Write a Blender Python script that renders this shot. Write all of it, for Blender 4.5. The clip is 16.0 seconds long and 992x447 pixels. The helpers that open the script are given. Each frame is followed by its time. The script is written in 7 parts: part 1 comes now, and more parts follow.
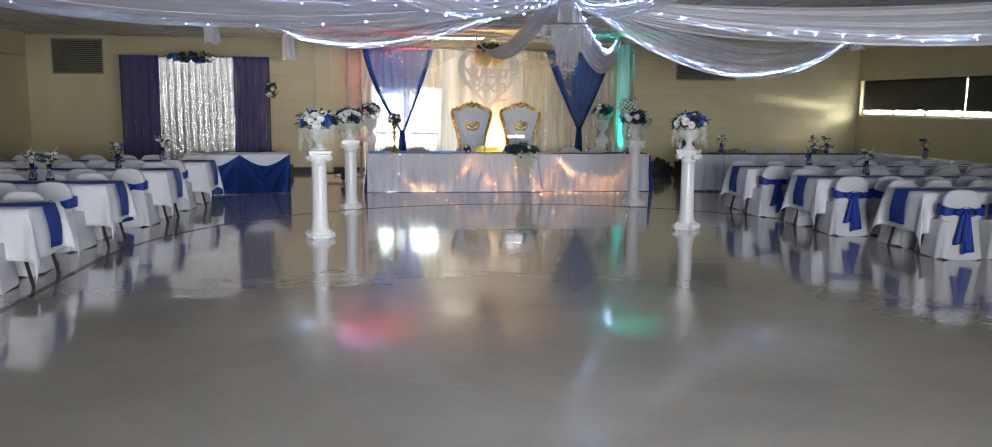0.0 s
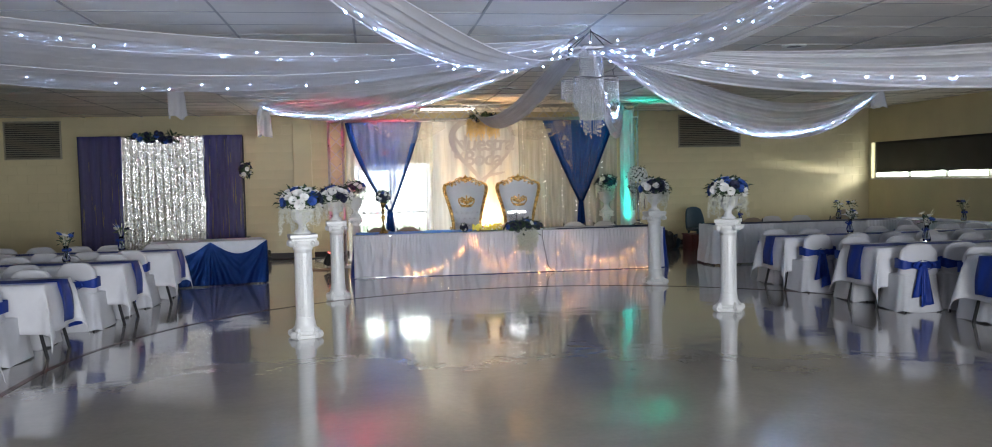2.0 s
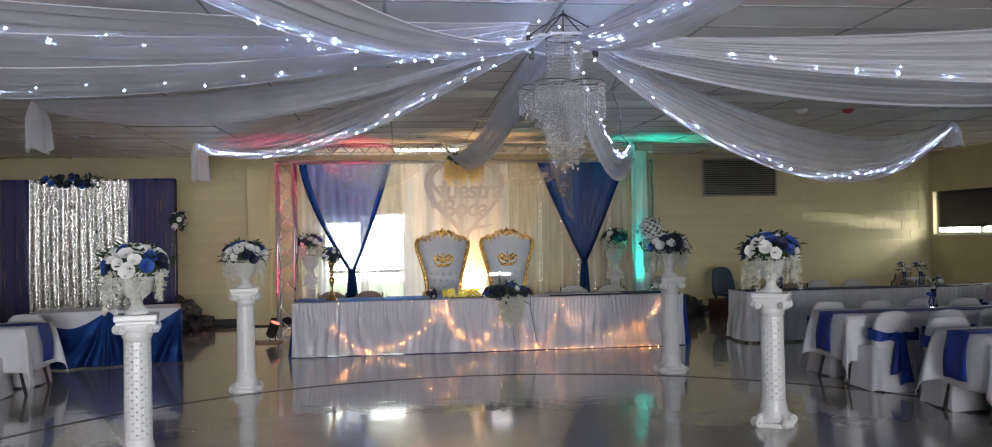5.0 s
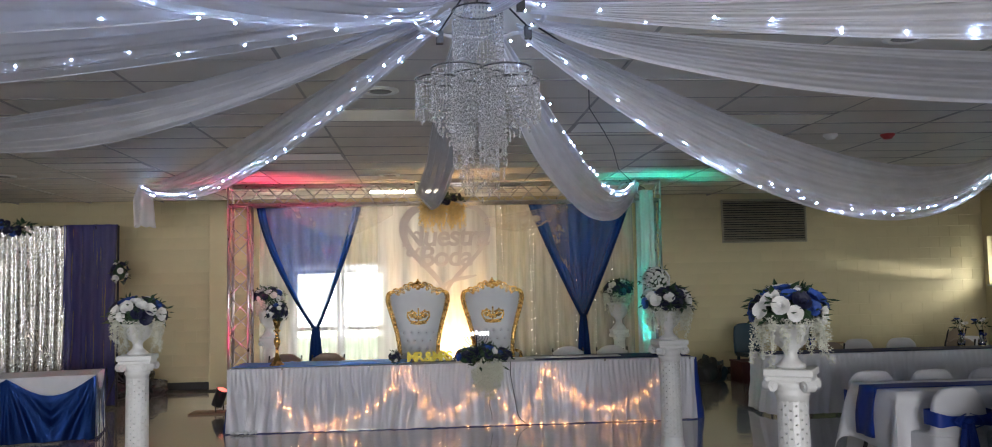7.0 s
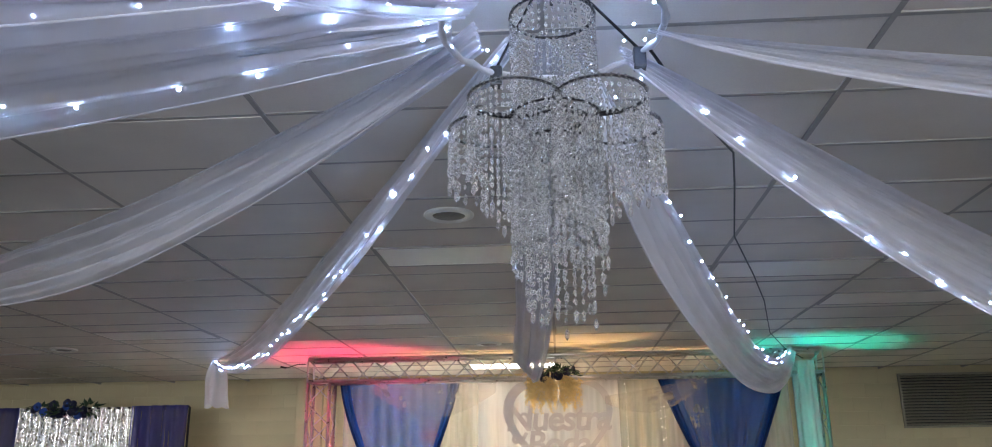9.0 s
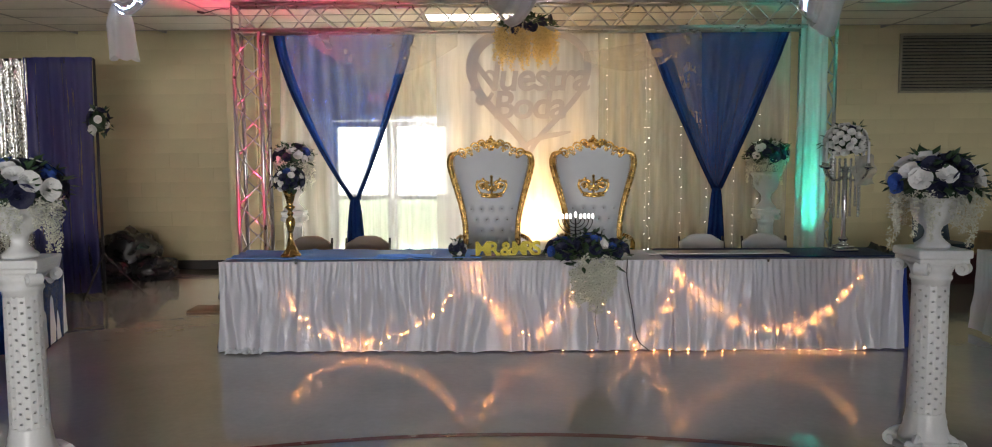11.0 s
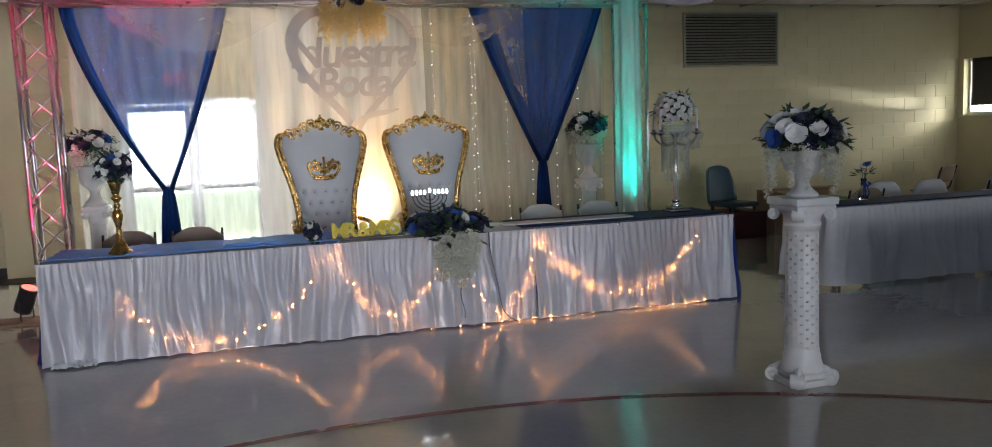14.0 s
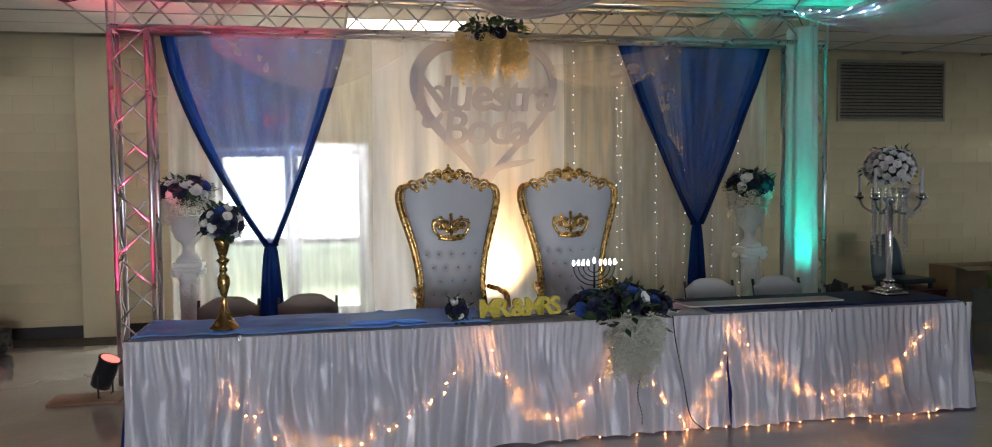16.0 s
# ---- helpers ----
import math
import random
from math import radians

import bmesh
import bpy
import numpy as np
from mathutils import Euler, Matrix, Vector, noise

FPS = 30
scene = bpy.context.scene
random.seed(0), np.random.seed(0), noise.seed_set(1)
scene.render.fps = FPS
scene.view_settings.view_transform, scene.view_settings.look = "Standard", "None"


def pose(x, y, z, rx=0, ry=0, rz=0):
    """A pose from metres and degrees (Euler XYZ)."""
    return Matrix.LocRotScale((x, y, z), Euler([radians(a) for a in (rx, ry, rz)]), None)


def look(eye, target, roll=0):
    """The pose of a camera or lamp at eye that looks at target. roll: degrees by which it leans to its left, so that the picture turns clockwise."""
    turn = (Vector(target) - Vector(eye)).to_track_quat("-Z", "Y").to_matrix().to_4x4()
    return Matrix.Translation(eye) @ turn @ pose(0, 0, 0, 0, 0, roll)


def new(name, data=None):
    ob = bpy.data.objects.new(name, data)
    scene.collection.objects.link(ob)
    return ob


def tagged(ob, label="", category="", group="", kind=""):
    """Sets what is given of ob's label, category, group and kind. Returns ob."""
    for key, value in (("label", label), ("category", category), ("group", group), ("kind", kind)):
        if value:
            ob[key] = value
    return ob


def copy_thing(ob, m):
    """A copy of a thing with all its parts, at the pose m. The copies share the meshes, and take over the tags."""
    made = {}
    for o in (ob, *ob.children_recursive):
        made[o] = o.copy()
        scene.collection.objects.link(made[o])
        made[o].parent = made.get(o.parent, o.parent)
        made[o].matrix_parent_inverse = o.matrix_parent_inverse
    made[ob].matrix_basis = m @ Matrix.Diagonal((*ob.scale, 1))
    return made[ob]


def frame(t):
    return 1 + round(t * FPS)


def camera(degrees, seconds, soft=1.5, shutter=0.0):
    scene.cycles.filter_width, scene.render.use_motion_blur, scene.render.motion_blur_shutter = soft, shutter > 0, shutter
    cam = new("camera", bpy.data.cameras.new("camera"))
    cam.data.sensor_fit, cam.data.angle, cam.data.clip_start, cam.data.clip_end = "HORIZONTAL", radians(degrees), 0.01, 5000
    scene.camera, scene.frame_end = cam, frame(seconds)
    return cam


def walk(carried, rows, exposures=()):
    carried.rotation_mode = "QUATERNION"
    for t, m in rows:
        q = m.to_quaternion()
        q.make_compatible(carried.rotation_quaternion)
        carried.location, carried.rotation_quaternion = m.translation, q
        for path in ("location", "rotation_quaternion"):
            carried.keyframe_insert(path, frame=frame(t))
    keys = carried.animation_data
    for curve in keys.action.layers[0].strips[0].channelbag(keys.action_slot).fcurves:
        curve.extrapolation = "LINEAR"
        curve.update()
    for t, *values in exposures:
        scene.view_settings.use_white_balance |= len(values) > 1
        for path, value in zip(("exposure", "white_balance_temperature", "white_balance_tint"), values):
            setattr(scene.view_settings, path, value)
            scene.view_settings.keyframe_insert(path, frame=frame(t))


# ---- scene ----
cam = camera(60.6, 16.0, soft=1.0)
PATH = [
    (0, (-0.687, 0.164, 1.771), (-0.456, 2.13, 1.489), 0.5),
    (0.5, (-0.901, 0.427, 1.816), (-0.699, 2.406, 1.616), 0.1),
    (1, (-1.045, 0.837, 1.806), (-0.82, 2.821, 1.683), -1.0),
    (1.5, (-0.984, 1.297, 1.741), (-0.721, 3.276, 1.631), -1.4),
    (2, (-0.926, 1.854, 1.677), (-0.638, 3.831, 1.576), -1.3),
    (2.5, (-0.807, 2.399, 1.639), (-0.502, 4.373, 1.527), -1.2),
    (3, (-0.622, 2.873, 1.66), (-0.31, 4.845, 1.542), -0.6),
    (3.5, (-0.416, 3.38, 1.68), (-0.118, 5.356, 1.593), -0.4),
    (4, (-0.192, 3.866, 1.685), (0.104, 5.843, 1.619), -0.3),
    (4.5, (-0.003, 4.379, 1.681), (0.267, 6.36, 1.671), -0.5),
    (4.7, (0.086, 4.555, 1.683), (0.337, 6.539, 1.688), -0.8),
    (6.8, (1.126, 6.375, 1.672), (1.29, 8.364, 1.809), -0.9),
    (7, (1.173, 6.573, 1.695), (1.328, 8.562, 1.84), -1.2),
    (7.5, (1.345, 7.044, 1.671), (1.442, 9.035, 1.834), -0.8),
    (8, (1.392, 7.536, 1.685), (1.42, 9.515, 1.969), -0.6),
    (8.5, (1.434, 7.988, 1.728), (1.406, 9.924, 2.231), -0.8),
    (9, (1.406, 8.454, 1.745), (1.274, 10.365, 2.319), -0.7),
    (9.5, (1.372, 8.979, 1.74), (1.229, 10.917, 2.211), -1.1),
    (10, (1.307, 9.434, 1.762), (1.157, 11.422, 1.928), -0.8),
    (10.2, (1.244, 9.575, 1.77), (1.113, 11.57, 1.809), -0.7),
    (12.3, (0.958, 10.318, 1.607), (1.1, 12.297, 1.351), -0.9),
    (12.5, (0.911, 10.27, 1.61), (1.078, 12.248, 1.368), -1.1),
    (13, (0.777, 10.137, 1.599), (1.202, 12.077, 1.366), -0.8),
    (13.5, (0.563, 10.126, 1.608), (1.071, 12.047, 1.379), -1.0),
    (14, (0.303, 10.269, 1.632), (0.841, 12.182, 1.403), -2.2),
    (14.5, (0.126, 10.603, 1.663), (0.659, 12.52, 1.459), -2.1),
    (15, (0.025, 11.005, 1.618), (0.486, 12.944, 1.446), -1.8),
    (15.5, (-0.063, 11.407, 1.658), (0.376, 13.354, 1.523), -1.1),
    (16, (-0.148, 11.798, 1.672), (0.263, 13.752, 1.569), -0.7),
]
EXPOSURES = [(0.0, 0.56, 6600, 11), (2.0, 0.54, 6500, 10), (3.5, 0.46, 6500, 10), (4.5, 0.28, 6700, 12), (7.0, 0.30, 6950, 12), (8.0, 0.32, 6950, 12), (9.0, 0.44, 6700, 12), (9.6, 0.44, 7300, 13), (10.2, 0.30, 7700, 13), (12.3, 0.26, 6450, 9), (13.0, 0.16, 6500, 10), (15.0, 0.18, 6500, 12), (16.0, 0.0, 6550, 13)]
walk(cam, [(t, look(eye, target, roll)) for t, eye, target, roll in PATH], EXPOSURES)


# ---- light ----
def make_world():
    world = bpy.data.worlds.new("world")
    scene.world = world
    world.use_nodes = True
    nodes, links = world.node_tree.nodes, world.node_tree.links
    sky = nodes.new("ShaderNodeTexSky")
    sky.sky_type, sky.sun_disc = "NISHITA", False
    sky.sun_elevation, sky.sun_rotation = radians(42), radians(110)
    links.new(sky.outputs["Color"], nodes["Background"].inputs["Color"])
    nodes["Background"].inputs["Strength"].default_value = 0.12


def lamp(name, kind, m, energy, color, size=0.1, size_y=None, spot=60, blend=0.6, spread=180):
    data = bpy.data.lights.new(name, kind)
    data.energy, data.color = energy, color
    if kind == "AREA":
        data.size, data.spread = size, radians(spread)
        if size_y:
            data.shape, data.size_y = "RECTANGLE", size_y
    elif kind == "SUN":
        data.angle = size
    else:
        data.shadow_soft_size = size
    if kind == "SPOT":
        data.spot_size, data.spot_blend = radians(spot), blend
    ob = new(name, data)
    ob.matrix_world = m
    return ob


CEIL, BACK, LEFT, RIGHT, FRONT = 3.26, 21.8, -9.4, 11.55, -4.0
make_world()
lamp("sun", "SUN", look((30, 40, 30), (5, 21, 1)), 3.0, (1.0, 0.94, 0.84), radians(0.5))
# added fill lamp behind the camera; daylight over the yard and under the blind
lamp("front_fill", "AREA", look((1.6, FRONT + 0.1, 1.5), (-0.6, 14.5, 0.9)), 275, (0.88, 0.92, 1.0), 5.6, 2.6, spread=80)
lamp("yard_daylight", "AREA", look((-0.4, BACK + 1.5, 3.5), (-0.5, 19.5, 0.2)), 1300, (0.93, 0.97, 1.0), 3.0, 1.4)
lamp("window_daylight", "AREA", look((RIGHT + 0.04, 18.6, 1.6), (0.0, 18.0, 0.4)), 12, (0.9, 0.96, 1.0), 5.4, 0.12)
# added spots outside the pane graze the back wall, like daylight past the blind
lamp("window_end_spot", "SPOT", look((RIGHT + 1.05, 21.28, 1.95), (10.4, 21.82, 1.35)), 330, (1.0, 1.0, 0.92), 0.28, spot=40, blend=0.9)
lamp("window_end_streak_spot", "SPOT", look((RIGHT + 1.05, 21.36, 1.50), (9.9, 21.82, 1.86)), 520, (1.0, 1.0, 0.90), 0.04, spot=9, blend=0.8)
# coloured uplights on the truss, warm one behind the thrones
lamp("red_uplight", "SPOT", look((-1.76, 18.86, 0.40), (-1.35, 19.2, 3.3)), 560, (1.0, 0.05, 0.17), 0.05, spot=56, blend=1.0)
lamp("green_uplight", "SPOT", look((4.26, 18.86, 0.34), (4.58, 19.25, 3.3)), 400, (0.0, 0.95, 0.70), 0.05, spot=50, blend=1.0)
lamp("warm_uplight", "SPOT", look((1.5, 19.42, 0.45), (1.45, 19.8, 2.4)), 350, (1.0, 0.60, 0.24), 0.06, spot=95)


# ---- materials ----
class Mat:
    """A small wrapper round a node material."""

    def __init__(self, name):
        self.m = bpy.data.materials.new(name)
        self.m.use_nodes = True
        self.nodes, self.links = self.m.node_tree.nodes, self.m.node_tree.links
        self.bsdf = self.nodes["Principled BSDF"]
        self.out = self.nodes["Material Output"]

    def node(self, kind, **inputs):
        n = self.nodes.new(kind)
        for key, value in inputs.items():
            n.inputs[key.replace("_", " ")].default_value = value
        return n

    def link(self, a, b):
        self.links.new(a, b)

    def set(self, **inputs):
        for key, value in inputs.items():
            self.bsdf.inputs[key.replace("_", " ")].default_value = value
        return self


def rgb(c, k=1.0):
    return (min(1, c[0] * k), min(1, c[1] * k), min(1, c[2] * k), 1)


def surface(name, color, rough=0.5, metal=0.0, scale=8.0, vary=0.12, fine=80.0, bump=0.1, rough_vary=0.1, stretch=(1, 1, 1), random_shade=0.0, sheen=0.0):
    """Colour with blotches at two scales, uneven gloss and fine relief."""
    k = Mat(name)
    k.set(Metallic=metal, Roughness=rough)
    if sheen:
        k.set(Sheen_Weight=sheen, Sheen_Roughness=0.4)
    co = k.node("ShaderNodeTexCoord")
    mp = k.node("ShaderNodeMapping", Scale=stretch)
    k.link(co.outputs["Object"], mp.inputs["Vector"])
    big = k.node("ShaderNodeTexNoise", Scale=scale, Detail=5.0, Roughness=0.6)
    small = k.node("ShaderNodeTexNoise", Scale=fine, Detail=3.0)
    for n in (big, small):
        k.link(mp.outputs["Vector"], n.inputs["Vector"])
    add = k.node("ShaderNodeMath")
    add.operation = "MULTIPLY_ADD"
    add.inputs[1].default_value = 0.35
    k.link(small.outputs["Fac"], add.inputs[0])
    k.link(big.outputs["Fac"], add.inputs[2])
    ramp = k.node("ShaderNodeValToRGB")
    ramp.color_ramp.elements[0].position, ramp.color_ramp.elements[1].position = 0.4, 0.95
    ramp.color_ramp.elements[0].color, ramp.color_ramp.elements[1].color = rgb(color, 1 - vary), rgb(color, 1 + vary)
    k.link(add.outputs[0], ramp.inputs["Fac"])
    colour = ramp.outputs["Color"]
    if random_shade:
        info = k.node("ShaderNodeObjectInfo")
        hsv = k.node("ShaderNodeHueSaturation")
        mr = k.node("ShaderNodeMapRange")
        mr.inputs["To Min"].default_value, mr.inputs["To Max"].default_value = 1 - random_shade, 1 + random_shade
        k.link(info.outputs["Random"], mr.inputs["Value"])
        k.link(mr.outputs["Result"], hsv.inputs["Value"])
        k.link(colour, hsv.inputs["Color"])
        colour = hsv.outputs["Color"]
    k.link(colour, k.bsdf.inputs["Base Color"])
    rr = k.node("ShaderNodeMapRange")
    rr.inputs["To Min"].default_value, rr.inputs["To Max"].default_value = max(0.02, rough - rough_vary), min(1, rough + rough_vary)
    k.link(big.outputs["Fac"], rr.inputs["Value"])
    k.link(rr.outputs["Result"], k.bsdf.inputs["Roughness"])
    if bump:
        b = k.node("ShaderNodeBump", Strength=bump, Distance=0.01)
        k.link(add.outputs[0], b.inputs["Height"])
        k.link(b.outputs["Normal"], k.bsdf.inputs["Normal"])
    return k.m


def sheer(name, color, opacity=0.6, translucent=0.5, weave=0.12, scale=(3, 3, 3)):
    """Thin gauze: part see-through, part lit from the front and from behind, denser where it is gathered."""
    k = Mat(name)
    co = k.node("ShaderNodeTexCoord")
    mp = k.node("ShaderNodeMapping", Scale=scale)
    k.link(co.outputs["Object"], mp.inputs["Vector"])
    n = k.node("ShaderNodeTexNoise", Scale=3.0, Detail=4.0)
    k.link(mp.outputs["Vector"], n.inputs["Vector"])
    mr = k.node("ShaderNodeMapRange")
    mr.inputs["From Min"].default_value, mr.inputs["From Max"].default_value = 0.3, 0.7
    mr.inputs["To Min"].default_value, mr.inputs["To Max"].default_value = opacity - weave, min(1, opacity + weave)
    k.link(n.outputs["Fac"], mr.inputs["Value"])
    dif = k.node("ShaderNodeBsdfDiffuse", Color=rgb(color))
    tra = k.node("ShaderNodeBsdfTranslucent", Color=rgb(color))
    thru = k.node("ShaderNodeBsdfTransparent")
    cloth, mix = k.node("ShaderNodeMixShader", Fac=translucent), k.node("ShaderNodeMixShader")
    k.link(dif.outputs[0], cloth.inputs[1])
    k.link(tra.outputs[0], cloth.inputs[2])
    k.link(mr.outputs["Result"], mix.inputs["Fac"])
    k.link(thru.outputs[0], mix.inputs[1])
    k.link(cloth.outputs[0], mix.inputs[2])
    k.link(mix.outputs[0], k.out.inputs["Surface"])
    return k.m


def sequin(name, color, opacity=1.0, size=140.0, rough=0.25, metal=0.85, tilt=0.9, stretch=(1, 1, 1)):
    """Cloth sewn with small glinting discs: each cell tilts its own way."""
    k = Mat(name)
    k.set(Base_Color=rgb(color), Metallic=metal, Roughness=rough)
    co = k.node("ShaderNodeTexCoord")
    vor = k.node("ShaderNodeTexVoronoi", Scale=size)
    mp = k.node("ShaderNodeMapping", Scale=stretch)
    k.link(co.outputs["Object"], mp.inputs["Vector"])
    k.link(mp.outputs["Vector"], vor.inputs["Vector"])
    hsv = k.node("ShaderNodeHueSaturation", Color=rgb(color))
    sep = k.node("ShaderNodeSeparateColor")
    k.link(vor.outputs["Color"], sep.inputs["Color"])
    mr = k.node("ShaderNodeMapRange")
    mr.inputs["To Min"].default_value, mr.inputs["To Max"].default_value = 0.2, 2.3
    k.link(sep.outputs[0], mr.inputs["Value"])
    k.link(mr.outputs["Result"], hsv.inputs["Value"])
    k.link(hsv.outputs["Color"], k.bsdf.inputs["Base Color"])
    geo = k.node("ShaderNodeNewGeometry")
    off = k.node("ShaderNodeVectorMath")
    off.operation = "SUBTRACT"
    off.inputs[1].default_value = (0.5, 0.5, 0.5)
    k.link(vor.outputs["Color"], off.inputs[0])
    sc = k.node("ShaderNodeVectorMath")
    sc.operation = "SCALE"
    sc.inputs["Scale"].default_value = tilt
    k.link(off.outputs[0], sc.inputs[0])
    ad = k.node("ShaderNodeVectorMath")
    k.link(geo.outputs["Normal"], ad.inputs[0])
    k.link(sc.outputs[0], ad.inputs[1])
    nm = k.node("ShaderNodeVectorMath")
    nm.operation = "NORMALIZE"
    k.link(ad.outputs[0], nm.inputs[0])
    k.link(nm.outputs[0], k.bsdf.inputs["Normal"])
    if opacity < 1:
        thru, mix = k.node("ShaderNodeBsdfTransparent"), k.node("ShaderNodeMixShader", Fac=opacity)
        tra = k.node("ShaderNodeBsdfTranslucent", Color=(min(1, 5 * color[0]), min(1, 3 * color[1]), min(1, 2.6 * color[2]), 1))
        net = k.node("ShaderNodeMixShader", Fac=0.34)
        k.link(k.bsdf.outputs[0], net.inputs[1])
        k.link(tra.outputs[0], net.inputs[2])
        k.link(thru.outputs[0], mix.inputs[1])
        k.link(net.outputs[0], mix.inputs[2])
        k.link(mix.outputs[0], k.out.inputs["Surface"])
    return k.m


def glow(name, color, strength):
    k = Mat(name)
    k.set(Base_Color=rgb(color), Emission_Color=rgb(color), Emission_Strength=strength)
    return k.m


def clear(name, color=(1, 1, 1), rough=0.02, ior=1.45):
    k = Mat(name)
    k.set(Base_Color=rgb(color), Roughness=rough, Transmission_Weight=1.0, IOR=ior)
    return k.m


def make_floor_material():
    k = Mat("polished concrete")
    co = k.node("ShaderNodeTexCoord")
    a = k.node("ShaderNodeTexNoise", Scale=0.55, Detail=6.0, Roughness=0.62, Distortion=0.6)
    b = k.node("ShaderNodeTexNoise", Scale=22.0, Detail=4.0)
    c = k.node("ShaderNodeTexNoise", Scale=2.2, Detail=2.0, Distortion=0.4)
    for n in (a, b, c):
        k.link(co.outputs["Object"], n.inputs["Vector"])
    add = k.node("ShaderNodeMath")
    add.operation = "MULTIPLY_ADD"
    add.inputs[1].default_value = 0.3
    k.link(b.outputs["Fac"], add.inputs[0])
    k.link(a.outputs["Fac"], add.inputs[2])
    ramp = k.node("ShaderNodeValToRGB")
    ramp.color_ramp.elements[0].position, ramp.color_ramp.elements[1].position = 0.4, 0.9
    ramp.color_ramp.elements[0].color, ramp.color_ramp.elements[1].color = (0.32, 0.298, 0.268, 1), (0.44, 0.41, 0.37, 1)
    k.link(add.outputs[0], ramp.inputs["Fac"])
    k.link(ramp.outputs["Color"], k.bsdf.inputs["Base Color"])
    rr = k.node("ShaderNodeMapRange")
    rr.inputs["To Min"].default_value, rr.inputs["To Max"].default_value = 0.10, 0.2
    k.link(a.outputs["Fac"], rr.inputs["Value"])
    k.link(rr.outputs["Result"], k.bsdf.inputs["Roughness"])
    k.set(Coat_Weight=0.9, Coat_Roughness=0.07, Specular_IOR_Level=0.35)
    bp = k.node("ShaderNodeBump", Strength=0.16, Distance=0.02)
    k.link(c.outputs["Fac"], bp.inputs["Height"])
    k.link(bp.outputs["Normal"], k.bsdf.inputs["Normal"])
    k.link(bp.outputs["Normal"], k.bsdf.inputs["Coat Normal"])
    return k.m


M_FLOOR = make_floor_material()
M_WALL = surface("cream painted block", (0.57, 0.50, 0.31), 0.55, 0, 1.2, 0.1, 60, 0.12, random_shade=0.03)
M_MORTAR = surface("painted joint", (0.545, 0.478, 0.295), 0.6, 0, 1.2, 0.1, 60, 0.1)
M_CEIL = surface("ceiling tile", (0.67, 0.635, 0.58), 0.9, 0, 0.9, 0.13, 160, 0.25)
M_TBAR = surface("ceiling bar", (0.33, 0.32, 0.30), 0.6, 0, 3, 0.15, 60, 0.05)
M_BLACK = surface("black plastic", (0.018, 0.018, 0.02), 0.45, 0, 6, 0.2, 90, 0.08)
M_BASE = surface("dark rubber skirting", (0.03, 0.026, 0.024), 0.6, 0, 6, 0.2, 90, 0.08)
M_RED = surface("dark red court paint", (0.16, 0.035, 0.03), 0.25, 0, 3, 0.2, 60, 0.05)
M_WHITE = surface("white cotton", (0.68, 0.68, 0.70), 0.85, 0, 7, 0.05, 160, 0.6, sheen=0.2)
M_COVER = surface("white spandex cover", (0.56, 0.56, 0.58), 0.8, 0, 8, 0.06, 150, 0.6)
def make_skirt_satin():
    """Satin that lets some of the light behind it through."""
    k = Mat("thin white satin")
    co = k.node("ShaderNodeTexCoord")
    mp = k.node("ShaderNodeMapping", Scale=(60, 60, 4))
    k.link(co.outputs["Object"], mp.inputs["Vector"])
    n = k.node("ShaderNodeTexNoise", Scale=1.0, Detail=3.0)
    k.link(mp.outputs["Vector"], n.inputs["Vector"])
    b = k.node("ShaderNodeBump", Strength=0.07, Distance=0.005)
    k.link(n.outputs["Fac"], b.inputs["Height"])
    crease = k.node("ShaderNodeTexNoise", Scale=7.0, Detail=2.5, Distortion=1.6)
    mc = k.node("ShaderNodeMapping", Scale=(1.6, 1.0, 0.7), Rotation=(0, 0.5, 0))
    k.link(co.outputs["Object"], mc.inputs["Vector"])
    k.link(mc.outputs["Vector"], crease.inputs["Vector"])
    b2 = k.node("ShaderNodeBump", Strength=0.4, Distance=0.03)
    k.link(crease.outputs["Fac"], b2.inputs["Height"])
    k.link(b.outputs["Normal"], b2.inputs["Normal"])
    fold = k.node("ShaderNodeTexNoise", Scale=1.0, Detail=3.0, Distortion=0.8)
    mf = k.node("ShaderNodeMapping", Scale=(8, 8, 1.1))
    k.link(co.outputs["Object"], mf.inputs["Vector"])
    k.link(mf.outputs["Vector"], fold.inputs["Vector"])
    b3 = k.node("ShaderNodeBump", Strength=0.5, Distance=0.05)
    k.link(fold.outputs["Fac"], b3.inputs["Height"])
    k.link(b2.outputs["Normal"], b3.inputs["Normal"])
    k.link(b3.outputs["Normal"], k.bsdf.inputs["Normal"])
    k.set(Base_Color=rgb((0.80, 0.80, 0.84)), Roughness=0.31, Metallic=0.08)
    tra = k.node("ShaderNodeBsdfTranslucent", Color=rgb((0.8, 0.78, 0.78)))
    thru = k.node("ShaderNodeBsdfTransparent")
    m1, m2 = k.node("ShaderNodeMixShader", Fac=0.38), k.node("ShaderNodeMixShader", Fac=0.02)
    k.link(k.bsdf.outputs[0], m1.inputs[1])
    k.link(tra.outputs[0], m1.inputs[2])
    k.link(m1.outputs[0], m2.inputs[1])
    k.link(thru.outputs[0], m2.inputs[2])
    k.link(m2.outputs[0], k.out.inputs["Surface"])
    return k.m


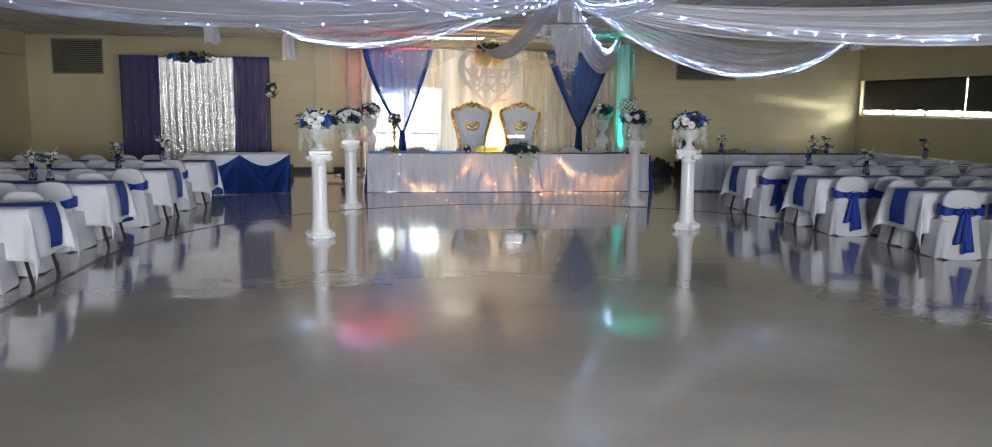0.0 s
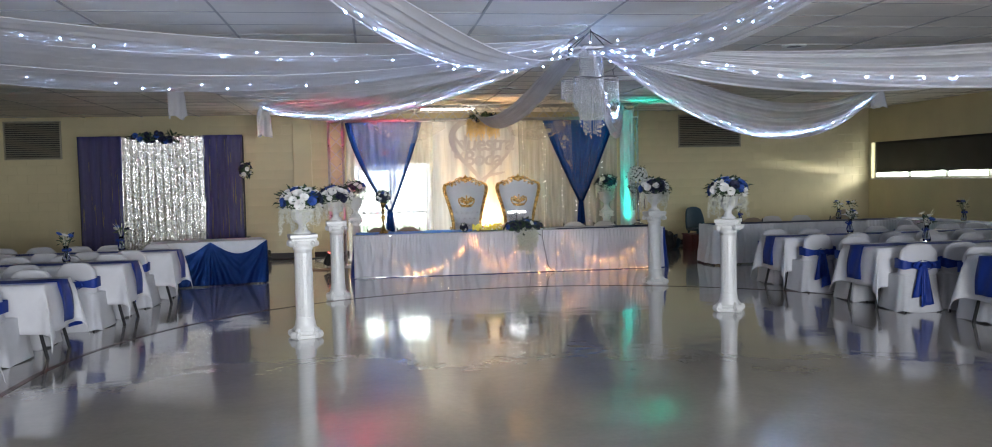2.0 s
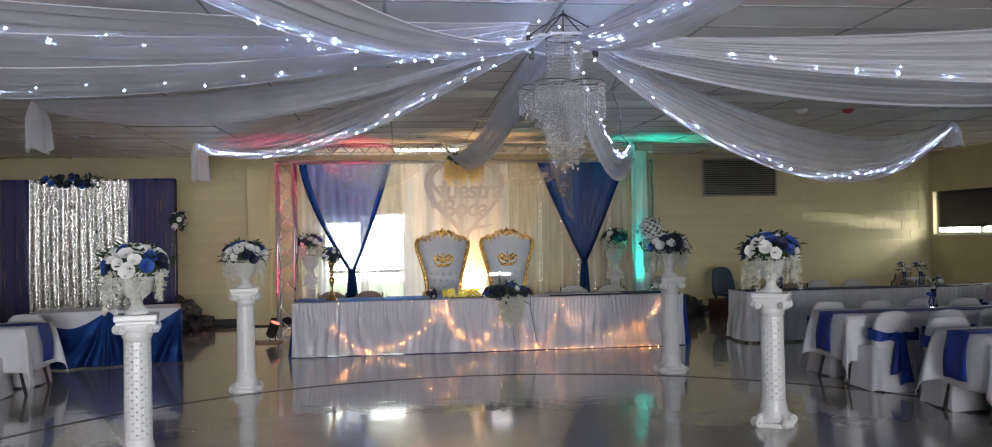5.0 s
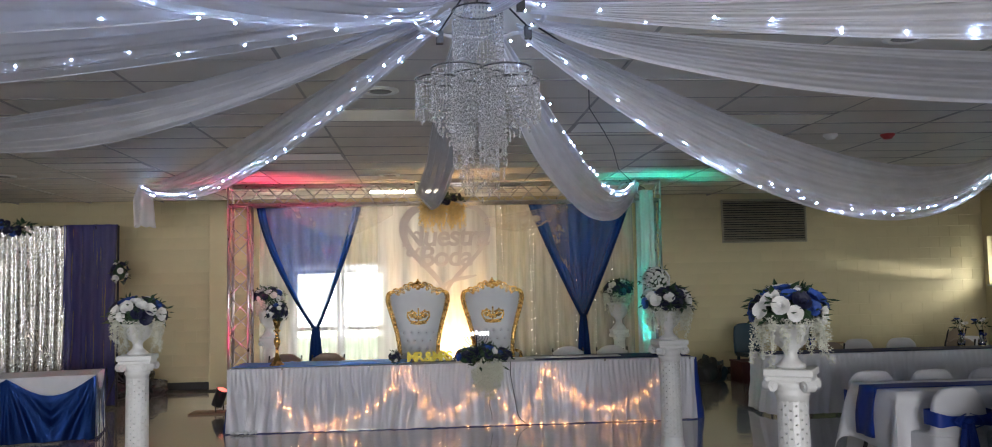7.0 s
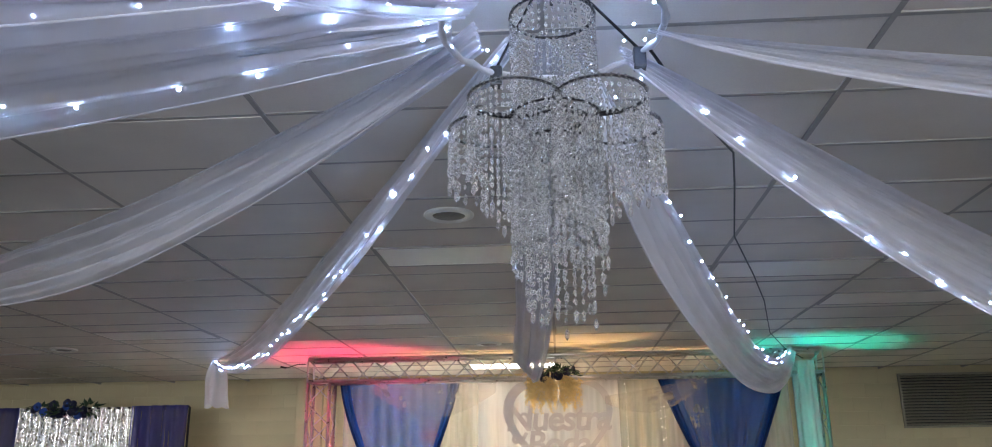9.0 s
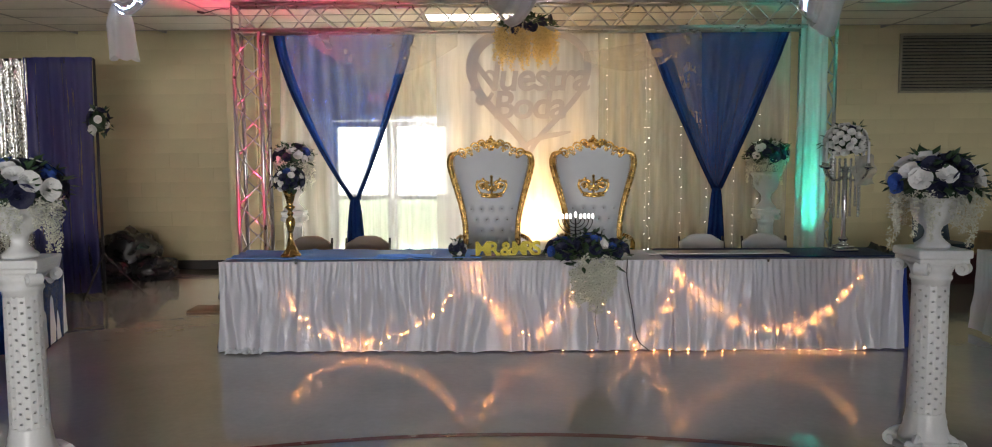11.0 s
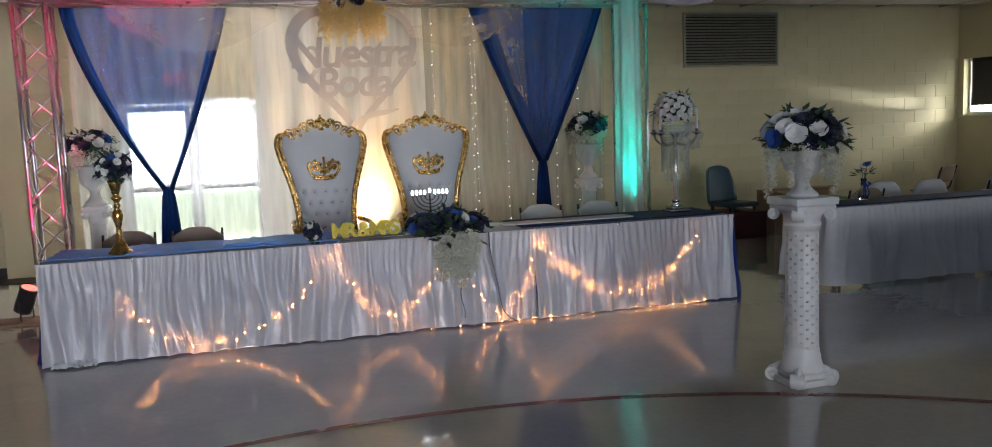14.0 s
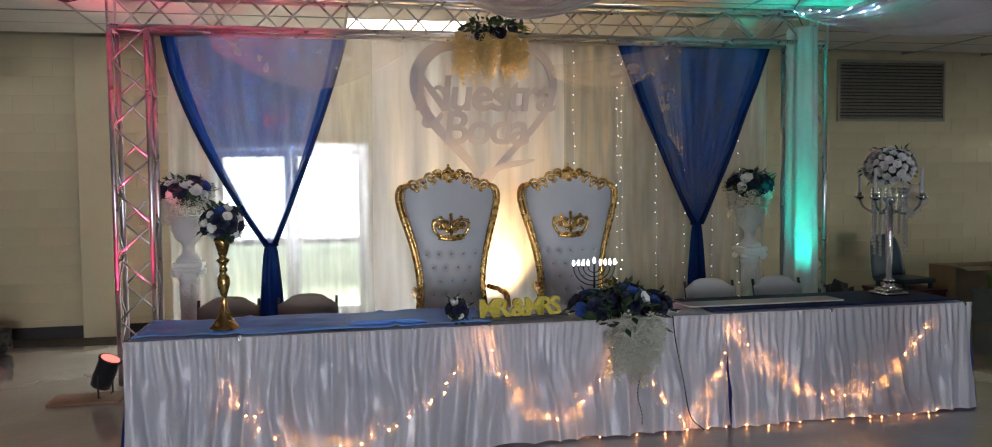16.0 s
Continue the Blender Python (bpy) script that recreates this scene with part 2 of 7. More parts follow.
M_SKIRT = make_skirt_satin()
M_BLUE = surface("royal blue satin", (0.008, 0.034, 0.235), 0.5, 0, 4, 0.2, 160, 0.12)
M_BLUE.node_tree.nodes["Principled BSDF"].inputs["Specular IOR Level"].default_value = 0.25
M_NAVY = surface("navy satin", (0.010, 0.018, 0.085), 0.55, 0, 4, 0.2, 160, 0.12)
M_NAVY.node_tree.nodes["Principled BSDF"].inputs["Specular IOR Level"].default_value = 0.25
M_PALEBLUE = surface("pale blue satin", (0.14, 0.36, 0.84), 0.62, 0, 5, 0.1, 120, 0.1)
M_PLASTER = surface("glossy white resin", (0.70, 0.70, 0.68), 0.32, 0, 9, 0.07, 70, 0.1)
M_GOLD = surface("gold paint", (0.46, 0.29, 0.10), 0.27, 0.95, 20, 0.2, 120, 0.15)
M_GOLDG = surface("gold glitter", (0.48, 0.40, 0.06), 0.42, 0.7, 90, 0.35, 300, 0.5)
M_SILVER = surface("polished silver", (0.66, 0.66, 0.66), 0.14, 1.0, 12, 0.1, 60, 0.05)
M_ALU = surface("brushed aluminium", (0.56, 0.56, 0.57), 0.3, 1.0, 12, 0.12, 140, 0.08)
M_LEG = surface("black painted steel", (0.012, 0.012, 0.013), 0.8, 0, 9, 0.2, 90, 0.05)
M_STEEL = surface("dark steel", (0.05, 0.05, 0.055), 0.4, 0.8, 9, 0.2, 90, 0.05)
M_LEATHER = surface("white tufted leather", (0.50, 0.53, 0.56), 0.38, 0, 5, 0.05, 120, 0.12)
M_SHEER = sheer("white voile", (0.86, 0.86, 0.90), 0.72, 0.5, 0.06, (0.6, 0.6, 0.6))
M_VOILE = sheer("thin white voile", (0.86, 0.86, 0.84), 0.36, 0.55, 0.05, (6, 6, 0.5))
M_SWAG = sheer("very thin white voile", (0.84, 0.84, 0.84), 0.25, 0.5, 0.06, (2, 2, 2))
M_PANEL = sheer("white chiffon", (0.80, 0.79, 0.78), 0.82, 0.5, 0.1, (5, 5, 0.4))
M_PURPLE = sheer("violet blue voile", (0.075, 0.078, 0.25), 0.78, 0.4, 0.1, (8, 8, 0.4))
M_BSEQ = sequin("royal blue sequins", (0.008, 0.08, 0.36), 0.66, 130, 0.2, 0.85, 1.1)
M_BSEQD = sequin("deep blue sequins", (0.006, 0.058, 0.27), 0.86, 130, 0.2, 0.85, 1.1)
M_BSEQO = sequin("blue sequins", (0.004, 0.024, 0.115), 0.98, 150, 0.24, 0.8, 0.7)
M_SSEQ = sequin("silver sequins", (0.80, 0.77, 0.70), 1.0, 95, 0.27, 0.95, 0.28, (1, 1, 0.5))
M_LEAF = surface("dark leaf", (0.025, 0.06, 0.025), 0.5, 0, 20, 0.3, 90, 0.1, random_shade=0.2)
M_PETALW = surface("white petal", (0.74, 0.73, 0.70), 0.7, 0, 20, 0.07, 120, 0.08, sheen=0.2, random_shade=0.05)
M_PETALB = surface("blue petal", (0.02, 0.07, 0.30), 0.65, 0, 20, 0.25, 120, 0.08, random_shade=0.3)
M_PETALN = surface("navy petal", (0.009, 0.011, 0.04), 0.6, 0, 20, 0.25, 120, 0.08)
M_BLOSSOM = surface("cream blossom", (0.68, 0.68, 0.58), 0.75, 0, 30, 0.1, 120, 0.05, random_shade=0.06)
M_WARM = surface("warm yellow blossom", (0.78, 0.60, 0.26), 0.7, 0, 30, 0.12, 120, 0.05, random_shade=0.08)
M_CRYSTAL = clear("crystal", (0.97, 0.98, 1.0), 0.03, 1.5)
M_CRYSTAL.node_tree.nodes["Principled BSDF"].inputs["Transmission Weight"].default_value = 0.84
M_GLASS = clear("window glass", (0.95, 0.98, 0.97), 0.0, 1.02)
M_VASE = clear("vase glass", (0.85, 0.90, 0.97), 0.03, 1.4)
M_LED = glow("cool white diode", (0.34, 0.54, 1.0), 270)
M_LEDC = glow("white curtain diode", (0.85, 0.92, 1.0), 13)
M_AMBER = glow("amber diode", (1.0, 0.40, 0.13), 80)
M_FLAME = glow("candle bulb", (0.95, 0.97, 1.0), 14)
M_TUBE = glow("lit ceiling panel", (1.0, 0.92, 0.80), 6)
M_EXIT = glow("red exit letters", (1.0, 0.08, 0.05), 1.1)
M_OUT = glow("bright yard", (0.94, 1.0, 0.97), 4.2)
M_GREY = surface("pale grey plastic", (0.55, 0.55, 0.54), 0.5, 0, 6, 0.06, 90, 0.05)
M_BEIGE = surface("beige enamel", (0.26, 0.20, 0.15), 0.45, 0, 6, 0.1, 90, 0.05)
M_WOOD = surface("worn board", (0.22, 0.14, 0.08), 0.6, 0, 5, 0.3, 60, 0.15, stretch=(1, 8, 1))
M_BAG = surface("black bin liner", (0.012, 0.012, 0.014), 0.28, 0, 9, 0.3, 40, 0.5)
M_TEAL = surface("teal plastic", (0.025, 0.06, 0.09), 0.45, 0, 6, 0.12, 80, 0.06)
M_MAROON = surface("maroon plastic", (0.10, 0.02, 0.025), 0.5, 0, 6, 0.12, 80, 0.06)
M_CARD = surface("cardboard", (0.42, 0.29, 0.17), 0.8, 0, 6, 0.15, 80, 0.1)
M_LIME = surface("lime plastic", (0.16, 0.30, 0.03), 0.45, 0, 6, 0.1, 80, 0.06)
M_VENT = surface("grey louvre", (0.33, 0.31, 0.24), 0.5, 0.2, 5, 0.15, 90, 0.08)
M_CRATE = surface("clear grey crate", (0.22, 0.24, 0.25), 0.35, 0, 6, 0.15, 80, 0.06)


# ---- geometry helpers ----
def finish(name, bm, material, parent=None, smooth=True):
    me = bpy.data.meshes.new(name)
    bm.to_mesh(me)
    bm.free()
    if smooth:
        me.shade_smooth()
    me.materials.append(material)
    ob = new(name, me)
    ob.parent = parent
    return ob


def part(name, bm, material, parent, label="", smooth=False):
    ob = finish(name, bm, material, parent, smooth)
    return tagged(ob, label) if label else ob


def shared(name, mesh, parent, m, label=""):
    """One more piece on a mesh that is there already."""
    ob = new(name, mesh)
    ob.parent = parent
    ob.matrix_local = m
    return tagged(ob, label) if label else ob


def thing(name, label, category, at=(0, 0, 0), turn=0.0, group="", kind=""):
    ob = new(name)
    ob.empty_display_size = 0.1
    ob.matrix_world = pose(*at, 0, 0, turn)
    return tagged(ob, label, category, group, kind)


def box(bm, lo, hi, bevel=0.0, m=None):
    """A block between two corners."""
    lo, hi = Vector(lo), Vector(hi)
    r = bmesh.ops.create_cube(bm, size=1.0, matrix=Matrix.Translation((lo + hi) / 2) @ Matrix.Diagonal((*(hi - lo), 1)))
    if bevel:
        es = list({e for v in r["verts"] for e in v.link_edges})
        bmesh.ops.bevel(bm, geom=es, offset=bevel, segments=2, profile=0.6, affect="EDGES", clamp_overlap=True)
    if m is not None:
        bmesh.ops.transform(bm, matrix=m, verts=r["verts"] if not bevel else bm.verts)
    return bm


def sheet(bm, f, nu, nv, closed=False):
    """A grid of faces through f(u, v), u and v from 0 to 1."""
    rows = [[bm.verts.new(f(i / nu, j / nv)) for j in range(nv + (0 if closed else 1))] for i in range(nu + 1)]
    n = len(rows[0])
    for i in range(nu):
        for j in range(nv):
            a, b = j, (j + 1) % n
            bm.faces.new((rows[i][a], rows[i + 1][a], rows[i + 1][b], rows[i][b]))
    return rows


def lathe(bm, profile, n=20, at=(0, 0, 0)):
    """Turns (radius, height) round the z axis and closes both ends."""
    rings = []
    for r, z in profile:
        rings.append([bm.verts.new((at[0] + r * math.cos(2 * math.pi * k / n), at[1] + r * math.sin(2 * math.pi * k / n), at[2] + z)) for k in range(n)])
    for a, b in zip(rings, rings[1:]):
        for k in range(n):
            bm.faces.new((a[k], a[(k + 1) % n], b[(k + 1) % n], b[k]))
    bm.faces.new(list(reversed(rings[0])))
    bm.faces.new(rings[-1])
    return bm


def tube(bm, points, r, n=6, caps=True):
    """A round bar along points; r is one radius or one for each point."""
    pts = [Vector(p) for p in points]
    rs = r if isinstance(r, (list, tuple)) else [r] * len(pts)
    rings, up = [], None
    for i, p in enumerate(pts):
        d = (pts[min(i + 1, len(pts) - 1)] - pts[max(i - 1, 0)]).normalized()
        if up is None or abs(up.dot(d)) > 0.98:
            up = Vector((0, 0, 1)) if abs(d.z) < 0.9 else Vector((1, 0, 0))
        x = d.cross(up).normalized()
        up = x.cross(d).normalized()
        rings.append([bm.verts.new(p + rs[i] * (math.cos(2 * math.pi * k / n) * x + math.sin(2 * math.pi * k / n) * up)) for k in range(n)])
    for a, b in zip(rings, rings[1:]):
        for k in range(n):
            bm.faces.new((a[k], a[(k + 1) % n], b[(k + 1) % n], b[k]))
    if caps:
        bm.faces.new(list(reversed(rings[0])))
        bm.faces.new(rings[-1])
    return bm


def blobs(points, r, n=1, tall=1.0):
    """Many tiny balls in one mesh, quickly."""
    t = bmesh.new()
    bmesh.ops.create_icosphere(t, subdivisions=n, radius=r)
    t.verts.ensure_lookup_table()
    vs = np.array([v.co[:] for v in t.verts]) * (1, 1, tall)
    fs = np.array([[v.index for v in f.verts] for f in t.faces])
    t.free()
    P = np.array(points, float)
    verts = (P[:, None, :] + vs[None]).reshape(-1, 3)
    faces = (np.arange(len(P))[:, None, None] * len(vs) + fs[None]).reshape(-1, 3)
    me = bpy.data.meshes.new("bulbs")
    me.from_pydata(verts.tolist(), [], faces.tolist())
    return me


def mesh_part(name, me, material, parent, label="", kind=""):
    me.materials.append(material)
    ob = new(name, me)
    ob.parent = parent
    return tagged(ob, label, kind=kind)


def thick(ob, t=0.004):
    mod = ob.modifiers.new("thickness", "SOLIDIFY")
    mod.thickness, mod.offset = t, 0
    return ob


def wob(x, y=0.0, z=0.0, s=1.0):
    return noise.noise((x * s, y * s, z * s))


def catmull(pts, n=8):
    """A smooth line through points."""
    P = [Vector(p) for p in pts]
    P = [2 * P[0] - P[1]] + P + [2 * P[-1] - P[-2]]
    out = []
    for i in range(1, len(P) - 2):
        for k in range(n):
            t = k / n
            a, b, c, d = P[i - 1], P[i], P[i + 1], P[i + 2]
            out.append(0.5 * (2 * b + (c - a) * t + (2 * a - 5 * b + 4 * c - d) * t * t + (3 * b - a - 3 * c + d) * t ** 3))
    out.append(P[-2])
    return out


# ---- the hall ----
def structure(name, bm, material, label, smooth=False, category=""):
    return tagged(finish(name, bm, material, None, smooth), label, category or name.split("_")[0], kind="structure")


bm = bmesh.new()
box(bm, (LEFT - 0.3, FRONT - 0.3, -0.12), (RIGHT + 0.3, BACK + 0.3, 0))
structure("floor", bm, M_FLOOR, "polished grey-beige concrete floor with a wet-looking shine")

DOOR = (-1.32, 0.46, 2.12)
HIGH = CEIL + 0.55
bm = bmesh.new()
for lo, hi in (((LEFT - 0.3, 0), (DOOR[0], HIGH)), ((DOOR[1], 0), (RIGHT + 0.3, HIGH)), ((DOOR[0], DOOR[2]), (DOOR[1], HIGH))):
    box(bm, (lo[0], BACK + 0.003, lo[1]), (hi[0], BACK + 0.3, hi[1]))
wall_back = structure("wall_back", bm, M_MORTAR, "cream painted concrete block wall behind the stage")

WIN = (15.0, 21.68, 1.52, 2.42)
bm = bmesh.new()
for lo, hi in (((FRONT, 0), (BACK, WIN[2])), ((FRONT, WIN[3]), (BACK, HIGH)), ((WIN[1], WIN[2]), (BACK, WIN[3])), ((FRONT, WIN[2]), (WIN[0], WIN[3]))):
    box(bm, (RIGHT, lo[0], lo[1]), (RIGHT + 0.3, hi[0], hi[1]))
structure("wall_right", bm, M_WALL, "cream painted side wall with a long high window")
bm = bmesh.new()
box(bm, (LEFT - 0.3, FRONT, 0), (LEFT, BACK, HIGH))
structure("wall_left", bm, M_WALL, "cream painted plain side wall")
# unseen wall; its wide opening is added for the fill lamp
bm = bmesh.new()
for lo, hi in (((LEFT - 0.3, 0), (-1.6, HIGH)), ((4.8, 0), (RIGHT + 0.3, HIGH)), ((-1.6, 2.85), (4.8, HIGH))):
    box(bm, (lo[0], FRONT - 0.3, lo[1]), (hi[0], FRONT, hi[1]))
structure("wall_front", bm, M_WALL, "unseen cream painted end wall with a wide opening added for the fill lamp")


def make_ceiling():
    """Lay-in ceiling: 1.22 by 0.61 m boards that sag a little, between slim bars."""
    bm = bmesh.new()
    rng = random.Random(3)
    xs = [0.17 + 1.22 * k for k in range(-9, 11)]
    ys = [12.98 + 0.61 * k for k in range(-29, 15)]
    for a in xs[:-1]:
        for b in ys[:-1]:
            x0, x1, y0, y1 = max(a + 0.012, LEFT), min(a + 1.208, RIGHT), max(b + 0.012, FRONT), min(b + 0.598, BACK)
            if x1 - x0 < 0.05 or y1 - y0 < 0.05:
                continue
            if abs(a - 0.17) < 0.1 and (abs(b - 20.3) < 0.05):
                continue
            dz = rng.uniform(-0.004, 0.004)
            tilt = rng.uniform(-0.004, 0.004)
            box(bm, (x0, y0, CEIL + 0.006), (x1, y1, CEIL + 0.03))
            bm.verts.ensure_lookup_table()
            for v in bm.verts[-8:]:
                v.co.z += dz + tilt * (v.co.x - x0)
    ob = structure("ceiling", bm, M_CEIL, "grey suspended ceiling of long fibre boards")
    bm = bmesh.new()
    for a in xs:
        if LEFT < a < RIGHT:
            box(bm, (a - 0.012, FRONT, CEIL), (a + 0.012, BACK, CEIL + 0.05))
    for b in ys:
        if FRONT < b < BACK:
            box(bm, (LEFT, b - 0.012, CEIL + 0.002), (RIGHT, b + 0.012, CEIL + 0.05))
    structure("ceiling_trim", bm, M_TBAR, "slim painted metal bars of the suspended ceiling")
    bm = bmesh.new()
    box(bm, (LEFT - 0.3, FRONT - 0.3, CEIL + 0.5), (RIGHT + 0.3, BACK + 0.3, CEIL + 0.6))
    structure("roof", bm, M_TBAR, "closed roof deck over the hall")


make_ceiling()


def make_court_line():
    bm = bmesh.new()
    cx, cy, r, w = 1.12, 9.8, 5.12, 0.06
    path = [(cx - r, FRONT + 0.2), (cx - r, cy)] + [(cx - r * math.cos(a), cy + r * math.sin(a)) for a in np.linspace(0.03, math.pi - 0.03, 90)] + [(cx + r, cy), (cx + r, FRONT + 0.2)]
    prev = None
    for i, p in enumerate(path):
        q0, q1 = Vector(path[max(i - 1, 0)]), Vector(path[min(i + 1, len(path) - 1)])
        d = (q1 - q0).normalized()
        nrm = Vector((-d.y, d.x))
        cur = [bm.verts.new((p[0] + s * w / 2 * nrm.x, p[1] + s * w / 2 * nrm.y, 0.003)) for s in (1, -1)]
        if prev:
            bm.faces.new((prev[0], prev[1], cur[1], cur[0]))
        prev = cur
    structure("floor_line", bm, M_RED, "dark red painted court line on the floor", category="line")


make_court_line()

bm = bmesh.new()
for x0, x1 in ((LEFT, -2.67), (-2.26, DOOR[0] - 0.06), (DOOR[1] + 0.06, RIGHT)):
    box(bm, (x0, BACK - 0.03, 0), (x1, BACK - 0.004, 0.13), 0.004)
structure("baseboard", bm, M_BASE, "dark rubber skirting along the block wall")
# flat strip added to widen the dark skirting band onto the floor
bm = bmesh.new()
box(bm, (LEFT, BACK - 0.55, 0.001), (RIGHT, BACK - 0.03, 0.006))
structure("floor_border", bm, M_BASE, "added dark flat strip on the floor along the block wall", category="floor border")
bm = bmesh.new()
box(bm, (-2.67, BACK - 0.1, 0), (-2.26, BACK - 0.002, CEIL), 0.01)
structure("pilaster", bm, M_WALL, "cream painted flat pilaster on the block wall")
bm = bmesh.new()
box(bm, (LEFT + 0.002, 8.0, 2.75), (LEFT + 0.35, 20.9, CEIL), 0.01)
structure("soffit", bm, M_WALL, "cream boxed-in duct under the ceiling")


def make_door():
    x0, x1, h = DOOR
    bm = bmesh.new()
    for a, b in (((x0, 0), (x0 + 0.06, h)), ((x1 - 0.06, 0), (x1, h)), ((x0 + 0.06, h - 0.06), (x1 - 0.06, h))):
        box(bm, (a[0], BACK + 0.02, a[1]), (b[0], BACK + 0.16, b[1]), 0.004)
    door = structure("door_1", bm, M_ALU, "glazed double door with bright daylight behind")
    mid = (x0 + x1) / 2
    for a, b in ((x0 + 0.065, mid - 0.004), (mid + 0.004, x1 - 0.065)):
        bm = bmesh.new()
        s = 0.07
        for lo, hi in (((a, 0.02), (a + s, h - 0.07)), ((b - s, 0.02), (b, h - 0.07)), ((a + s, 0.02), (b - s, 0.22)), ((a + s, h - 0.15), (b - s, h - 0.07)), ((a + s, 0.95), (b - s, 1.03))):
            box(bm, (lo[0], BACK + 0.06, lo[1]), (hi[0], BACK + 0.11, hi[1]), 0.004)
        leaf = part("door_leaf", bm, M_ALU, door)
        bm = bmesh.new()
        box(bm, (a + s, BACK + 0.08, 0.22), (b - s, BACK + 0.088, h - 0.15))
        pane = part("pane", bm, M_GLASS, leaf)
        pane.visible_shadow = False
        bm = bmesh.new()
        box(bm, (a + 0.1, BACK + 0.015, 0.97), (b - 0.1, BACK + 0.05, 1.0), 0.008)
        part("push_bar", bm, M_STEEL, leaf)


make_door()


def make_window():
    y0, y1, z0, z1 = WIN
    bm = bmesh.new()
    for lo, hi in (((y0, z0), (y1, z0 + 0.04)), ((y0, z1 - 0.04), (y1, z1)), ((y0, z0 + 0.04), (y0 + 0.04, z1 - 0.04)), ((y1 - 0.04, z0 + 0.04), (y1, z1 - 0.04))):
        box(bm, (RIGHT + 0.1, lo[0], lo[1]), (RIGHT + 0.17, hi[0], hi[1]), 0.004)
    win = structure("window_1", bm, M_GREY, "long high window with a black blind pulled almost down")
    n = 5
    w = (y1 - y0 - 0.08) / n
    for k in range(n):
        a = y0 + 0.04 + k * w
        if k:
            bm = bmesh.new()
            box(bm, (RIGHT + 0.1, a - 0.02, z0 + 0.04), (RIGHT + 0.16, a + 0.02, z1 - 0.04), 0.003)
            part("mullion", bm, M_GREY, win)
        bm = bmesh.new()
        box(bm, (RIGHT + 0.13, a + 0.02, z0 + 0.04), (RIGHT + 0.136, a + w - 0.02, z1 - 0.04))
        pane = part("pane", bm, M_GLASS, win)
        pane.visible_shadow = False
    bm = bmesh.new()
    box(bm, (RIGHT - 0.03, y0 - 0.03, z0 - 0.03), (RIGHT + 0.1, y1 + 0.03, z0 - 0.003), 0.004)
    part("window_sill", bm, M_GREY, win)
    for a, b, drop in ((y0 + 0.02, 17.45, 1.66), (17.5, y1 - 0.12, 1.66)):
        bm = bmesh.new()
        sheet(bm, lambda u, v, a=a, b=b, drop=drop: (RIGHT + 0.05 + 0.012 * wob(u * 9, v * 3) - 0.01 * v, a + (b - a) * u, z1 + 0.01 - (z1 + 0.01 - drop - 0.03 * wob(u * 14, 4) - 0.02 * (1 - u)) * v), 60, 8)
        blind = tagged(thick(finish("window_blind", bm, M_BLACK)), "black cloth blind hung over the high window", "blind", "blinds on the high window")
    bm = bmesh.new()
    sheet(bm, lambda u, v: (RIGHT + 1.2, y0 - 2 + (y1 - y0 + 4) * u, -0.1 + 4.5 * v), 1, 1)
    structure("backdrop_side", bm, M_OUT, "bright hazy daylight outside the high window", category="backdrop")


make_window()


def make_yard():
    bm = bmesh.new()
    box(bm, (-30, BACK + 0.3, -0.3), (40, 60, -0.06))
    structure("ground", bm, surface("lawn", (0.34, 0.40, 0.28), 0.9, 0, 1.5, 0.3, 40, 0.3), "sunlit green lawn outside the glazed door")
    bm = bmesh.new()
    sheet(bm, lambda u, v: (-16 + 32 * u, 38, -0.2 + 9 * v), 1, 1)
    structure("backdrop_yard", bm, M_OUT, "bright hazy daylight beyond the lawn", category="backdrop")


make_yard()


# ---- guest tables ----
def cloth_point(a, b, L, W, lift=0.004, seed=0.0):
    """Where the point (a, b) of a flat cloth comes to lie on a table L by W; the overhang falls and the corners hang in points."""
    ex, ey = max(0, abs(a) - L / 2), max(0, abs(b) - W / 2)
    sx, sy = (1 if a > 0 else -1), (1 if b > 0 else -1)
    x, y, z = min(abs(a), L / 2) * sx, min(abs(b), W / 2) * sy, lift
    r = math.hypot(ex, ey)
    if r > 0:
        ang = math.atan2(ey, ex)
        bulge = math.sin(2 * ang)
        out = 0.010 + 0.035 * (1 - math.exp(-4 * r)) + 0.20 * bulge * r
        fold = 0.022 * math.sin(9 * (b if ex >= ey else a) + seed) * min(1, r * 3) * (1 - bulge)
        x += sx * (math.cos(ang) ** 0.7 * out if ex > 0 else 0) + (sx * fold if ex >= ey else 0)
        y += sy * (math.sin(ang) ** 0.7 * out if ey > 0 else 0) + (sy * fold if ey > ex else 0)
        z -= r * (0.97 - 0.02 * bulge)
        twist = 0.06 * bulge * r * math.sin(6 * ang + seed)
        x, y = x + twist * sx, y - twist * sy
    return Vector((x, y, z))


TABLE_L, TABLE_W, TABLE_H = 2.44, 0.76, 0.74


def make_table():
    t = thing("folding_table", "long folding banquet table with dark steel legs under white linen", "table", group="guest tables")
    bm = bmesh.new()
    box(bm, (-TABLE_L / 2, -TABLE_W / 2, TABLE_H - 0.045), (TABLE_L / 2, TABLE_W / 2, TABLE_H), 0.01)
    part("tabletop", bm, M_GREY, t)
    for sx in (-1, 1):
        for sy in (-1, 1):
            bm = bmesh.new()
            tube(bm, [(sx * 1.06, sy * 0.29, TABLE_H - 0.05), (sx * 1.12, sy * 0.3, 0.35), (sx * 1.2, sy * 0.31, 0.0)], 0.018, 8)
            part("leg", bm, M_LEG, t)
        bm = bmesh.new()
        tube(bm, [(sx * 1.13, -0.3, 0.3), (sx * 1.13, 0.3, 0.3)], 0.011, 6)
        part("brace", bm, M_LEG, t)
    return t


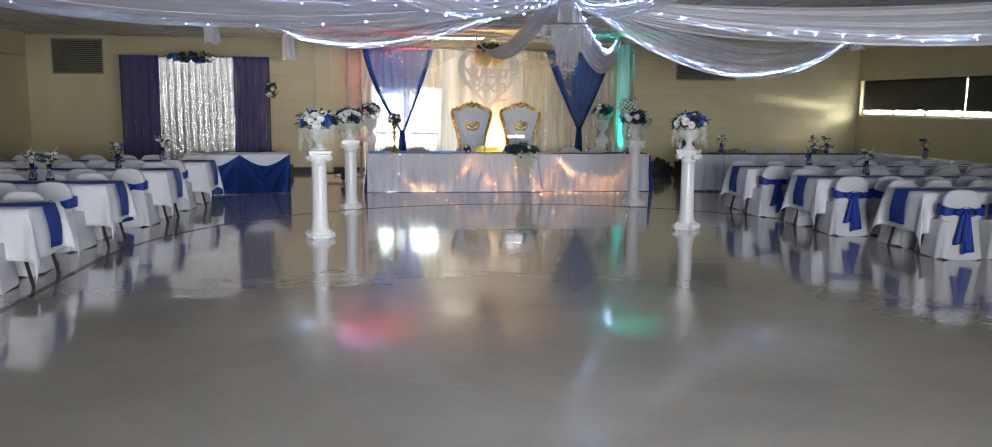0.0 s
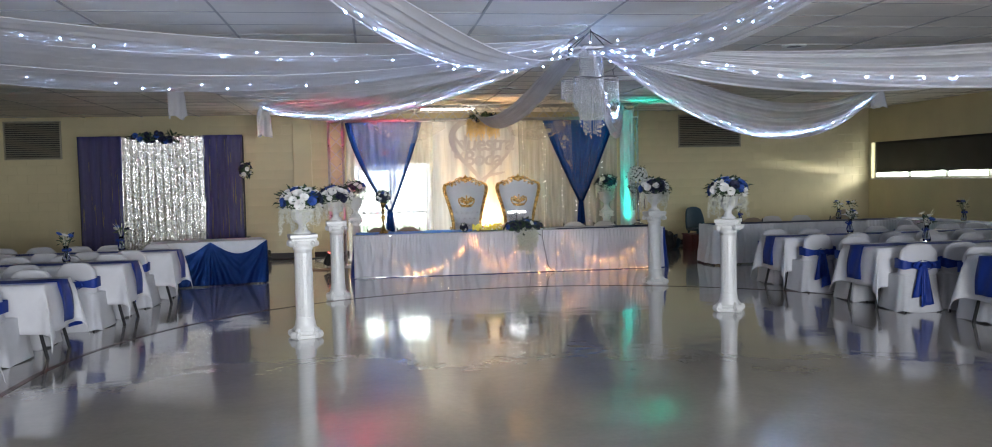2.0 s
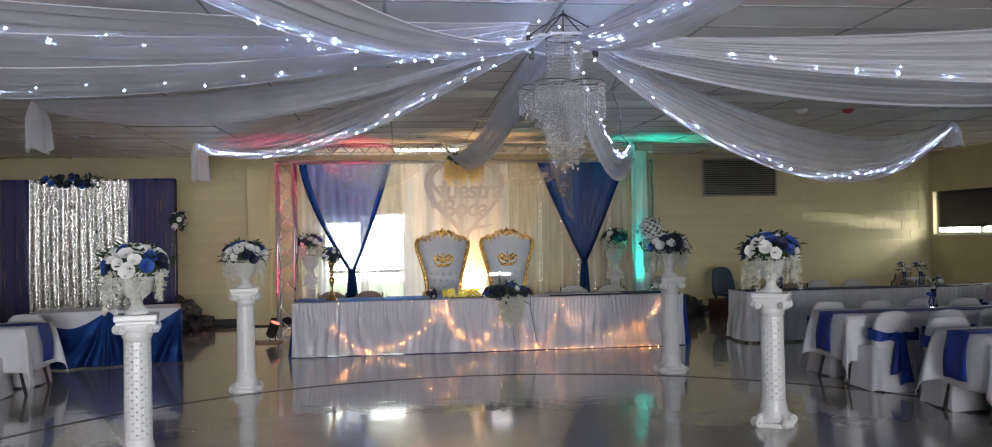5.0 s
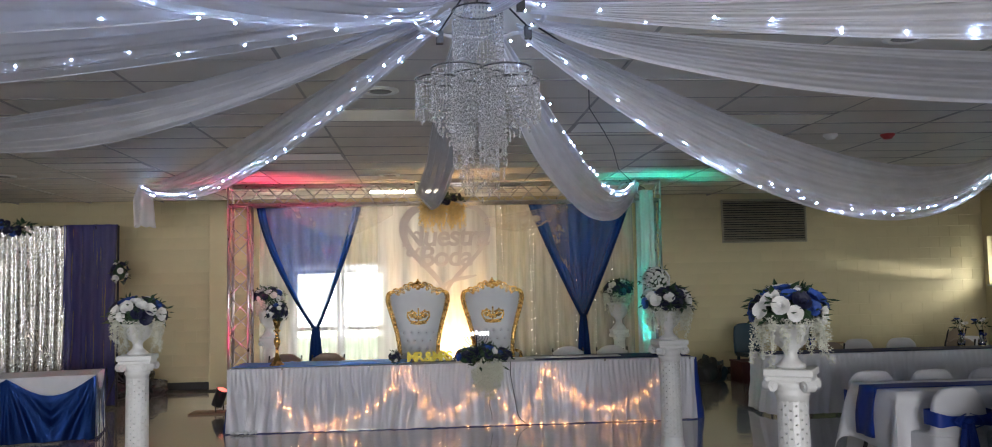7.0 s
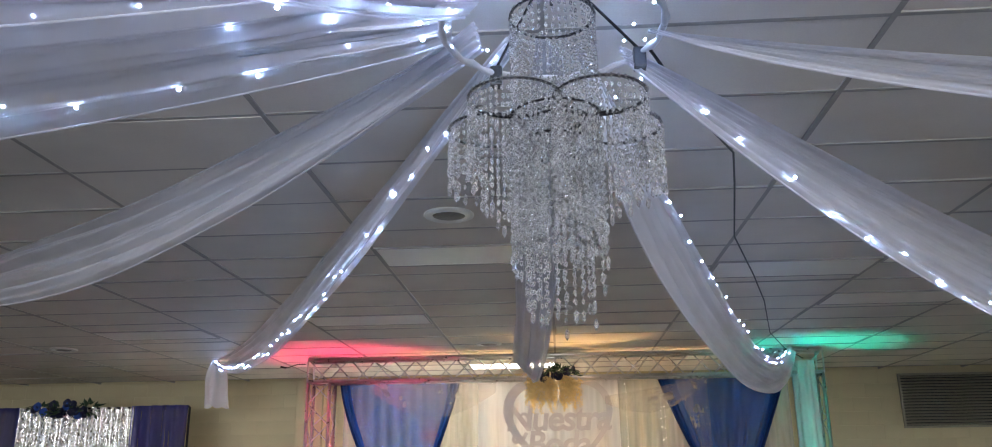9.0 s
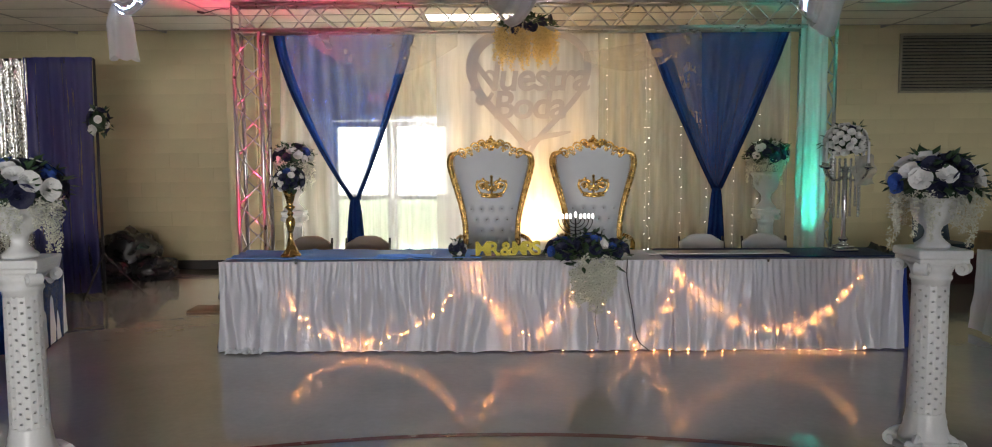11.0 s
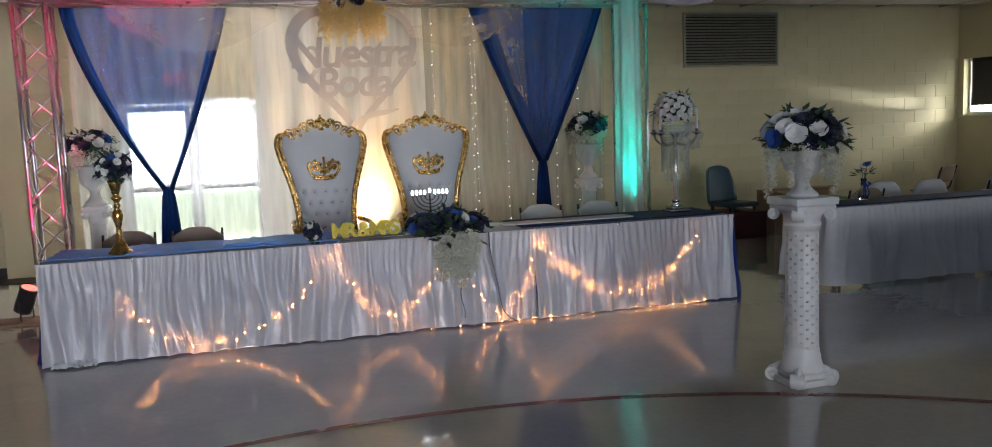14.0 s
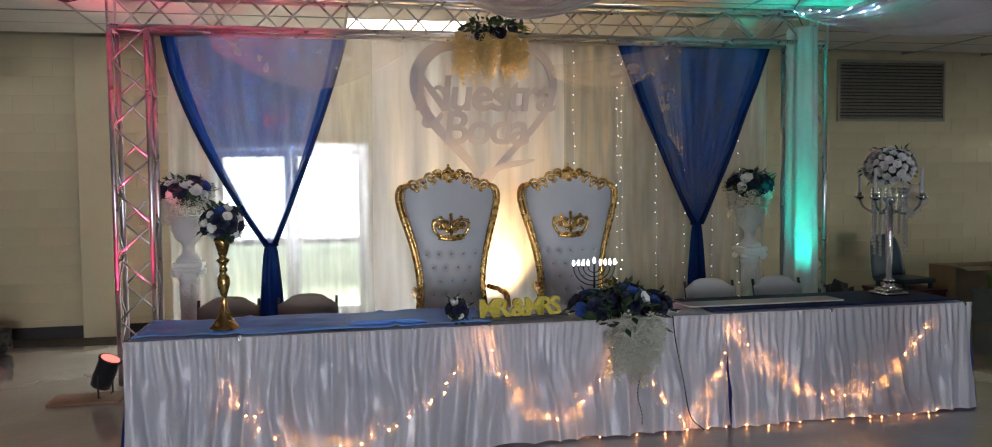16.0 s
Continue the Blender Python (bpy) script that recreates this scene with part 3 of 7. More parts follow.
def make_cloth(seed):
    over = 0.49
    bm = bmesh.new()
    us = [-TABLE_L / 2 - over + over * k / 9 for k in range(9)] + [-TABLE_L / 2 + TABLE_L * k / 40 for k in range(41)] + [TABLE_L / 2 + over * k / 9 for k in range(1, 10)]
    vs = [-TABLE_W / 2 - over + over * k / 9 for k in range(9)] + [-TABLE_W / 2 + TABLE_W * k / 10 for k in range(11)] + [TABLE_W / 2 + over * k / 9 for k in range(1, 10)]
    grid = [[bm.verts.new(cloth_point(a, b, TABLE_L, TABLE_W, 0.004, seed) + Vector((0, 0, TABLE_H))) for b in vs] for a in us]
    for i in range(len(us) - 1):
        for j in range(len(vs) - 1):
            bm.faces.new((grid[i][j], grid[i + 1][j], grid[i + 1][j + 1], grid[i][j + 1]))
    ob = thick(finish("tablecloth", bm, M_WHITE), 0.003)
    return tagged(ob, "white cotton tablecloth with pointed hanging corners", "tablecloth", "guest tablecloths")


def make_runner(length, drop0, drop1, width=0.3):
    """A blue strip along the tables that falls over the open end."""
    def f(u, v):
        s = -drop0 + (length + drop0 + drop1) * u
        y = (v - 0.5) * width
        if s < 0:
            x, z = -0.045 - 0.06 * (1 - math.exp(4 * s)) + 0.012 * math.sin(v * 7 + s * 9), s * 0.98
        elif s > length:
            x, z = length + 0.045 + 0.10 * (1 - math.exp(-4 * (s - length))), -(s - length) * 0.98
        else:
            x, z = s - 0.045 * (1 - min(1, s / 0.08)), 0.004 * wob(s * 3, v * 2)
        return (x, y + 0.01 * math.sin(s * 2.3), TABLE_H + 0.013 + z)
    bm = bmesh.new()
    sheet(bm, f, 90, 6)
    ob = thick(finish("table_runner", bm, M_BLUE), 0.003)
    return tagged(ob, "royal blue satin runner along white banquet tables", "table runner", "table runners")


def make_chair():
    """A folding chair under a fitted white cover, with a wide blue sash and a bow at the back. It faces +y."""
    c = thing("covered_chair", "chair under a white fabric cover with a blue satin sash", "chair", group="covered guest chairs")
    bm = bmesh.new()

    # height, back, front, half width
    outline = [(0.0, -0.365, 0.30, 0.285), (0.14, -0.347, 0.28, 0.268), (0.29, -0.331, 0.262, 0.252), (0.41, -0.318, 0.248, 0.243), (0.448, -0.315, 0.235, 0.241), (0.468, -0.313, 0.19, 0.239), (0.478, -0.311, 0.06, 0.238), (0.496, -0.308, -0.12, 0.237), (0.54, -0.304, -0.175, 0.237), (0.65, -0.295, -0.185, 0.236), (0.75, -0.286, -0.19, 0.222), (0.81, -0.281, -0.192, 0.198), (0.85, -0.277, -0.195, 0.162), (0.874, -0.272, -0.202, 0.135), (0.886, -0.262, -0.215, 0.07), (0.889, -0.245, -0.232, 0.02)]
    smooth = [catmull([(p[k], 0, 0) for p in outline], 3) for k in range(4)]

    def loft(u, v):
        k = min(len(smooth[0]) - 1, int(round(u * (len(smooth[0]) - 1))))
        z, yb, yf, hw = (smooth[c][k].x for c in range(4))
        a = 2 * math.pi * v
        ca, sa = math.cos(a), math.sin(a)
        ex = 0.42 if z < 0.47 else 0.6
        low = max(0.0, 1 - z / 0.44)
        f = 1 + 0.035 * low * math.sin(9 * a + 1.3 * math.sin(2 * a)) + 0.012 * wob(ca * 3, sa * 3, z * 5)
        x = hw * f * abs(ca) ** ex * (1 if ca > 0 else -1)
        y = (yb + yf) / 2 + (yf - yb) / 2 * f * abs(sa) ** ex * (1 if sa > 0 else -1)
        return (x, y, 0.012 + z + 0.012 * low * math.sin(5 * a))
    sheet(bm, loft, len(smooth[0]) - 1, 56, True)
    part("cover", bm, M_COVER, c, "white fabric cover", True)
    bm = bmesh.new()

    def sash(u, v):
        t = 2 * math.pi * u
        x, y = 0.252 * math.cos(t), -0.225 + 0.108 * math.sin(t)
        ax = abs(math.cos(t)) ** 0.35 * (1 if math.cos(t) > 0 else -1)
        ay = abs(math.sin(t)) ** 0.35 * (1 if math.sin(t) > 0 else -1)
        pinch = 1 - 0.35 * max(0, -math.sin(t)) ** 8
        return (0.252 * ax, -0.232 + 0.105 * ay, 0.645 + (v - 0.5) * 0.13 * pinch - 0.02 * max(0, -math.sin(t)) + 0.004 * math.sin(30 * v))
    sheet(bm, sash, 40, 5)
    part("sash", bm, M_BLUE, c, "royal blue satin sash", True)
    bm = bmesh.new()
    for s in (-1, 1):
        sheet(bm, lambda u, v, s=s: (s * (0.02 + 0.13 * math.sin(u * math.pi) ** 0.8 * (0.6 + 0.4 * v)), -0.352 - 0.03 * math.sin(u * math.pi) - 0.012 * math.sin(v * 9), 0.635 + (u - 0.5) * 0.13 + 0.05 * (v - 0.5) * (1 - abs(u - 0.5)) - 0.03 * v), 10, 6)
        sheet(bm, lambda u, v, s=s: (s * (0.012 + 0.035 * u) + (v - 0.5) * (0.06 + 0.10 * u) - 0.02 * u, -0.352 - 0.04 * u - 0.016 * math.sin(v * 8 + s), 0.62 - (0.48 + 0.06 * s) * u + 0.04 * v * u), 10, 7)
    bmesh.ops.create_icosphere(bm, subdivisions=2, radius=0.034, matrix=Matrix.Translation((0, -0.36, 0.63)))
    thick(part("bow", bm, M_BLUE, c, "tied blue bow with hanging tails", True), 0.003)
    for s in (-1, 1):
        bm = bmesh.new()
        tube(bm, [(s * 0.2, -0.33, 0.0), (s * 0.2, -0.29, 0.1)], 0.012, 6)
        part("foot", bm, M_STEEL, c)
    for o in c.children:
        o.data.transform(Matrix.Diagonal((1, 1, 0.905, 1)))
    return c


chair_first = make_chair()
table_first = make_table()
cloth_first = make_cloth(0.7)
runner_first = make_runner(2 * TABLE_L, 0.42, 0.1)
used = {"chair": False, "table": False, "cloth": False, "runner": False}


def put(kind, first, m):
    if used[kind]:
        return copy_thing(first, m)
    used[kind] = True
    first.matrix_world = m
    return first


rng = random.Random(11)
ROWS_LEFT = [(8.82, -4.1), (11.12, -4.15), (13.17, -3.98), (15.0, -3.83)]
ROWS_RIGHT = [(9.93, 5.54), (11.77, 5.16), (13.73, 4.97)]
for side, rows in ((-1, ROWS_LEFT), (1, ROWS_RIGHT)):
    for y, x in rows:
        put("runner", runner_first, pose(x, y, 0, 0, 0, 0 if side > 0 else 180))
        for k in range(2):
            cx = x + side * TABLE_L * (k + 0.5)
            put("table", table_first, pose(cx, y, 0, 0, 0, 0))
            put("cloth", cloth_first, pose(cx, y + 0.002 * k, 0.002 * k, 0, 0, 0 if k else 180))
            for j in range(4):
                px = x + side * ((0.34 if side > 0 else 0.46) + (0.58 if side > 0 else 0.555) * (4 * k + j) + rng.uniform(-0.03, 0.03))
                put("chair", chair_first, pose(px, y - 0.40 + rng.uniform(-0.04, 0.03), 0, 0, 0, rng.uniform(-6, 6)))
                put("chair", chair_first, pose(px + rng.uniform(-0.05, 0.05), y + 0.42 + rng.uniform(-0.03, 0.05), 0, 0, 0, 180 + rng.uniform(-6, 6)))


# ---- skirted tables ----
def pleated(bm, path, z0, z1, amp=0.02, step=0.07, flare=0.03, seed=0.0, hem=0.0):
    """A gathered skirt that hangs along a line of corner points on plan: sharp gathers at the band, fewer and deeper folds below."""
    pts = [Vector(p) for p in path]
    lens = [(b - a).length for a, b in zip(pts, pts[1:])]
    total = sum(lens)
    n = int(total / step * 9)

    def at(s):
        for a, b, l in zip(pts, pts[1:], lens):
            if s <= l + 1e-6:
                d = (b - a) / l
                return a + d * s, Vector((d.y, -d.x))
            s -= l
        d = (pts[-1] - pts[-2]).normalized()
        return pts[-1], Vector((d.y, -d.x))

    def f(u, v):
        s = u * total
        p, nrm = at(min(s, total - 1e-5))
        k = s / step + 0.5 * wob(s * 3.1, v * 1.3, seed + 4)
        w1 = wob(k * 0.8 + 0.5 * wob(k * 0.2, v * 2.0, seed), v * 0.5, seed)
        ridge = 1 - 2 * abs(math.sin(math.pi * k * 0.62 + 2.2 * wob(k * 0.23, v * 1.1, seed + 2))) ** 0.75
        fine = math.sin(2 * math.pi * k * 1.9 + 3 * wob(k * 0.4, v * 0.7, seed + 7))
        a = amp * (0.3 + 0.7 * min(1.0, 1.6 * v))
        off = 0.014 + a * max(-0.6, 1.0 + 1.2 * w1 + 0.75 * ridge * min(1.0, 0.25 + 1.5 * v)) + 0.28 * amp * fine * (1 - v) ** 1.5 + 0.012 * wob(s * 6, v * 5, seed + 11) * v * (1 - v) * 4 * (amp / 0.015) + flare * v * v
        h = hem * wob(s * 2.5, 9.0, seed) * v
        return (p.x + nrm.x * off, p.y + nrm.y * off, z1 + (z0 + h - z1) * v)
    sheet(bm, f, n, 20)
    return f, total


def make_head_table():
    x0, x1, y0, y1, h = -1.26, 4.42, 17.03, 17.72, 0.75
    w = (x1 - x0) / 3
    for k in range(3):
        t = thing("folding_table", "folding table hidden under a white skirt and blue cloth", "table", (x0 + w * (k + 0.5), (y0 + y1) / 2, 0), group="tables joined as the head table")
        bm = bmesh.new()
        box(bm, (-w / 2 + 0.004, -(y1 - y0) / 2 + 0.02, h - 0.05), (w / 2 - 0.004, (y1 - y0) / 2 - 0.02, h - 0.006), 0.008)
        part("tabletop", bm, M_GREY, t)
        for sx in (-1, 1):
            for sy in (-1, 1):
                bm = bmesh.new()
                tube(bm, [(sx * (w / 2 - 0.2), sy * 0.26, h - 0.05), (sx * (w / 2 - 0.16), sy * 0.27, 0)], 0.014, 6)
                part("leg", bm, M_STEEL, t)
    cloth = thing("head_tablecloth", "royal blue cloth under a white top cloth on the head table", "tablecloth")
    bm = bmesh.new()
    sheet(bm, lambda u, v: (x0 + (x1 - x0) * u, y0 + (y1 - y0) * v, h + 0.003 * wob(u * 20, v * 3)), 60, 6)
    part("white_top", bm, M_WHITE, cloth, "white top cloth", True)
    bm = bmesh.new()
    pleated(bm, [(x0, y1), (x0, y0 + 0.07), (x1 + 0.045, y0 + 0.06), (x1 + 0.045, y1)], 0.004, h - 0.01, 0.012, 0.2, 0.055, 4.0)
    part("blue_underskirt", bm, M_BLUE, cloth, "royal blue cloth that peeps out at the ends", True)
    skirt = thing("table_skirt", "gathered white satin skirt round the head table", "table skirt")
    bm = bmesh.new()
    fa, la = pleated(bm, [(x0 - 0.005, y0), (x0 + w, y0 - 0.005)], 0.012, h + 0.004, 0.032, 0.105, 0.05, 1.0, 0.010)
    part("skirt_panel", bm, M_SKIRT, skirt, "", True)
    bm = bmesh.new()
    fb, lb = pleated(bm, [(x0 + w - 0.02, y0 - 0.012), (x0 + 2 * w, y0 - 0.006)], 0.012, h + 0.004, 0.032, 0.105, 0.05, 2.0, 0.010)
    part("skirt_panel", bm, M_SKIRT, skirt, "", True)
    bm = bmesh.new()
    fc, lc = pleated(bm, [(x0 + 2 * w - 0.02, y0 - 0.012), (x1, y0)], 0.012, h + 0.004, 0.032, 0.105, 0.05, 3.0, 0.010)
    part("skirt_panel", bm, M_SKIRT, skirt, "", True)
    bm = bmesh.new()
    box(bm, (x0 - 0.012, y0 - 0.016, h - 0.02), (x1 + 0.012, y0 - 0.006, h + 0.006), 0.003)
    part("skirt_band", bm, M_SKIRT, skirt)
    # runners on the top
    bm = bmesh.new()
    sheet(bm, lambda u, v: (x0 + 0.03 + 2.15 * u, y0 + 0.05 + 0.6 * v + 0.03 * wob(u * 6, 1), h + 0.018 + 0.006 * wob(u * 12, v * 5) + 0.006 * math.sin(v * 21 + 4 * wob(u * 4, v)) + 0.01 * math.exp(-((u - 0.27 - 0.02 * v) / 0.012) ** 2) + 0.012 * math.exp(-((u - 0.72 + 0.03 * v) / 0.012) ** 2)), 120, 24)
    tagged(thick(finish("table_runner", bm, M_PALEBLUE), 0.004), "pale blue wrinkled cloth on the head table", "table runner")
    bm = bmesh.new()
    sheet(bm, lambda u, v: (2.45 + 1.95 * u, y0 + 0.06 + 0.62 * v, h + 0.012 + 0.003 * wob(u * 12, v * 5)), 40, 8)
    tagged(thick(finish("table_runner", bm, M_NAVY), 0.004), "navy satin cloth on the head table", "table runner")
    bm = bmesh.new()
    box(bm, (2.35, y0 + 0.2, h + 0.02), (3.55, y0 + 0.42, h + 0.03), 0.004)
    tagged(finish("folded_runner", bm, M_GREY), "folded grey cloth lying on the navy runner", "cloth")
    stack = thing("napkin_stack", "stack of folded pale blue napkins", "napkins", (0.27, y0 + 0.26, h + 0.02))
    for k in range(3):
        bm = bmesh.new()
        box(bm, (-0.25 + 0.01 * k, -0.14, 0.009 * k), (0.25 - 0.02 * k, 0.14, 0.008 + 0.009 * k), 0.003)
        part("napkin", bm, M_PALEBLUE, stack)
    # amber strings hung in swags just behind the skirt
    pts, deep, cab = [], [], []
    line = [(-0.7, 0.42), (-0.59, 0.33), (-0.5, 0.2), (-0.22, 0.08), (-0.04, 0.06), (0.23, 0.12), (0.49, 0.29), (0.65, 0.47), (0.84, 0.69), (0.95, 0.46), (1.1, 0.25), (1.3, 0.13), (1.45, 0.18), (1.66, 0.43), (1.77, 0.68), (1.85, 0.5), (1.97, 0.32), (2.18, 0.06), (2.36, 0.2), (2.45, 0.35), (2.53, 0.67), (2.65, 0.55), (2.87, 0.34), (3.19, 0.19), (3.46, 0.16), (3.73, 0.31), (3.95, 0.5), (4.11, 0.64)]
    rr = random.Random(5)
    smooth = catmull([(a, y0 - 0.012, b) for a, b in line], 4)
    def on_skirt(x, z, proud):
        v = min(1, max(0, (h + 0.004 - z) / (h - 0.018)))
        if x < x0 + w - 0.02:
            q = fa((x - x0) / la, v)
        elif x < x0 + 2 * w - 0.02:
            q = fb((x - x0 - w + 0.02) / lb, v)
        else:
            q = fc((x - x0 - 2 * w + 0.02) / lc, v)
        return (x, q[1] + proud, z)
    gone = 0.0
    for p, q in zip(smooth, smooth[1:]):
        cab.append(on_skirt(p.x, p.z, 0.006))
        gone += (q - p).length
        if gone > 0.035:
            gone = rr.uniform(-0.025, 0.01)
            at = p.x + rr.uniform(-0.025, 0.025), max(0.05, p.z + rr.uniform(-0.03, 0.03))
            if rr.random() < 0.45:
                pts.append(on_skirt(*at, -0.004))
            else:
                deep.append(on_skirt(*at, rr.uniform(0.03, 0.05)))
    for i in range(19):
        x = 1.6 + 2.5 * (i / 18) ** 0.8
        pts.append((x + rr.uniform(-0.03, 0.03), y0 - 0.12 - 0.03 * math.sin(x * 7) + rr.uniform(-0.02, 0.02), 0.012 + rr.uniform(0, 0.012)))
    ls = thing("fairy_light_string", "amber fairy lights in swags on a satin skirt", "string lights")
    bm = bmesh.new()
    tube(bm, cab, 0.0018, 4)
    part("cable", bm, M_GREY, ls)
    mesh_part("bulbs", blobs(pts, 0.0036), M_AMBER, ls, "lit amber bulbs", "stuff")
    mesh_part("bulbs", blobs(deep, 0.008), M_AMBER, ls, "lit amber bulbs behind the satin", "stuff")


make_head_table()


def make_skirt_clips():
    for x in (-0.62, 0.42, 0.9, 2.55, 3.3, 4.36):
        t = thing("skirt_clip", "small silver clip holding the satin skirt", "clip", (x, 17.012, 0.752), group="skirt clips")
        bm = bmesh.new()
        box(bm, (-0.012, -0.012, -0.018), (0.012, -0.006, 0.004), 0.002)
        part("front_jaw", bm, M_SILVER, t)
        bm = bmesh.new()
        box(bm, (-0.012, -0.012, 0.006), (0.012, 0.028, 0.010), 0.002)
        part("spring_plate", bm, M_SILVER, t)


make_skirt_clips()


def make_plastic_wrap():
    """A crumpled strip of clear wrap on the floor by the corner of the head table."""
    bm = bmesh.new()
    sheet(bm, lambda u, v: (-1.2 + 0.30 * u + 0.02 * wob(u * 5, v * 5, 3), 16.86 + 0.09 * v + 0.03 * wob(u * 4, v * 3, 5), 0.006 + 0.05 * abs(wob(u * 6, v * 6, 1)) + 0.03 * abs(wob(u * 17, v * 15, 2))), 26, 12)
    tagged(thick(finish("plastic_wrap", bm, M_WRAP, None, False), 0.002), "crumpled clear plastic wrap on the floor", "plastic wrap")


M_WRAP = surface("crumpled clear plastic", (0.62, 0.64, 0.66), 0.12, 0, 20, 0.15, 90, 0.2)
make_plastic_wrap()
bm = bmesh.new()
tube(bm, catmull([(-1.80, 19.2, 3.17), (-1.9, 19.15, 3.16), (-2.02, 19.12, 3.12), (-2.10, 19.1, 3.13)], 4), [0.006] * 9 + [0.014] * 4, 6)
tagged(finish("power_plug", bm, M_BLACK), "black plug end hanging off the truss", "cable")


def make_buffet(x0, x1, y0, y1, path, label, seed):
    t = thing("buffet_table", label, "table", group="skirted serving tables")
    bm = bmesh.new()
    box(bm, (x0, y0, 0.70), (x1, y1, 0.745), 0.008)
    part("tabletop", bm, M_WHITE, t)
    for a in (x0 + 0.2, x1 - 0.2):
        for b in (y0 + 0.12, y1 - 0.12):
            bm = bmesh.new()
            tube(bm, [(a, b, 0.70), (a, b, 0)], 0.014, 6)
            part("leg", bm, M_STEEL, t)
    bm = bmesh.new()
    pleated(bm, path, 0.03, 0.752, 0.024, 0.13, 0.04, seed)
    part("skirt", bm, M_WHITE, t, "gathered white skirt", True)
    bm = bmesh.new()
    sheet(bm, lambda u, v: (x0 + 0.04 + (x1 - x0 - 0.08) * u, y0 + 0.1 + (y1 - y0 - 0.2) * v, 0.752 + 0.003 * wob(u * 15, v * 4)), 40, 6)
    tagged(thick(finish("table_runner", bm, M_NAVY)), "navy runner along the serving table", "table runner")


make_buffet(5.4, 9.2, 16.95, 17.65, [(5.4, 17.65), (5.4, 16.95), (9.2, 16.95)], "white skirted serving table along the back wall", 6.0)
make_buffet(9.25, 9.95, 11.4, 17.65, [(9.25, 17.0), (9.25, 11.4), (9.95, 11.4)], "white skirted serving table beside the window wall", 8.0)


def make_cake_table():
    x0, x1, y0, y1, h = -4.66, -2.84, 16.74, 17.5, 0.75
    t = thing("cake_table", "white covered table with blue sequin swags", "table", ((x0 + x1) / 2, (y0 + y1) / 2, 0), 14)
    a, b = (x1 - x0) / 2, (y1 - y0) / 2
    bm = bmesh.new()
    box(bm, (-a, -b, h - 0.05), (a, b, h - 0.004), 0.01)
    part("tabletop", bm, M_GREY, t)
    for sx in (-1, 1):
        for sy in (-1, 1):
            bm = bmesh.new()
            tube(bm, [(sx * (a - 0.15), sy * (b - 0.1), h - 0.05), (sx * (a - 0.1), sy * (b - 0.08), 0)], 0.014, 6)
            part("leg", bm, M_STEEL, t)
    bm = bmesh.new()
    sheet(bm, lambda u, v: (-a - 0.01 + (2 * a + 0.02) * u, -b - 0.01 + (2 * b + 0.02) * v, h + 0.002 * wob(u * 9, v * 5)), 20, 10)
    pleated(bm, [(-a, b), (-a, -b), (a, -b), (a, b)], 0.03, h, 0.008, 0.3, 0.02, 5.0)
    part("white_cloth", bm, M_WHITE, t, "white cloth", True)
    bm = bmesh.new()

    def swag(u, v):
        s = u * 2
        k = s % 1.0 if u < 1 else 1.0
        top = h - 0.005 - 0.21 * (math.sin(k * math.pi)) ** 1.1
        x = (-a - 0.02) + (2 * a + 0.04) * u
        z = top + (0.02 - top) * v
        near = min(k, 1 - k) * (a + 0.02)
        r = math.hypot(near, h - z)
        fan = math.sin(15 * math.atan2(near, h + 0.03 - z) + 2.0 * wob(u * 7, v * 2)) + 0.5 * math.sin(31 * math.atan2(near, h + 0.03 - z))
        return (x, -b - 0.05 - 0.05 * v - 0.030 * fan * min(1.0, 2.2 * r) * (0.25 + 0.75 * v), z)
    sheet(bm, swag, 150, 26)
    sheet(bm, lambda u, v: (a + 0.03 + 0.015 * math.sin(u * 22 + 3 * v) * v, -b - 0.04 + (2 * b) * u, (h - 0.01 - 0.2 * math.sin(u * math.pi)) * (1 - v) + 0.02 * v), 40, 12)
    part("sequin_overlay", bm, M_BSEQO, t, "royal blue sequin cloth gathered in swags", True)


make_cake_table()


# ---- stage backdrop ----
def truss(parent, p, q, s=0.28, r=0.022):
    """Box truss from p to q: four chords and zigzag lacing on each face."""
    p, q = Vector(p), Vector(q)
    d = (q - p).normalized()
    x = Vector((0, 1, 0)) if abs(d.y) < 0.9 else Vector((1, 0, 0))
    y = d.cross(x).normalized()
    L = (q - p).length
    cs = [x * (a * s / 2) + y * (b * s / 2) for a, b in ((-1, -1), (1, -1), (1, 1), (-1, 1))]
    for c in cs:
        bm = bmesh.new()
        tube(bm, [p + c, q + c], r, 8)
        part("chord", bm, M_ALU, parent, "", True)
    n = max(2, round(L / (s * 0.95)))
    for k in range(4):
        a, b = cs[k], cs[(k + 1) % 4]
        pts = []
        for i in range(n + 1):
            pts.append(p + d * (L * i / n) + (a if i % 2 == 0 else b))
        for u, v in zip(pts, pts[1:]):
            bm = bmesh.new()
            tube(bm, [u, v], 0.009, 5)
            part("lacing_bar", bm, M_ALU, parent, "", True)
    for e in (p, q):
        bm = bmesh.new()
        for k in range(4):
            tube(bm, [e + cs[k], e + cs[(k + 1) % 4]], 0.012, 5)
        part("end_frame", bm, M_ALU, parent)


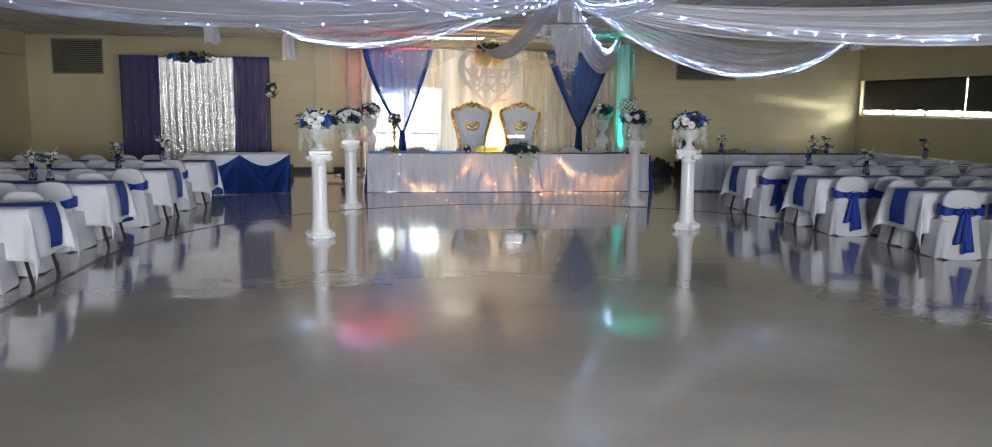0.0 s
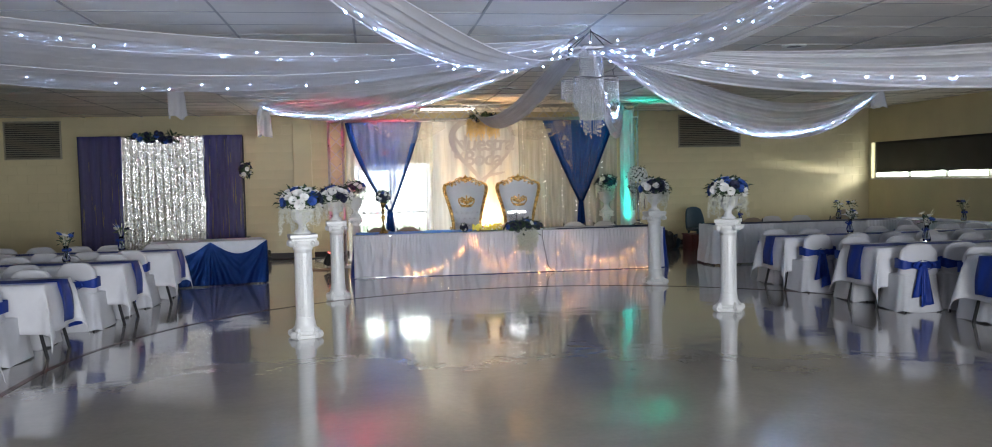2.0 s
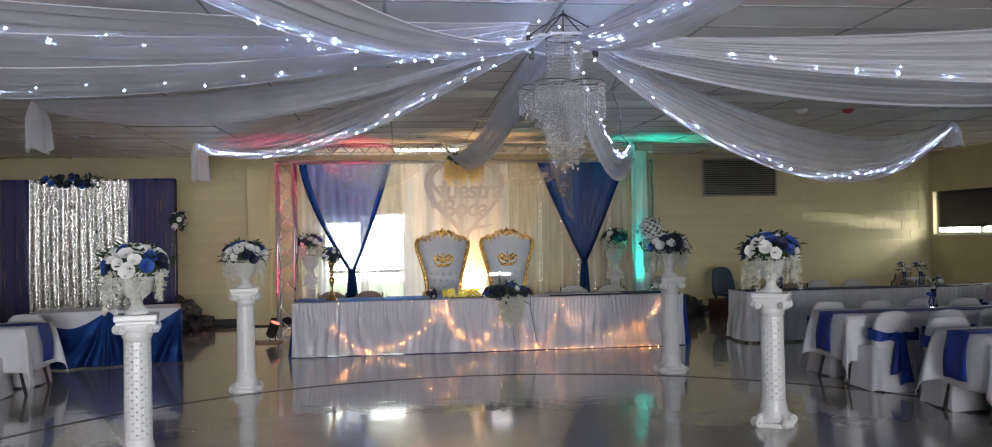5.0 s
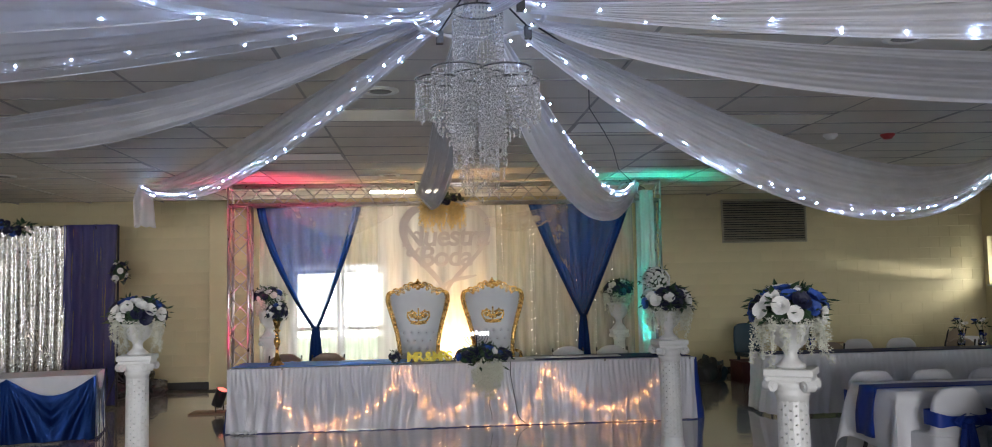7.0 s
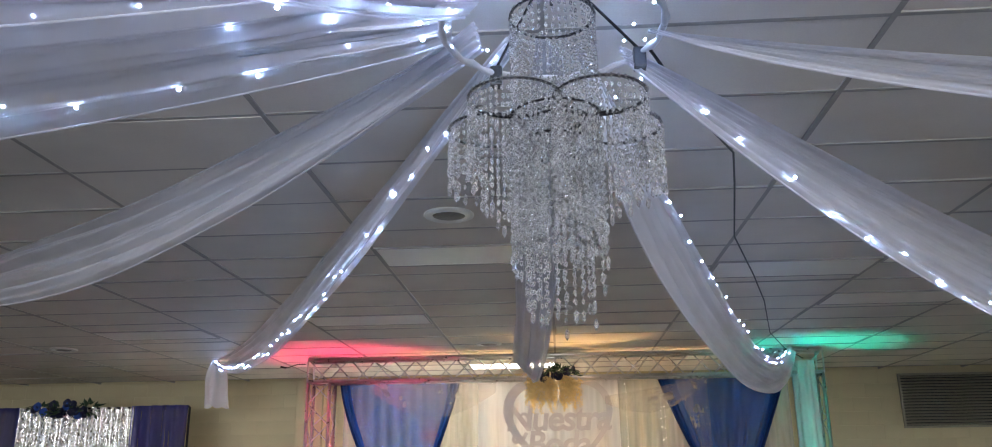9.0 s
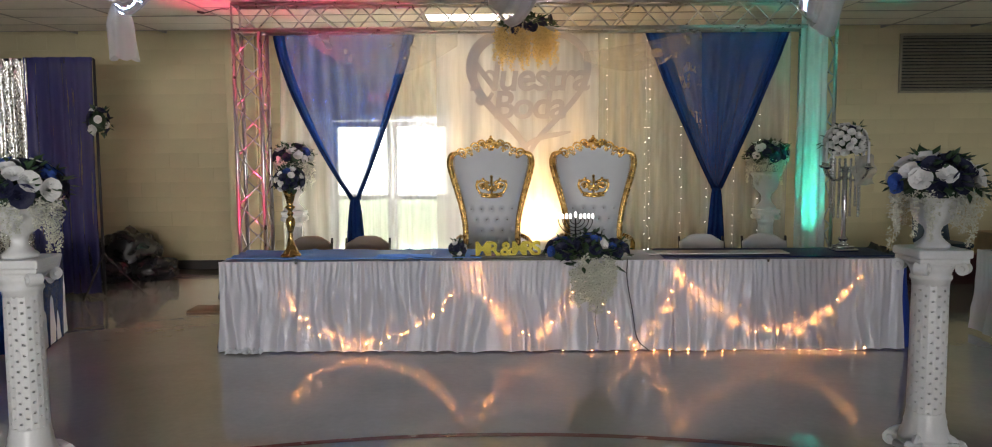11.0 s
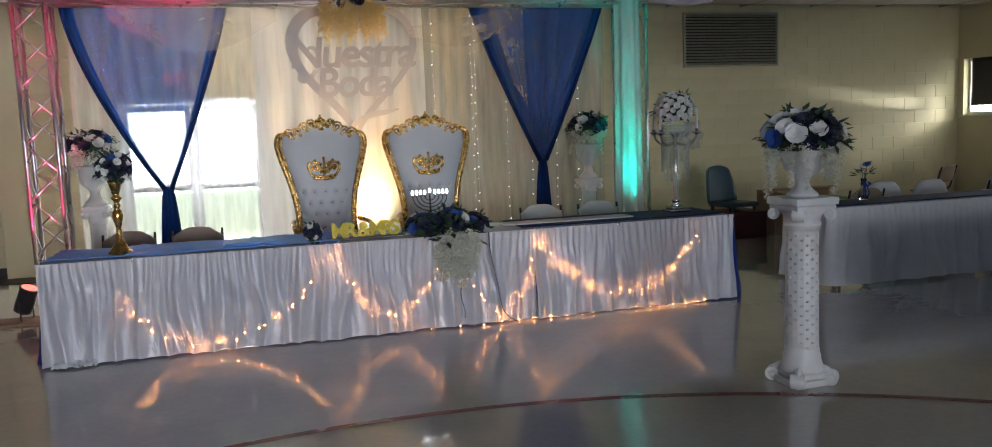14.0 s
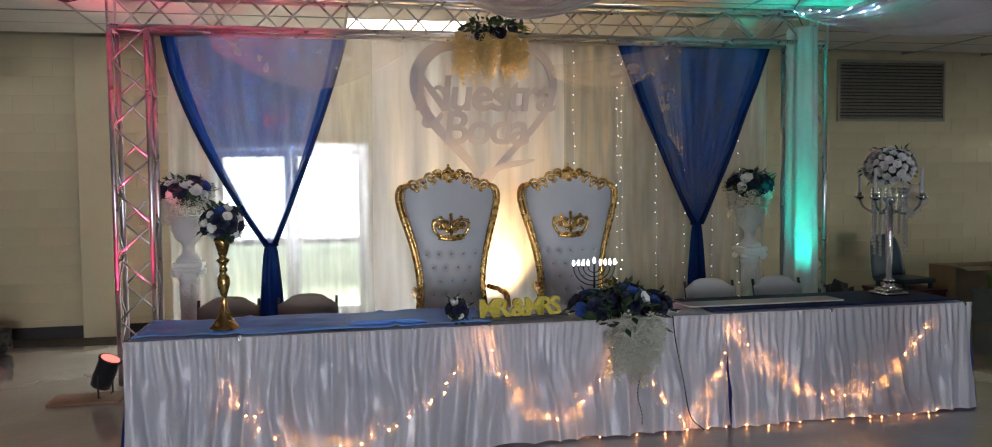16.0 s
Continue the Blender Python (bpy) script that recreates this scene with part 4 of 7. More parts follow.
TY = 19.3
frame_rig = thing("truss_frame", "aluminium lattice truss arch over the stage", "truss")
truss(frame_rig, (-1.61, TY, 0.03), (-1.61, TY, 2.93))
truss(frame_rig, (4.50, TY, 0.03), (4.50, TY, 2.93))
truss(frame_rig, (-1.76, TY, 3.08), (4.66, TY, 3.08))
for x in (-1.61, 4.50):
    bm = bmesh.new()
    box(bm, (x - 0.3, TY - 0.3, 0), (x + 0.3, TY + 0.3, 0.012), 0.003)
    part("base_plate", bm, M_ALU, frame_rig)


def curtain(name, x0, x1, y, z0, z1, material, label, group="", amp=0.03, step=0.2, seed=0.0, n=None):
    """A straight hanging curtain with soft folds."""
    bm = bmesh.new()
    n = n or int((x1 - x0) / step * 8)

    def f(u, v):
        x = x0 + (x1 - x0) * u
        ph = 2 * math.pi * x / step + 2 * wob(x * 1.3, v * 0.8, seed)
        return (x + 0.01 * math.sin(v * 5 + x * 3), y + amp * math.sin(ph) * (0.5 + 0.5 * v) + 0.4 * amp * wob(x * 7, v * 2, seed), z1 + (z0 - z1) * v)
    sheet(bm, f, n, 24)
    t = thing(name, label, "curtain", group=group)
    part("cloth", bm, material, t, "", True)
    bm = bmesh.new()
    sheet(bm, lambda u, v: (lambda p: (p[0], p[1] - 0.004, p[2] + 0.05 * (1 - v)))(f(u, 1.0)), n, 1)
    part("hem", bm, material, t, "double hem", True)
    bm = bmesh.new()
    sheet(bm, lambda u, v: (lambda p: (p[0], p[1] - 0.004, p[2] - 0.07 * v))(f(u, 0.0)), n, 1)
    part("rod_pocket", bm, material, t, "double rod pocket", True)
    return t


curtain("voile_curtain", -1.42, 0.4, TY + 0.42, 0.04, 2.98, M_VOILE, "thin see-through white voile in front of the glazed door", "stage curtains", 0.03, 0.16, 1.0)
curtain("voile_curtain", 2.15, 4.35, TY + 0.42, 0.04, 2.98, M_VOILE, "thin see-through white voile on the stage frame", "stage curtains", 0.03, 0.16, 2.0)
curtain("chiffon_panel", 0.36, 2.18, TY + 0.36, 0.3, 2.98, M_PANEL, "white chiffon panel lit warm from below", "stage curtains", 0.025, 0.3, 3.0)
bm = bmesh.new()
tube(bm, [(-1.5, TY + 0.3, 2.985), (4.4, TY + 0.3, 2.985)], 0.016, 8)
tagged(finish("curtain_rail", bm, M_ALU), "thin metal rail for the stage curtains", "rail")


def tied_drape(xa, xb, xk, zk, y, label, seed, material, bend):
    """A sequin curtain spread on the rail and tied to a narrow tail at the knot."""
    t = thing("sequin_drape", label, "curtain", group="tied sequin drapes")
    bm = bmesh.new()

    def f(u, v):
        k = v ** (bend[0] + (bend[1] - bend[0]) * u)
        top, knot = xa + (xb - xa) * u, xk + (u - 0.5) * 0.07
        x = top + (knot - top) * k
        edge = abs(u - 0.5) * 2
        zt = 2.99 - 0.02 * math.sin(u * math.pi) * 2
        z = zt + (zk - zt) * v + 0.0 * edge
        ph = u * 34 + 2 * wob(u * 5, v, seed)
        return (x, y + 0.05 * math.sin(ph) * (0.35 + 1.3 * v * (1 - v)) * (1 - 0.5 * v) + 0.025 * wob(u * 9, v * 4, seed) + 0.018 * math.sin(u * 83 + 3 * v) * v, z)
    sheet(bm, f, 90, 40)
    part("upper_drape", bm, material, t, "see-through blue sequin net", True)
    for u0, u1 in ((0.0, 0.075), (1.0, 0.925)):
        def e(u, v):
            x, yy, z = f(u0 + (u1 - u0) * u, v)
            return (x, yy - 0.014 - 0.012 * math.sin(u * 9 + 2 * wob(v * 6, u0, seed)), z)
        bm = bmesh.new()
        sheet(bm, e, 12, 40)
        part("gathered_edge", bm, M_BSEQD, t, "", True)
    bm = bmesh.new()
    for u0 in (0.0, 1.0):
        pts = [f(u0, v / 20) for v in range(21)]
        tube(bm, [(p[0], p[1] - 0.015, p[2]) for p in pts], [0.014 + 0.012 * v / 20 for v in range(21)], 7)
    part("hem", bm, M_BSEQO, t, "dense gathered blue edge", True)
    bm = bmesh.new()

    def g(u, v):
        a = 2 * math.pi * u
        w = 0.045 + 0.075 * v ** 0.7
        return (xk + w * math.cos(a) * (1 + 0.15 * math.sin(a * 6)), y + 0.6 * w * math.sin(a) * (1 + 0.2 * math.sin(a * 6)), zk - 0.01 + (0.12 - zk) * v)
    sheet(bm, lambda v, u: g(u, v), 14, 48)
    part("tail", bm, M_BSEQO, t, "hanging tail below the tie", True)
    bm = bmesh.new()
    tube(bm, [(xk - 0.055, y, zk), (xk, y - 0.045, zk), (xk + 0.055, y, zk), (xk, y + 0.04, zk), (xk - 0.055, y, zk)], 0.016, 6)
    part("tie", bm, M_BSEQO, t, "", True)


tied_drape(-1.42, 0.14, -0.56, 1.12, TY + 0.25, "royal blue sequin net drape tied before the glazed door", 1.0, M_BSEQ, (1.5, 1.15))
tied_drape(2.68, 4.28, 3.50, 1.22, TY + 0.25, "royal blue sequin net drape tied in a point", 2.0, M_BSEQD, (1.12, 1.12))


def ribbon(bm, pts, half):
    """A flat strip of board along a bent line in the x-z plane."""
    n, rows = 6, []
    m = len(pts) - 1
    for k in range(m * n + 1):
        i, f = min(k // n, m - 1), k / n - min(k // n, m - 1)
        p = [Vector(pts[min(max(i + d, 0), m)]) for d in (-1, 0, 1, 2)]
        c = 0.5 * (2 * p[1] + (p[2] - p[0]) * f + (2 * p[0] - 5 * p[1] + 4 * p[2] - p[3]) * f ** 2 + (3 * p[1] - p[0] - 3 * p[2] + p[3]) * f ** 3)
        rows.append((c, half[i] + (half[i + 1] - half[i]) * f))
    rings = []
    for k, (c, w) in enumerate(rows):
        d = (rows[min(k + 1, m * n)][0] - rows[max(k - 1, 0)][0]).normalized() * w
        a, b = c + Vector((-d.y, d.x)), c - Vector((-d.y, d.x))
        rings.append([bm.verts.new((q.x, y, q.y)) for q, y in ((a, -0.018), (b, -0.018), (b, -0.006), (a, -0.006))])
    for p, q in zip(rings, rings[1:]):
        for i in range(4):
            bm.faces.new((p[i], p[(i + 1) % 4], q[(i + 1) % 4], q[i]))
    bm.faces.new(rings[0])
    bm.faces.new(rings[-1])
    bmesh.ops.recalc_face_normals(bm, faces=bm.faces)


def make_sign():
    """The heart with its words, cut from board whose grey holds the backlit shade."""
    t = thing("heart_sign", "cut-out heart sign with words on chiffon, greyed for backlit shade", "sign", (1.40, TY + 0.3, 2.20))

    def heart(a):
        x = 16 * math.sin(a) ** 3
        z = 13 * math.cos(a) - 5 * math.cos(2 * a) - 2 * math.cos(3 * a) - math.cos(4 * a)
        return x / 16 * 0.70, z / 17 * (0.82 if z > 0 else 0.88) + 0.185
    bm = bmesh.new()
    n = 90
    rings = []
    for k in range(n):
        a = 2 * math.pi * k / n
        x, z = heart(a)
        w = 0.86 + 0.03 * math.sin(a)
        zi = 0.185 + (z - 0.185) * w
        rings.append([bm.verts.new((x, -0.008, z)), bm.verts.new((x * w, -0.008, zi)), bm.verts.new((x * w, 0.008, zi)), bm.verts.new((x, 0.008, z))])
    for k in range(n):
        p, q = rings[k], rings[(k + 1) % n]
        for i in range(4):
            bm.faces.new((p[i], p[(i + 1) % 4], q[(i + 1) % 4], q[i]))
    part("heart_outline", bm, M_BOARD, t)
    for word, z, size in (("Nuestra", 0.14, 0.45), ("Boda", -0.17, 0.43)):
        cu = bpy.data.curves.new(word.lower(), "FONT")
        cu.body, cu.size, cu.extrude, cu.align_x, cu.shear, cu.space_character, cu.offset = word, size, 0.007, "CENTER", 0.12, 0.90, 0.009
        ob = new("word", cu)
        ob.data.materials.append(M_BOARD)
        ob.parent = t
        ob.matrix_local = pose(0.0, -0.012, z - 0.02, 90, 0, 0)
        tagged(ob, "cut-out lettering, greyed for backlit shade")
    bm = bmesh.new()
    ribbon(bm, [(0.47, -0.345), (0.315, -0.375), (0.158, -0.405), (0.02, -0.464), (-0.06, -0.542), (-0.08, -0.62)], [0.01, 0.028, 0.03, 0.027, 0.022, 0.016])
    part("flourish", bm, M_BOARD, t)
    bm = bmesh.new()
    ribbon(bm, [(-0.40, 0.09), (-0.46, 0.01), (-0.53, -0.025), (-0.575, 0.0), (-0.565, 0.05), (-0.53, 0.06)], [0.02, 0.026, 0.024, 0.02, 0.015, 0.008])
    part("letter_curl", bm, M_BOARD, t)
    bm = bmesh.new()
    ribbon(bm, [(-0.37, 0.24), (-0.40, 0.31), (-0.45, 0.325), (-0.485, 0.285)], [0.012, 0.02, 0.018, 0.008])
    part("letter_curl", bm, M_BOARD, t)


# the shade on the backlit sign is put into this even grey
M_BOARD = surface("board greyed for backlit shade", (0.52, 0.50, 0.51), 0.7, 0, 6, 0.05, 90, 0.05)
make_sign()


def make_light_curtain(xs, y, z0, z1, label):
    t = thing("light_curtain", label, "string lights", group="hanging light strands")
    rr = random.Random(int(xs[0] * 10) + 77)
    for x in xs:
        bm = bmesh.new()
        tube(bm, [(x, y, z1), (x + 0.01, y, (z0 + z1) / 2), (x, y, z0)], 0.001, 3)
        part("strand", bm, M_GREY, t)
        z, pts = z1 - rr.uniform(0.02, 0.12), []
        while z > z0:
            pts.append((x + rr.uniform(-0.012, 0.012), y + rr.uniform(-0.008, 0.008), z))
            z -= rr.uniform(0.09, 0.18)
        mesh_part("bulbs", blobs(pts, 0.0042), M_LEDC, t, "tiny lit white bulbs", "stuff")


make_light_curtain([2.28, 2.72, 2.76, 3.12, 3.42, 3.72, 4.0], TY + 0.36, 0.15, 2.95, "fine strands of white lights behind voile")
make_light_curtain([-1.2, -0.9, -0.15, 0.3, 0.46], TY + 0.47, 0.15, 2.95, "fine strands of white lights behind voile")


# ---- flowers ----
def rose_mesh(material, seed, petals=20, r=0.05):
    """An open rose: cupped petals in turning layers."""
    bm, roots = bmesh.new(), []
    for k in range(petals):
        layer = k / petals
        a = k * 2.4
        open_ = 0.2 + 0.78 * layer
        size = r * (0.55 + 0.55 * layer)

        def f(u, v, a=a, open_=open_, size=size):
            x = (v - 0.5) * 1.5 * size * math.sin(math.pi * (0.15 + 0.75 * u)) * 1.15
            t = u * 1.25
            out = size * (math.sin(t * open_) * 0.95 + 0.12 * (u ** 3) * open_) - 0.25 * x * x / size * (1 - 0.5 * u)
            z = size * (0.15 + 0.9 * math.sin(t) * (1.15 - 0.55 * open_)) - r * 0.3
            c, s = math.cos(a), math.sin(a)
            return (c * out - s * x, s * out + c * x, z)
        roots += sheet(bm, f, 3, 3)[0]
    bmesh.ops.pointmerge(bm, verts=roots, merge_co=(0, 0, -0.2 * r))
    me = bpy.data.meshes.new("rose")
    bm.to_mesh(me)
    bm.free()
    me.shade_smooth()
    me.materials.append(material)
    return me


def strand_mesh(material, seed, length=0.24):
    """A hanging spray of small blossoms that thins towards its end."""
    bm = bmesh.new()
    rr = random.Random(seed)
    tube(bm, [(0, 0, 0), (0.01, 0, -length * 0.5), (0, 0.01, -length)], 0.0015, 3)
    for k in range(46):
        u = k / 46
        z = -length * u
        spread = 0.03 * (1 - 0.65 * u)
        a = rr.uniform(0, 6.28)
        m = Matrix.Translation((spread * math.cos(a), spread * math.sin(a), z)) @ Euler((rr.uniform(-1, 1), rr.uniform(-1, 1), rr.uniform(0, 6))).to_matrix().to_4x4()
        w = 0.017 * (1 - 0.4 * u)
        for j in range(3):
            b = j * 2.1
            vs = [bm.verts.new(m @ Vector(p)) for p in ((0, 0, 0), (w * math.cos(b - 0.5), w * math.sin(b - 0.5), 0.004), (1.3 * w * math.cos(b), 1.3 * w * math.sin(b), 0.0), (w * math.cos(b + 0.5), w * math.sin(b + 0.5), 0.004))]
            bm.faces.new(vs)
    me = bpy.data.meshes.new("blossom_strand")
    bm.to_mesh(me)
    bm.free()
    me.materials.append(material)
    return me


def leaves_bm(n, r, seed, low=-0.3, size=0.06, flat=0.8):
    bm = bmesh.new()
    rr = random.Random(seed)
    for _ in range(n):
        a, e = rr.uniform(0, 6.283), rr.uniform(low, 1.2)
        d = Vector((math.cos(a) * math.cos(e), math.sin(a) * math.cos(e), math.sin(e) * flat))
        p = d * r * rr.uniform(0.75, 1.12)
        side = d.cross(Vector((0, 0, 1))).normalized()
        tip = (d + Vector((rr.uniform(-0.6, 0.6), rr.uniform(-0.6, 0.6), rr.uniform(-0.6, 0.3)))).normalized()
        s = size * rr.uniform(0.6, 1.2)
        w = side * s * 0.28
        nrm = tip.cross(side).normalized() * s * 0.08
        vs = [bm.verts.new(p), bm.verts.new(p + tip * s * 0.45 + w - nrm), bm.verts.new(p + tip * s), bm.verts.new(p + tip * s * 0.45 - w - nrm), bm.verts.new(p + tip * s * 0.45 + nrm)]
        for i in range(4):
            bm.faces.new((vs[i] if i else vs[0], vs[(i + 1) % 4], vs[4]))
    return bm


ROSE_W = [rose_mesh(M_PETALW, s) for s in (1, 2)]
ROSE_B = [rose_mesh(M_PETALB, 3)]
ROSE_N = [rose_mesh(M_PETALN, 5)]
STRANDS = [strand_mesh(M_BLOSSOM, s, l) for s, l in ((1, 0.22), (2, 0.28), (3, 0.18))]
WARM_STRANDS = [strand_mesh(M_WARM, s, l) for s, l in ((4, 0.26), (5, 0.32))]


def bouquet(parent, at, r, n, mix, seed, squash=0.72, scale=1.0, low=-0.1, leaves=70, facing=None):
    """A dome of roses round a point, each turned outwards. mix: shares of white, blue and navy."""
    rr = random.Random(seed)
    at = Vector(at)
    k, made = 0, 0
    golden = math.pi * (3 - math.sqrt(5))
    total = int(n / (1 - (low + 1) / 2)) if low > -1 else n
    for i in range(total):
        z = 1 - 2 * (i + 0.5) / total
        if z < low:
            continue
        a = i * golden + seed
        d = Vector((math.cos(a) * math.sqrt(1 - z * z), math.sin(a) * math.sqrt(1 - z * z), z))
        c = rr.random()
        me = rr.choice(ROSE_W) if c < mix[0] else rr.choice(ROSE_B) if c < mix[0] + mix[1] else rr.choice(ROSE_N)
        p = at + Vector((d.x * r, d.y * r, d.z * r * squash)) * rr.uniform(0.93, 1.08)
        q = Vector((d.x, d.y, d.z / squash)).to_track_quat("Z", "Y").to_matrix().to_4x4()
        s = scale * rr.uniform(0.82, 1.2)
        shared("rose", me, parent, Matrix.Translation(p) @ q @ pose(0, 0, 0, 0, 0, rr.uniform(0, 360)) @ Matrix.Diagonal((s, s, s, 1)))
    bm = leaves_bm(leaves, r * 1.08, seed, low - 0.2, 0.075 * scale ** 0.5, squash)
    bmesh.ops.transform(bm, matrix=Matrix.Translation(at), verts=bm.verts)
    part("leaves", bm, M_LEAF, parent, "dark green leaves")
    bm = bmesh.new()
    bmesh.ops.create_icosphere(bm, subdivisions=2, radius=r * 0.86, matrix=Matrix.Translation(at) @ Matrix.Diagonal((1, 1, squash, 1)))
    part("foliage_core", bm, M_LEAF, parent, "dense dark foliage")


def trails(parent, at, r, n, seed, z=0.0, arc=None):
    rr = random.Random(seed)
    for k in range(n):
        a = 2 * math.pi * k / n + rr.uniform(-0.15, 0.15) if arc is None else rr.uniform(*arc)
        rad = r * rr.uniform(0.85, 1.08)
        s = rr.uniform(0.8, 1.2)
        shared("blossom_strand", rr.choice(STRANDS), parent, Matrix.Translation((at[0] + rad * math.cos(a), at[1] + rad * math.sin(a), at[2] + z)) @ pose(0, 0, 0, rr.uniform(-10, 10), rr.uniform(-10, 10), rr.uniform(0, 360)) @ Matrix.Diagonal((s, s, s, 1)))


# ---- pedestals and urns ----
PED_H = 0.98 * 1.165


def make_pedestal():
    """White column: stepped square foot with scrolls, pierced round shaft, capital with scrolls and a square slab."""
    p = thing("pedestal_column", "glossy white column with a pierced lattice shaft", "pedestal", group="white flower columns")
    def volutes(bm, r, z, size, thick_):
        """Four rolled scrolls on the corners."""
        for k in range(4):
            a = math.pi / 4 + k * math.pi / 2
            c, d = math.cos(a), math.sin(a)
            tx, ty = -d * thick_, c * thick_
            at = Vector((r * c, r * d, z))
            tube(bm, [at - Vector((tx, ty, 0)), at + Vector((tx, ty, 0))], size, 14)
            for q in (-1, 1):
                side = at + Vector((tx, ty, 0)) * q
                tube(bm, [side, side + Vector((tx, ty, 0)) * 0.22 * q], [size * 0.5, size * 0.35], 10)
            tube(bm, catmull([(0.55 * r * c, 0.55 * r * d, z + size * 1.5), (0.8 * r * c, 0.8 * r * d, z + size * 1.1), tuple(at + Vector((0, 0, size * 0.6)))], 4), [0.02, 0.02, 0.02, 0.021, 0.022, 0.022, 0.021, 0.02, 0.018], 8)
    bm = bmesh.new()
    box(bm, (-0.122, -0.122, 0), (0.122, 0.122, 0.035), 0.008)
    box(bm, (-0.108, -0.108, 0.035), (0.108, 0.108, 0.07), 0.012)
    volutes(bm, 0.150, 0.038, 0.036, 0.036)
    part("foot", bm, M_PLASTER, p, "stepped foot with scrolls")
    bm = bmesh.new()
    lathe(bm, [(0.118, 0.066), (0.114, 0.085), (0.104, 0.11), (0.097, 0.135), (0.098, 0.15), (0.092, 0.165), (0.089, 0.19), (0.087, 0.20)], 28)
    lathe(bm, [(0.082, 0.80), (0.086, 0.825), (0.094, 0.835), (0.094, 0.848), (0.088, 0.855), (0.094, 0.875), (0.11, 0.905)], 28)
    part("shaft_ends", bm, M_PLASTER, p, "", True)
    bm = bmesh.new()
    lathe(bm, [(0.062, 0.19), (0.059, 0.82)], 20)
    part("inner_shaft", bm, M_PLASTER, p, "", True)
    bm = bmesh.new()
    na, nz = 18, 26
    z0, z1 = 0.19, 0.82

    def at(i, j, o=0.0):
        a = 2 * math.pi * i / na
        r = 0.0875 - 0.004 * j / nz + o
        return (r * math.cos(a), r * math.sin(a), z0 + (z1 - z0) * j / nz)
    for i in range(na):
        for j in range(nz):
            # a pierced cell: a square frame with a small round hole, solid where the pattern closes
            c = [at(i, j), at(i + 1, j), at(i + 1, j + 1), at(i, j + 1)]
            if (i + j) % 2 == 0:
                mid = Vector([sum(v[k] for v in c) / 4 for k in range(3)])
                inner = [mid + (Vector(v) - mid) * 0.41 for v in c]
                vo, vi = [bm.verts.new(v) for v in c], [bm.verts.new(v) for v in inner]
                vb = [bm.verts.new(Vector((v[0] * 0.78, v[1] * 0.78, v[2]))) for v in inner]
                for k in range(4):
                    bm.faces.new((vo[k], vo[(k + 1) % 4], vi[(k + 1) % 4], vi[k]))
                    bm.faces.new((vi[k], vi[(k + 1) % 4], vb[(k + 1) % 4], vb[k]))
            else:
                bm.faces.new([bm.verts.new(v) for v in c])
    part("lattice_shaft", bm, M_PLASTER, p, "pierced lattice shaft")
    bm = bmesh.new()
    box(bm, (-0.098, -0.098, 0.895), (0.098, 0.098, 0.918), 0.008)
    volutes(bm, 0.142, 0.892, 0.030, 0.030)
    part("capital", bm, M_PLASTER, p, "capital with scrolls")
    bm = bmesh.new()
    box(bm, (-0.12, -0.12, 0.915), (0.12, 0.12, 0.94), 0.008)
    box(bm, (-0.13, -0.13, 0.94), (0.13, 0.13, 0.98), 0.01)
    part("top_slab", bm, M_PLASTER, p)
    for o in p.children:
        o.data.transform(Matrix.Diagonal((1.14, 1.14, 1.165, 1)))
    return p




def make_urn(at, turn, mix, seed, label, n=26, r=0.2, strands=12, scale=1.0, tall=1.0):
    t = thing("flower_urn", label, "flower urn", at, turn, "flower arrangements on columns")
    bm = bmesh.new()
    lathe(bm, [(0.09, 0.0), (0.09, 0.02), (0.07, 0.035), (0.045, 0.06), (0.04, 0.09), (0.05, 0.115), (0.095, 0.15), (0.115, 0.2), (0.118, 0.245), (0.14, 0.262), (0.142, 0.275), (0.12, 0.28)], 28)
    bmesh.ops.transform(bm, matrix=Matrix.Diagonal((tall ** 0.5, tall ** 0.5, tall, 1)), verts=bm.verts)
    part("urn", bm, M_PLASTER, t, "glossy white footed urn", True)
    rise = 0.28 * tall + (0.07 if tall == 1 else 0.19)
    bouquet(t, (0, 0, rise), r, n, mix, seed, 0.68, scale, -0.12, 110)
    trails(t, (0, 0, rise - 0.04), r * 0.95, strands, seed)
    return t


ped_first = make_pedestal()
PEDS = [((-1.69, 11.36), 12, (0.55, 0.25), 1), ((-1.45, 14.45), 5, (0.45, 0.25), 2), ((3.42, 11.8), -32, (0.68, 0.18), 3), ((3.445, 14.645), 2, (0.72, 0.12), 4), ((-1.26, 19.62), 0, (0.6, 0.05), 5), ((4.04, 19.5), 0, (0.45, 0.0), 6)]
for k, ((x, y), turn, mix, seed) in enumerate(PEDS):
    small = 1.0 if k < 4 else 0.86
    m = pose(x, y, 0, 0, 0, turn) @ Matrix.Diagonal((small, small, small, 1))
    if k == 0:
        ped_first.matrix_world = m
    else:
        copy_thing(ped_first, m)
    make_urn((x, y, PED_H * small), turn, mix, seed * 7, ("white and blue roses with trailing cream blossoms in a white urn", "white and navy roses with trailing cream blossoms in a white urn")[k > 3], 34 if k < 4 else 30, 0.215 if k < 4 else 0.2, 17, 1.08, 1.0 if k < 4 else 1.45)


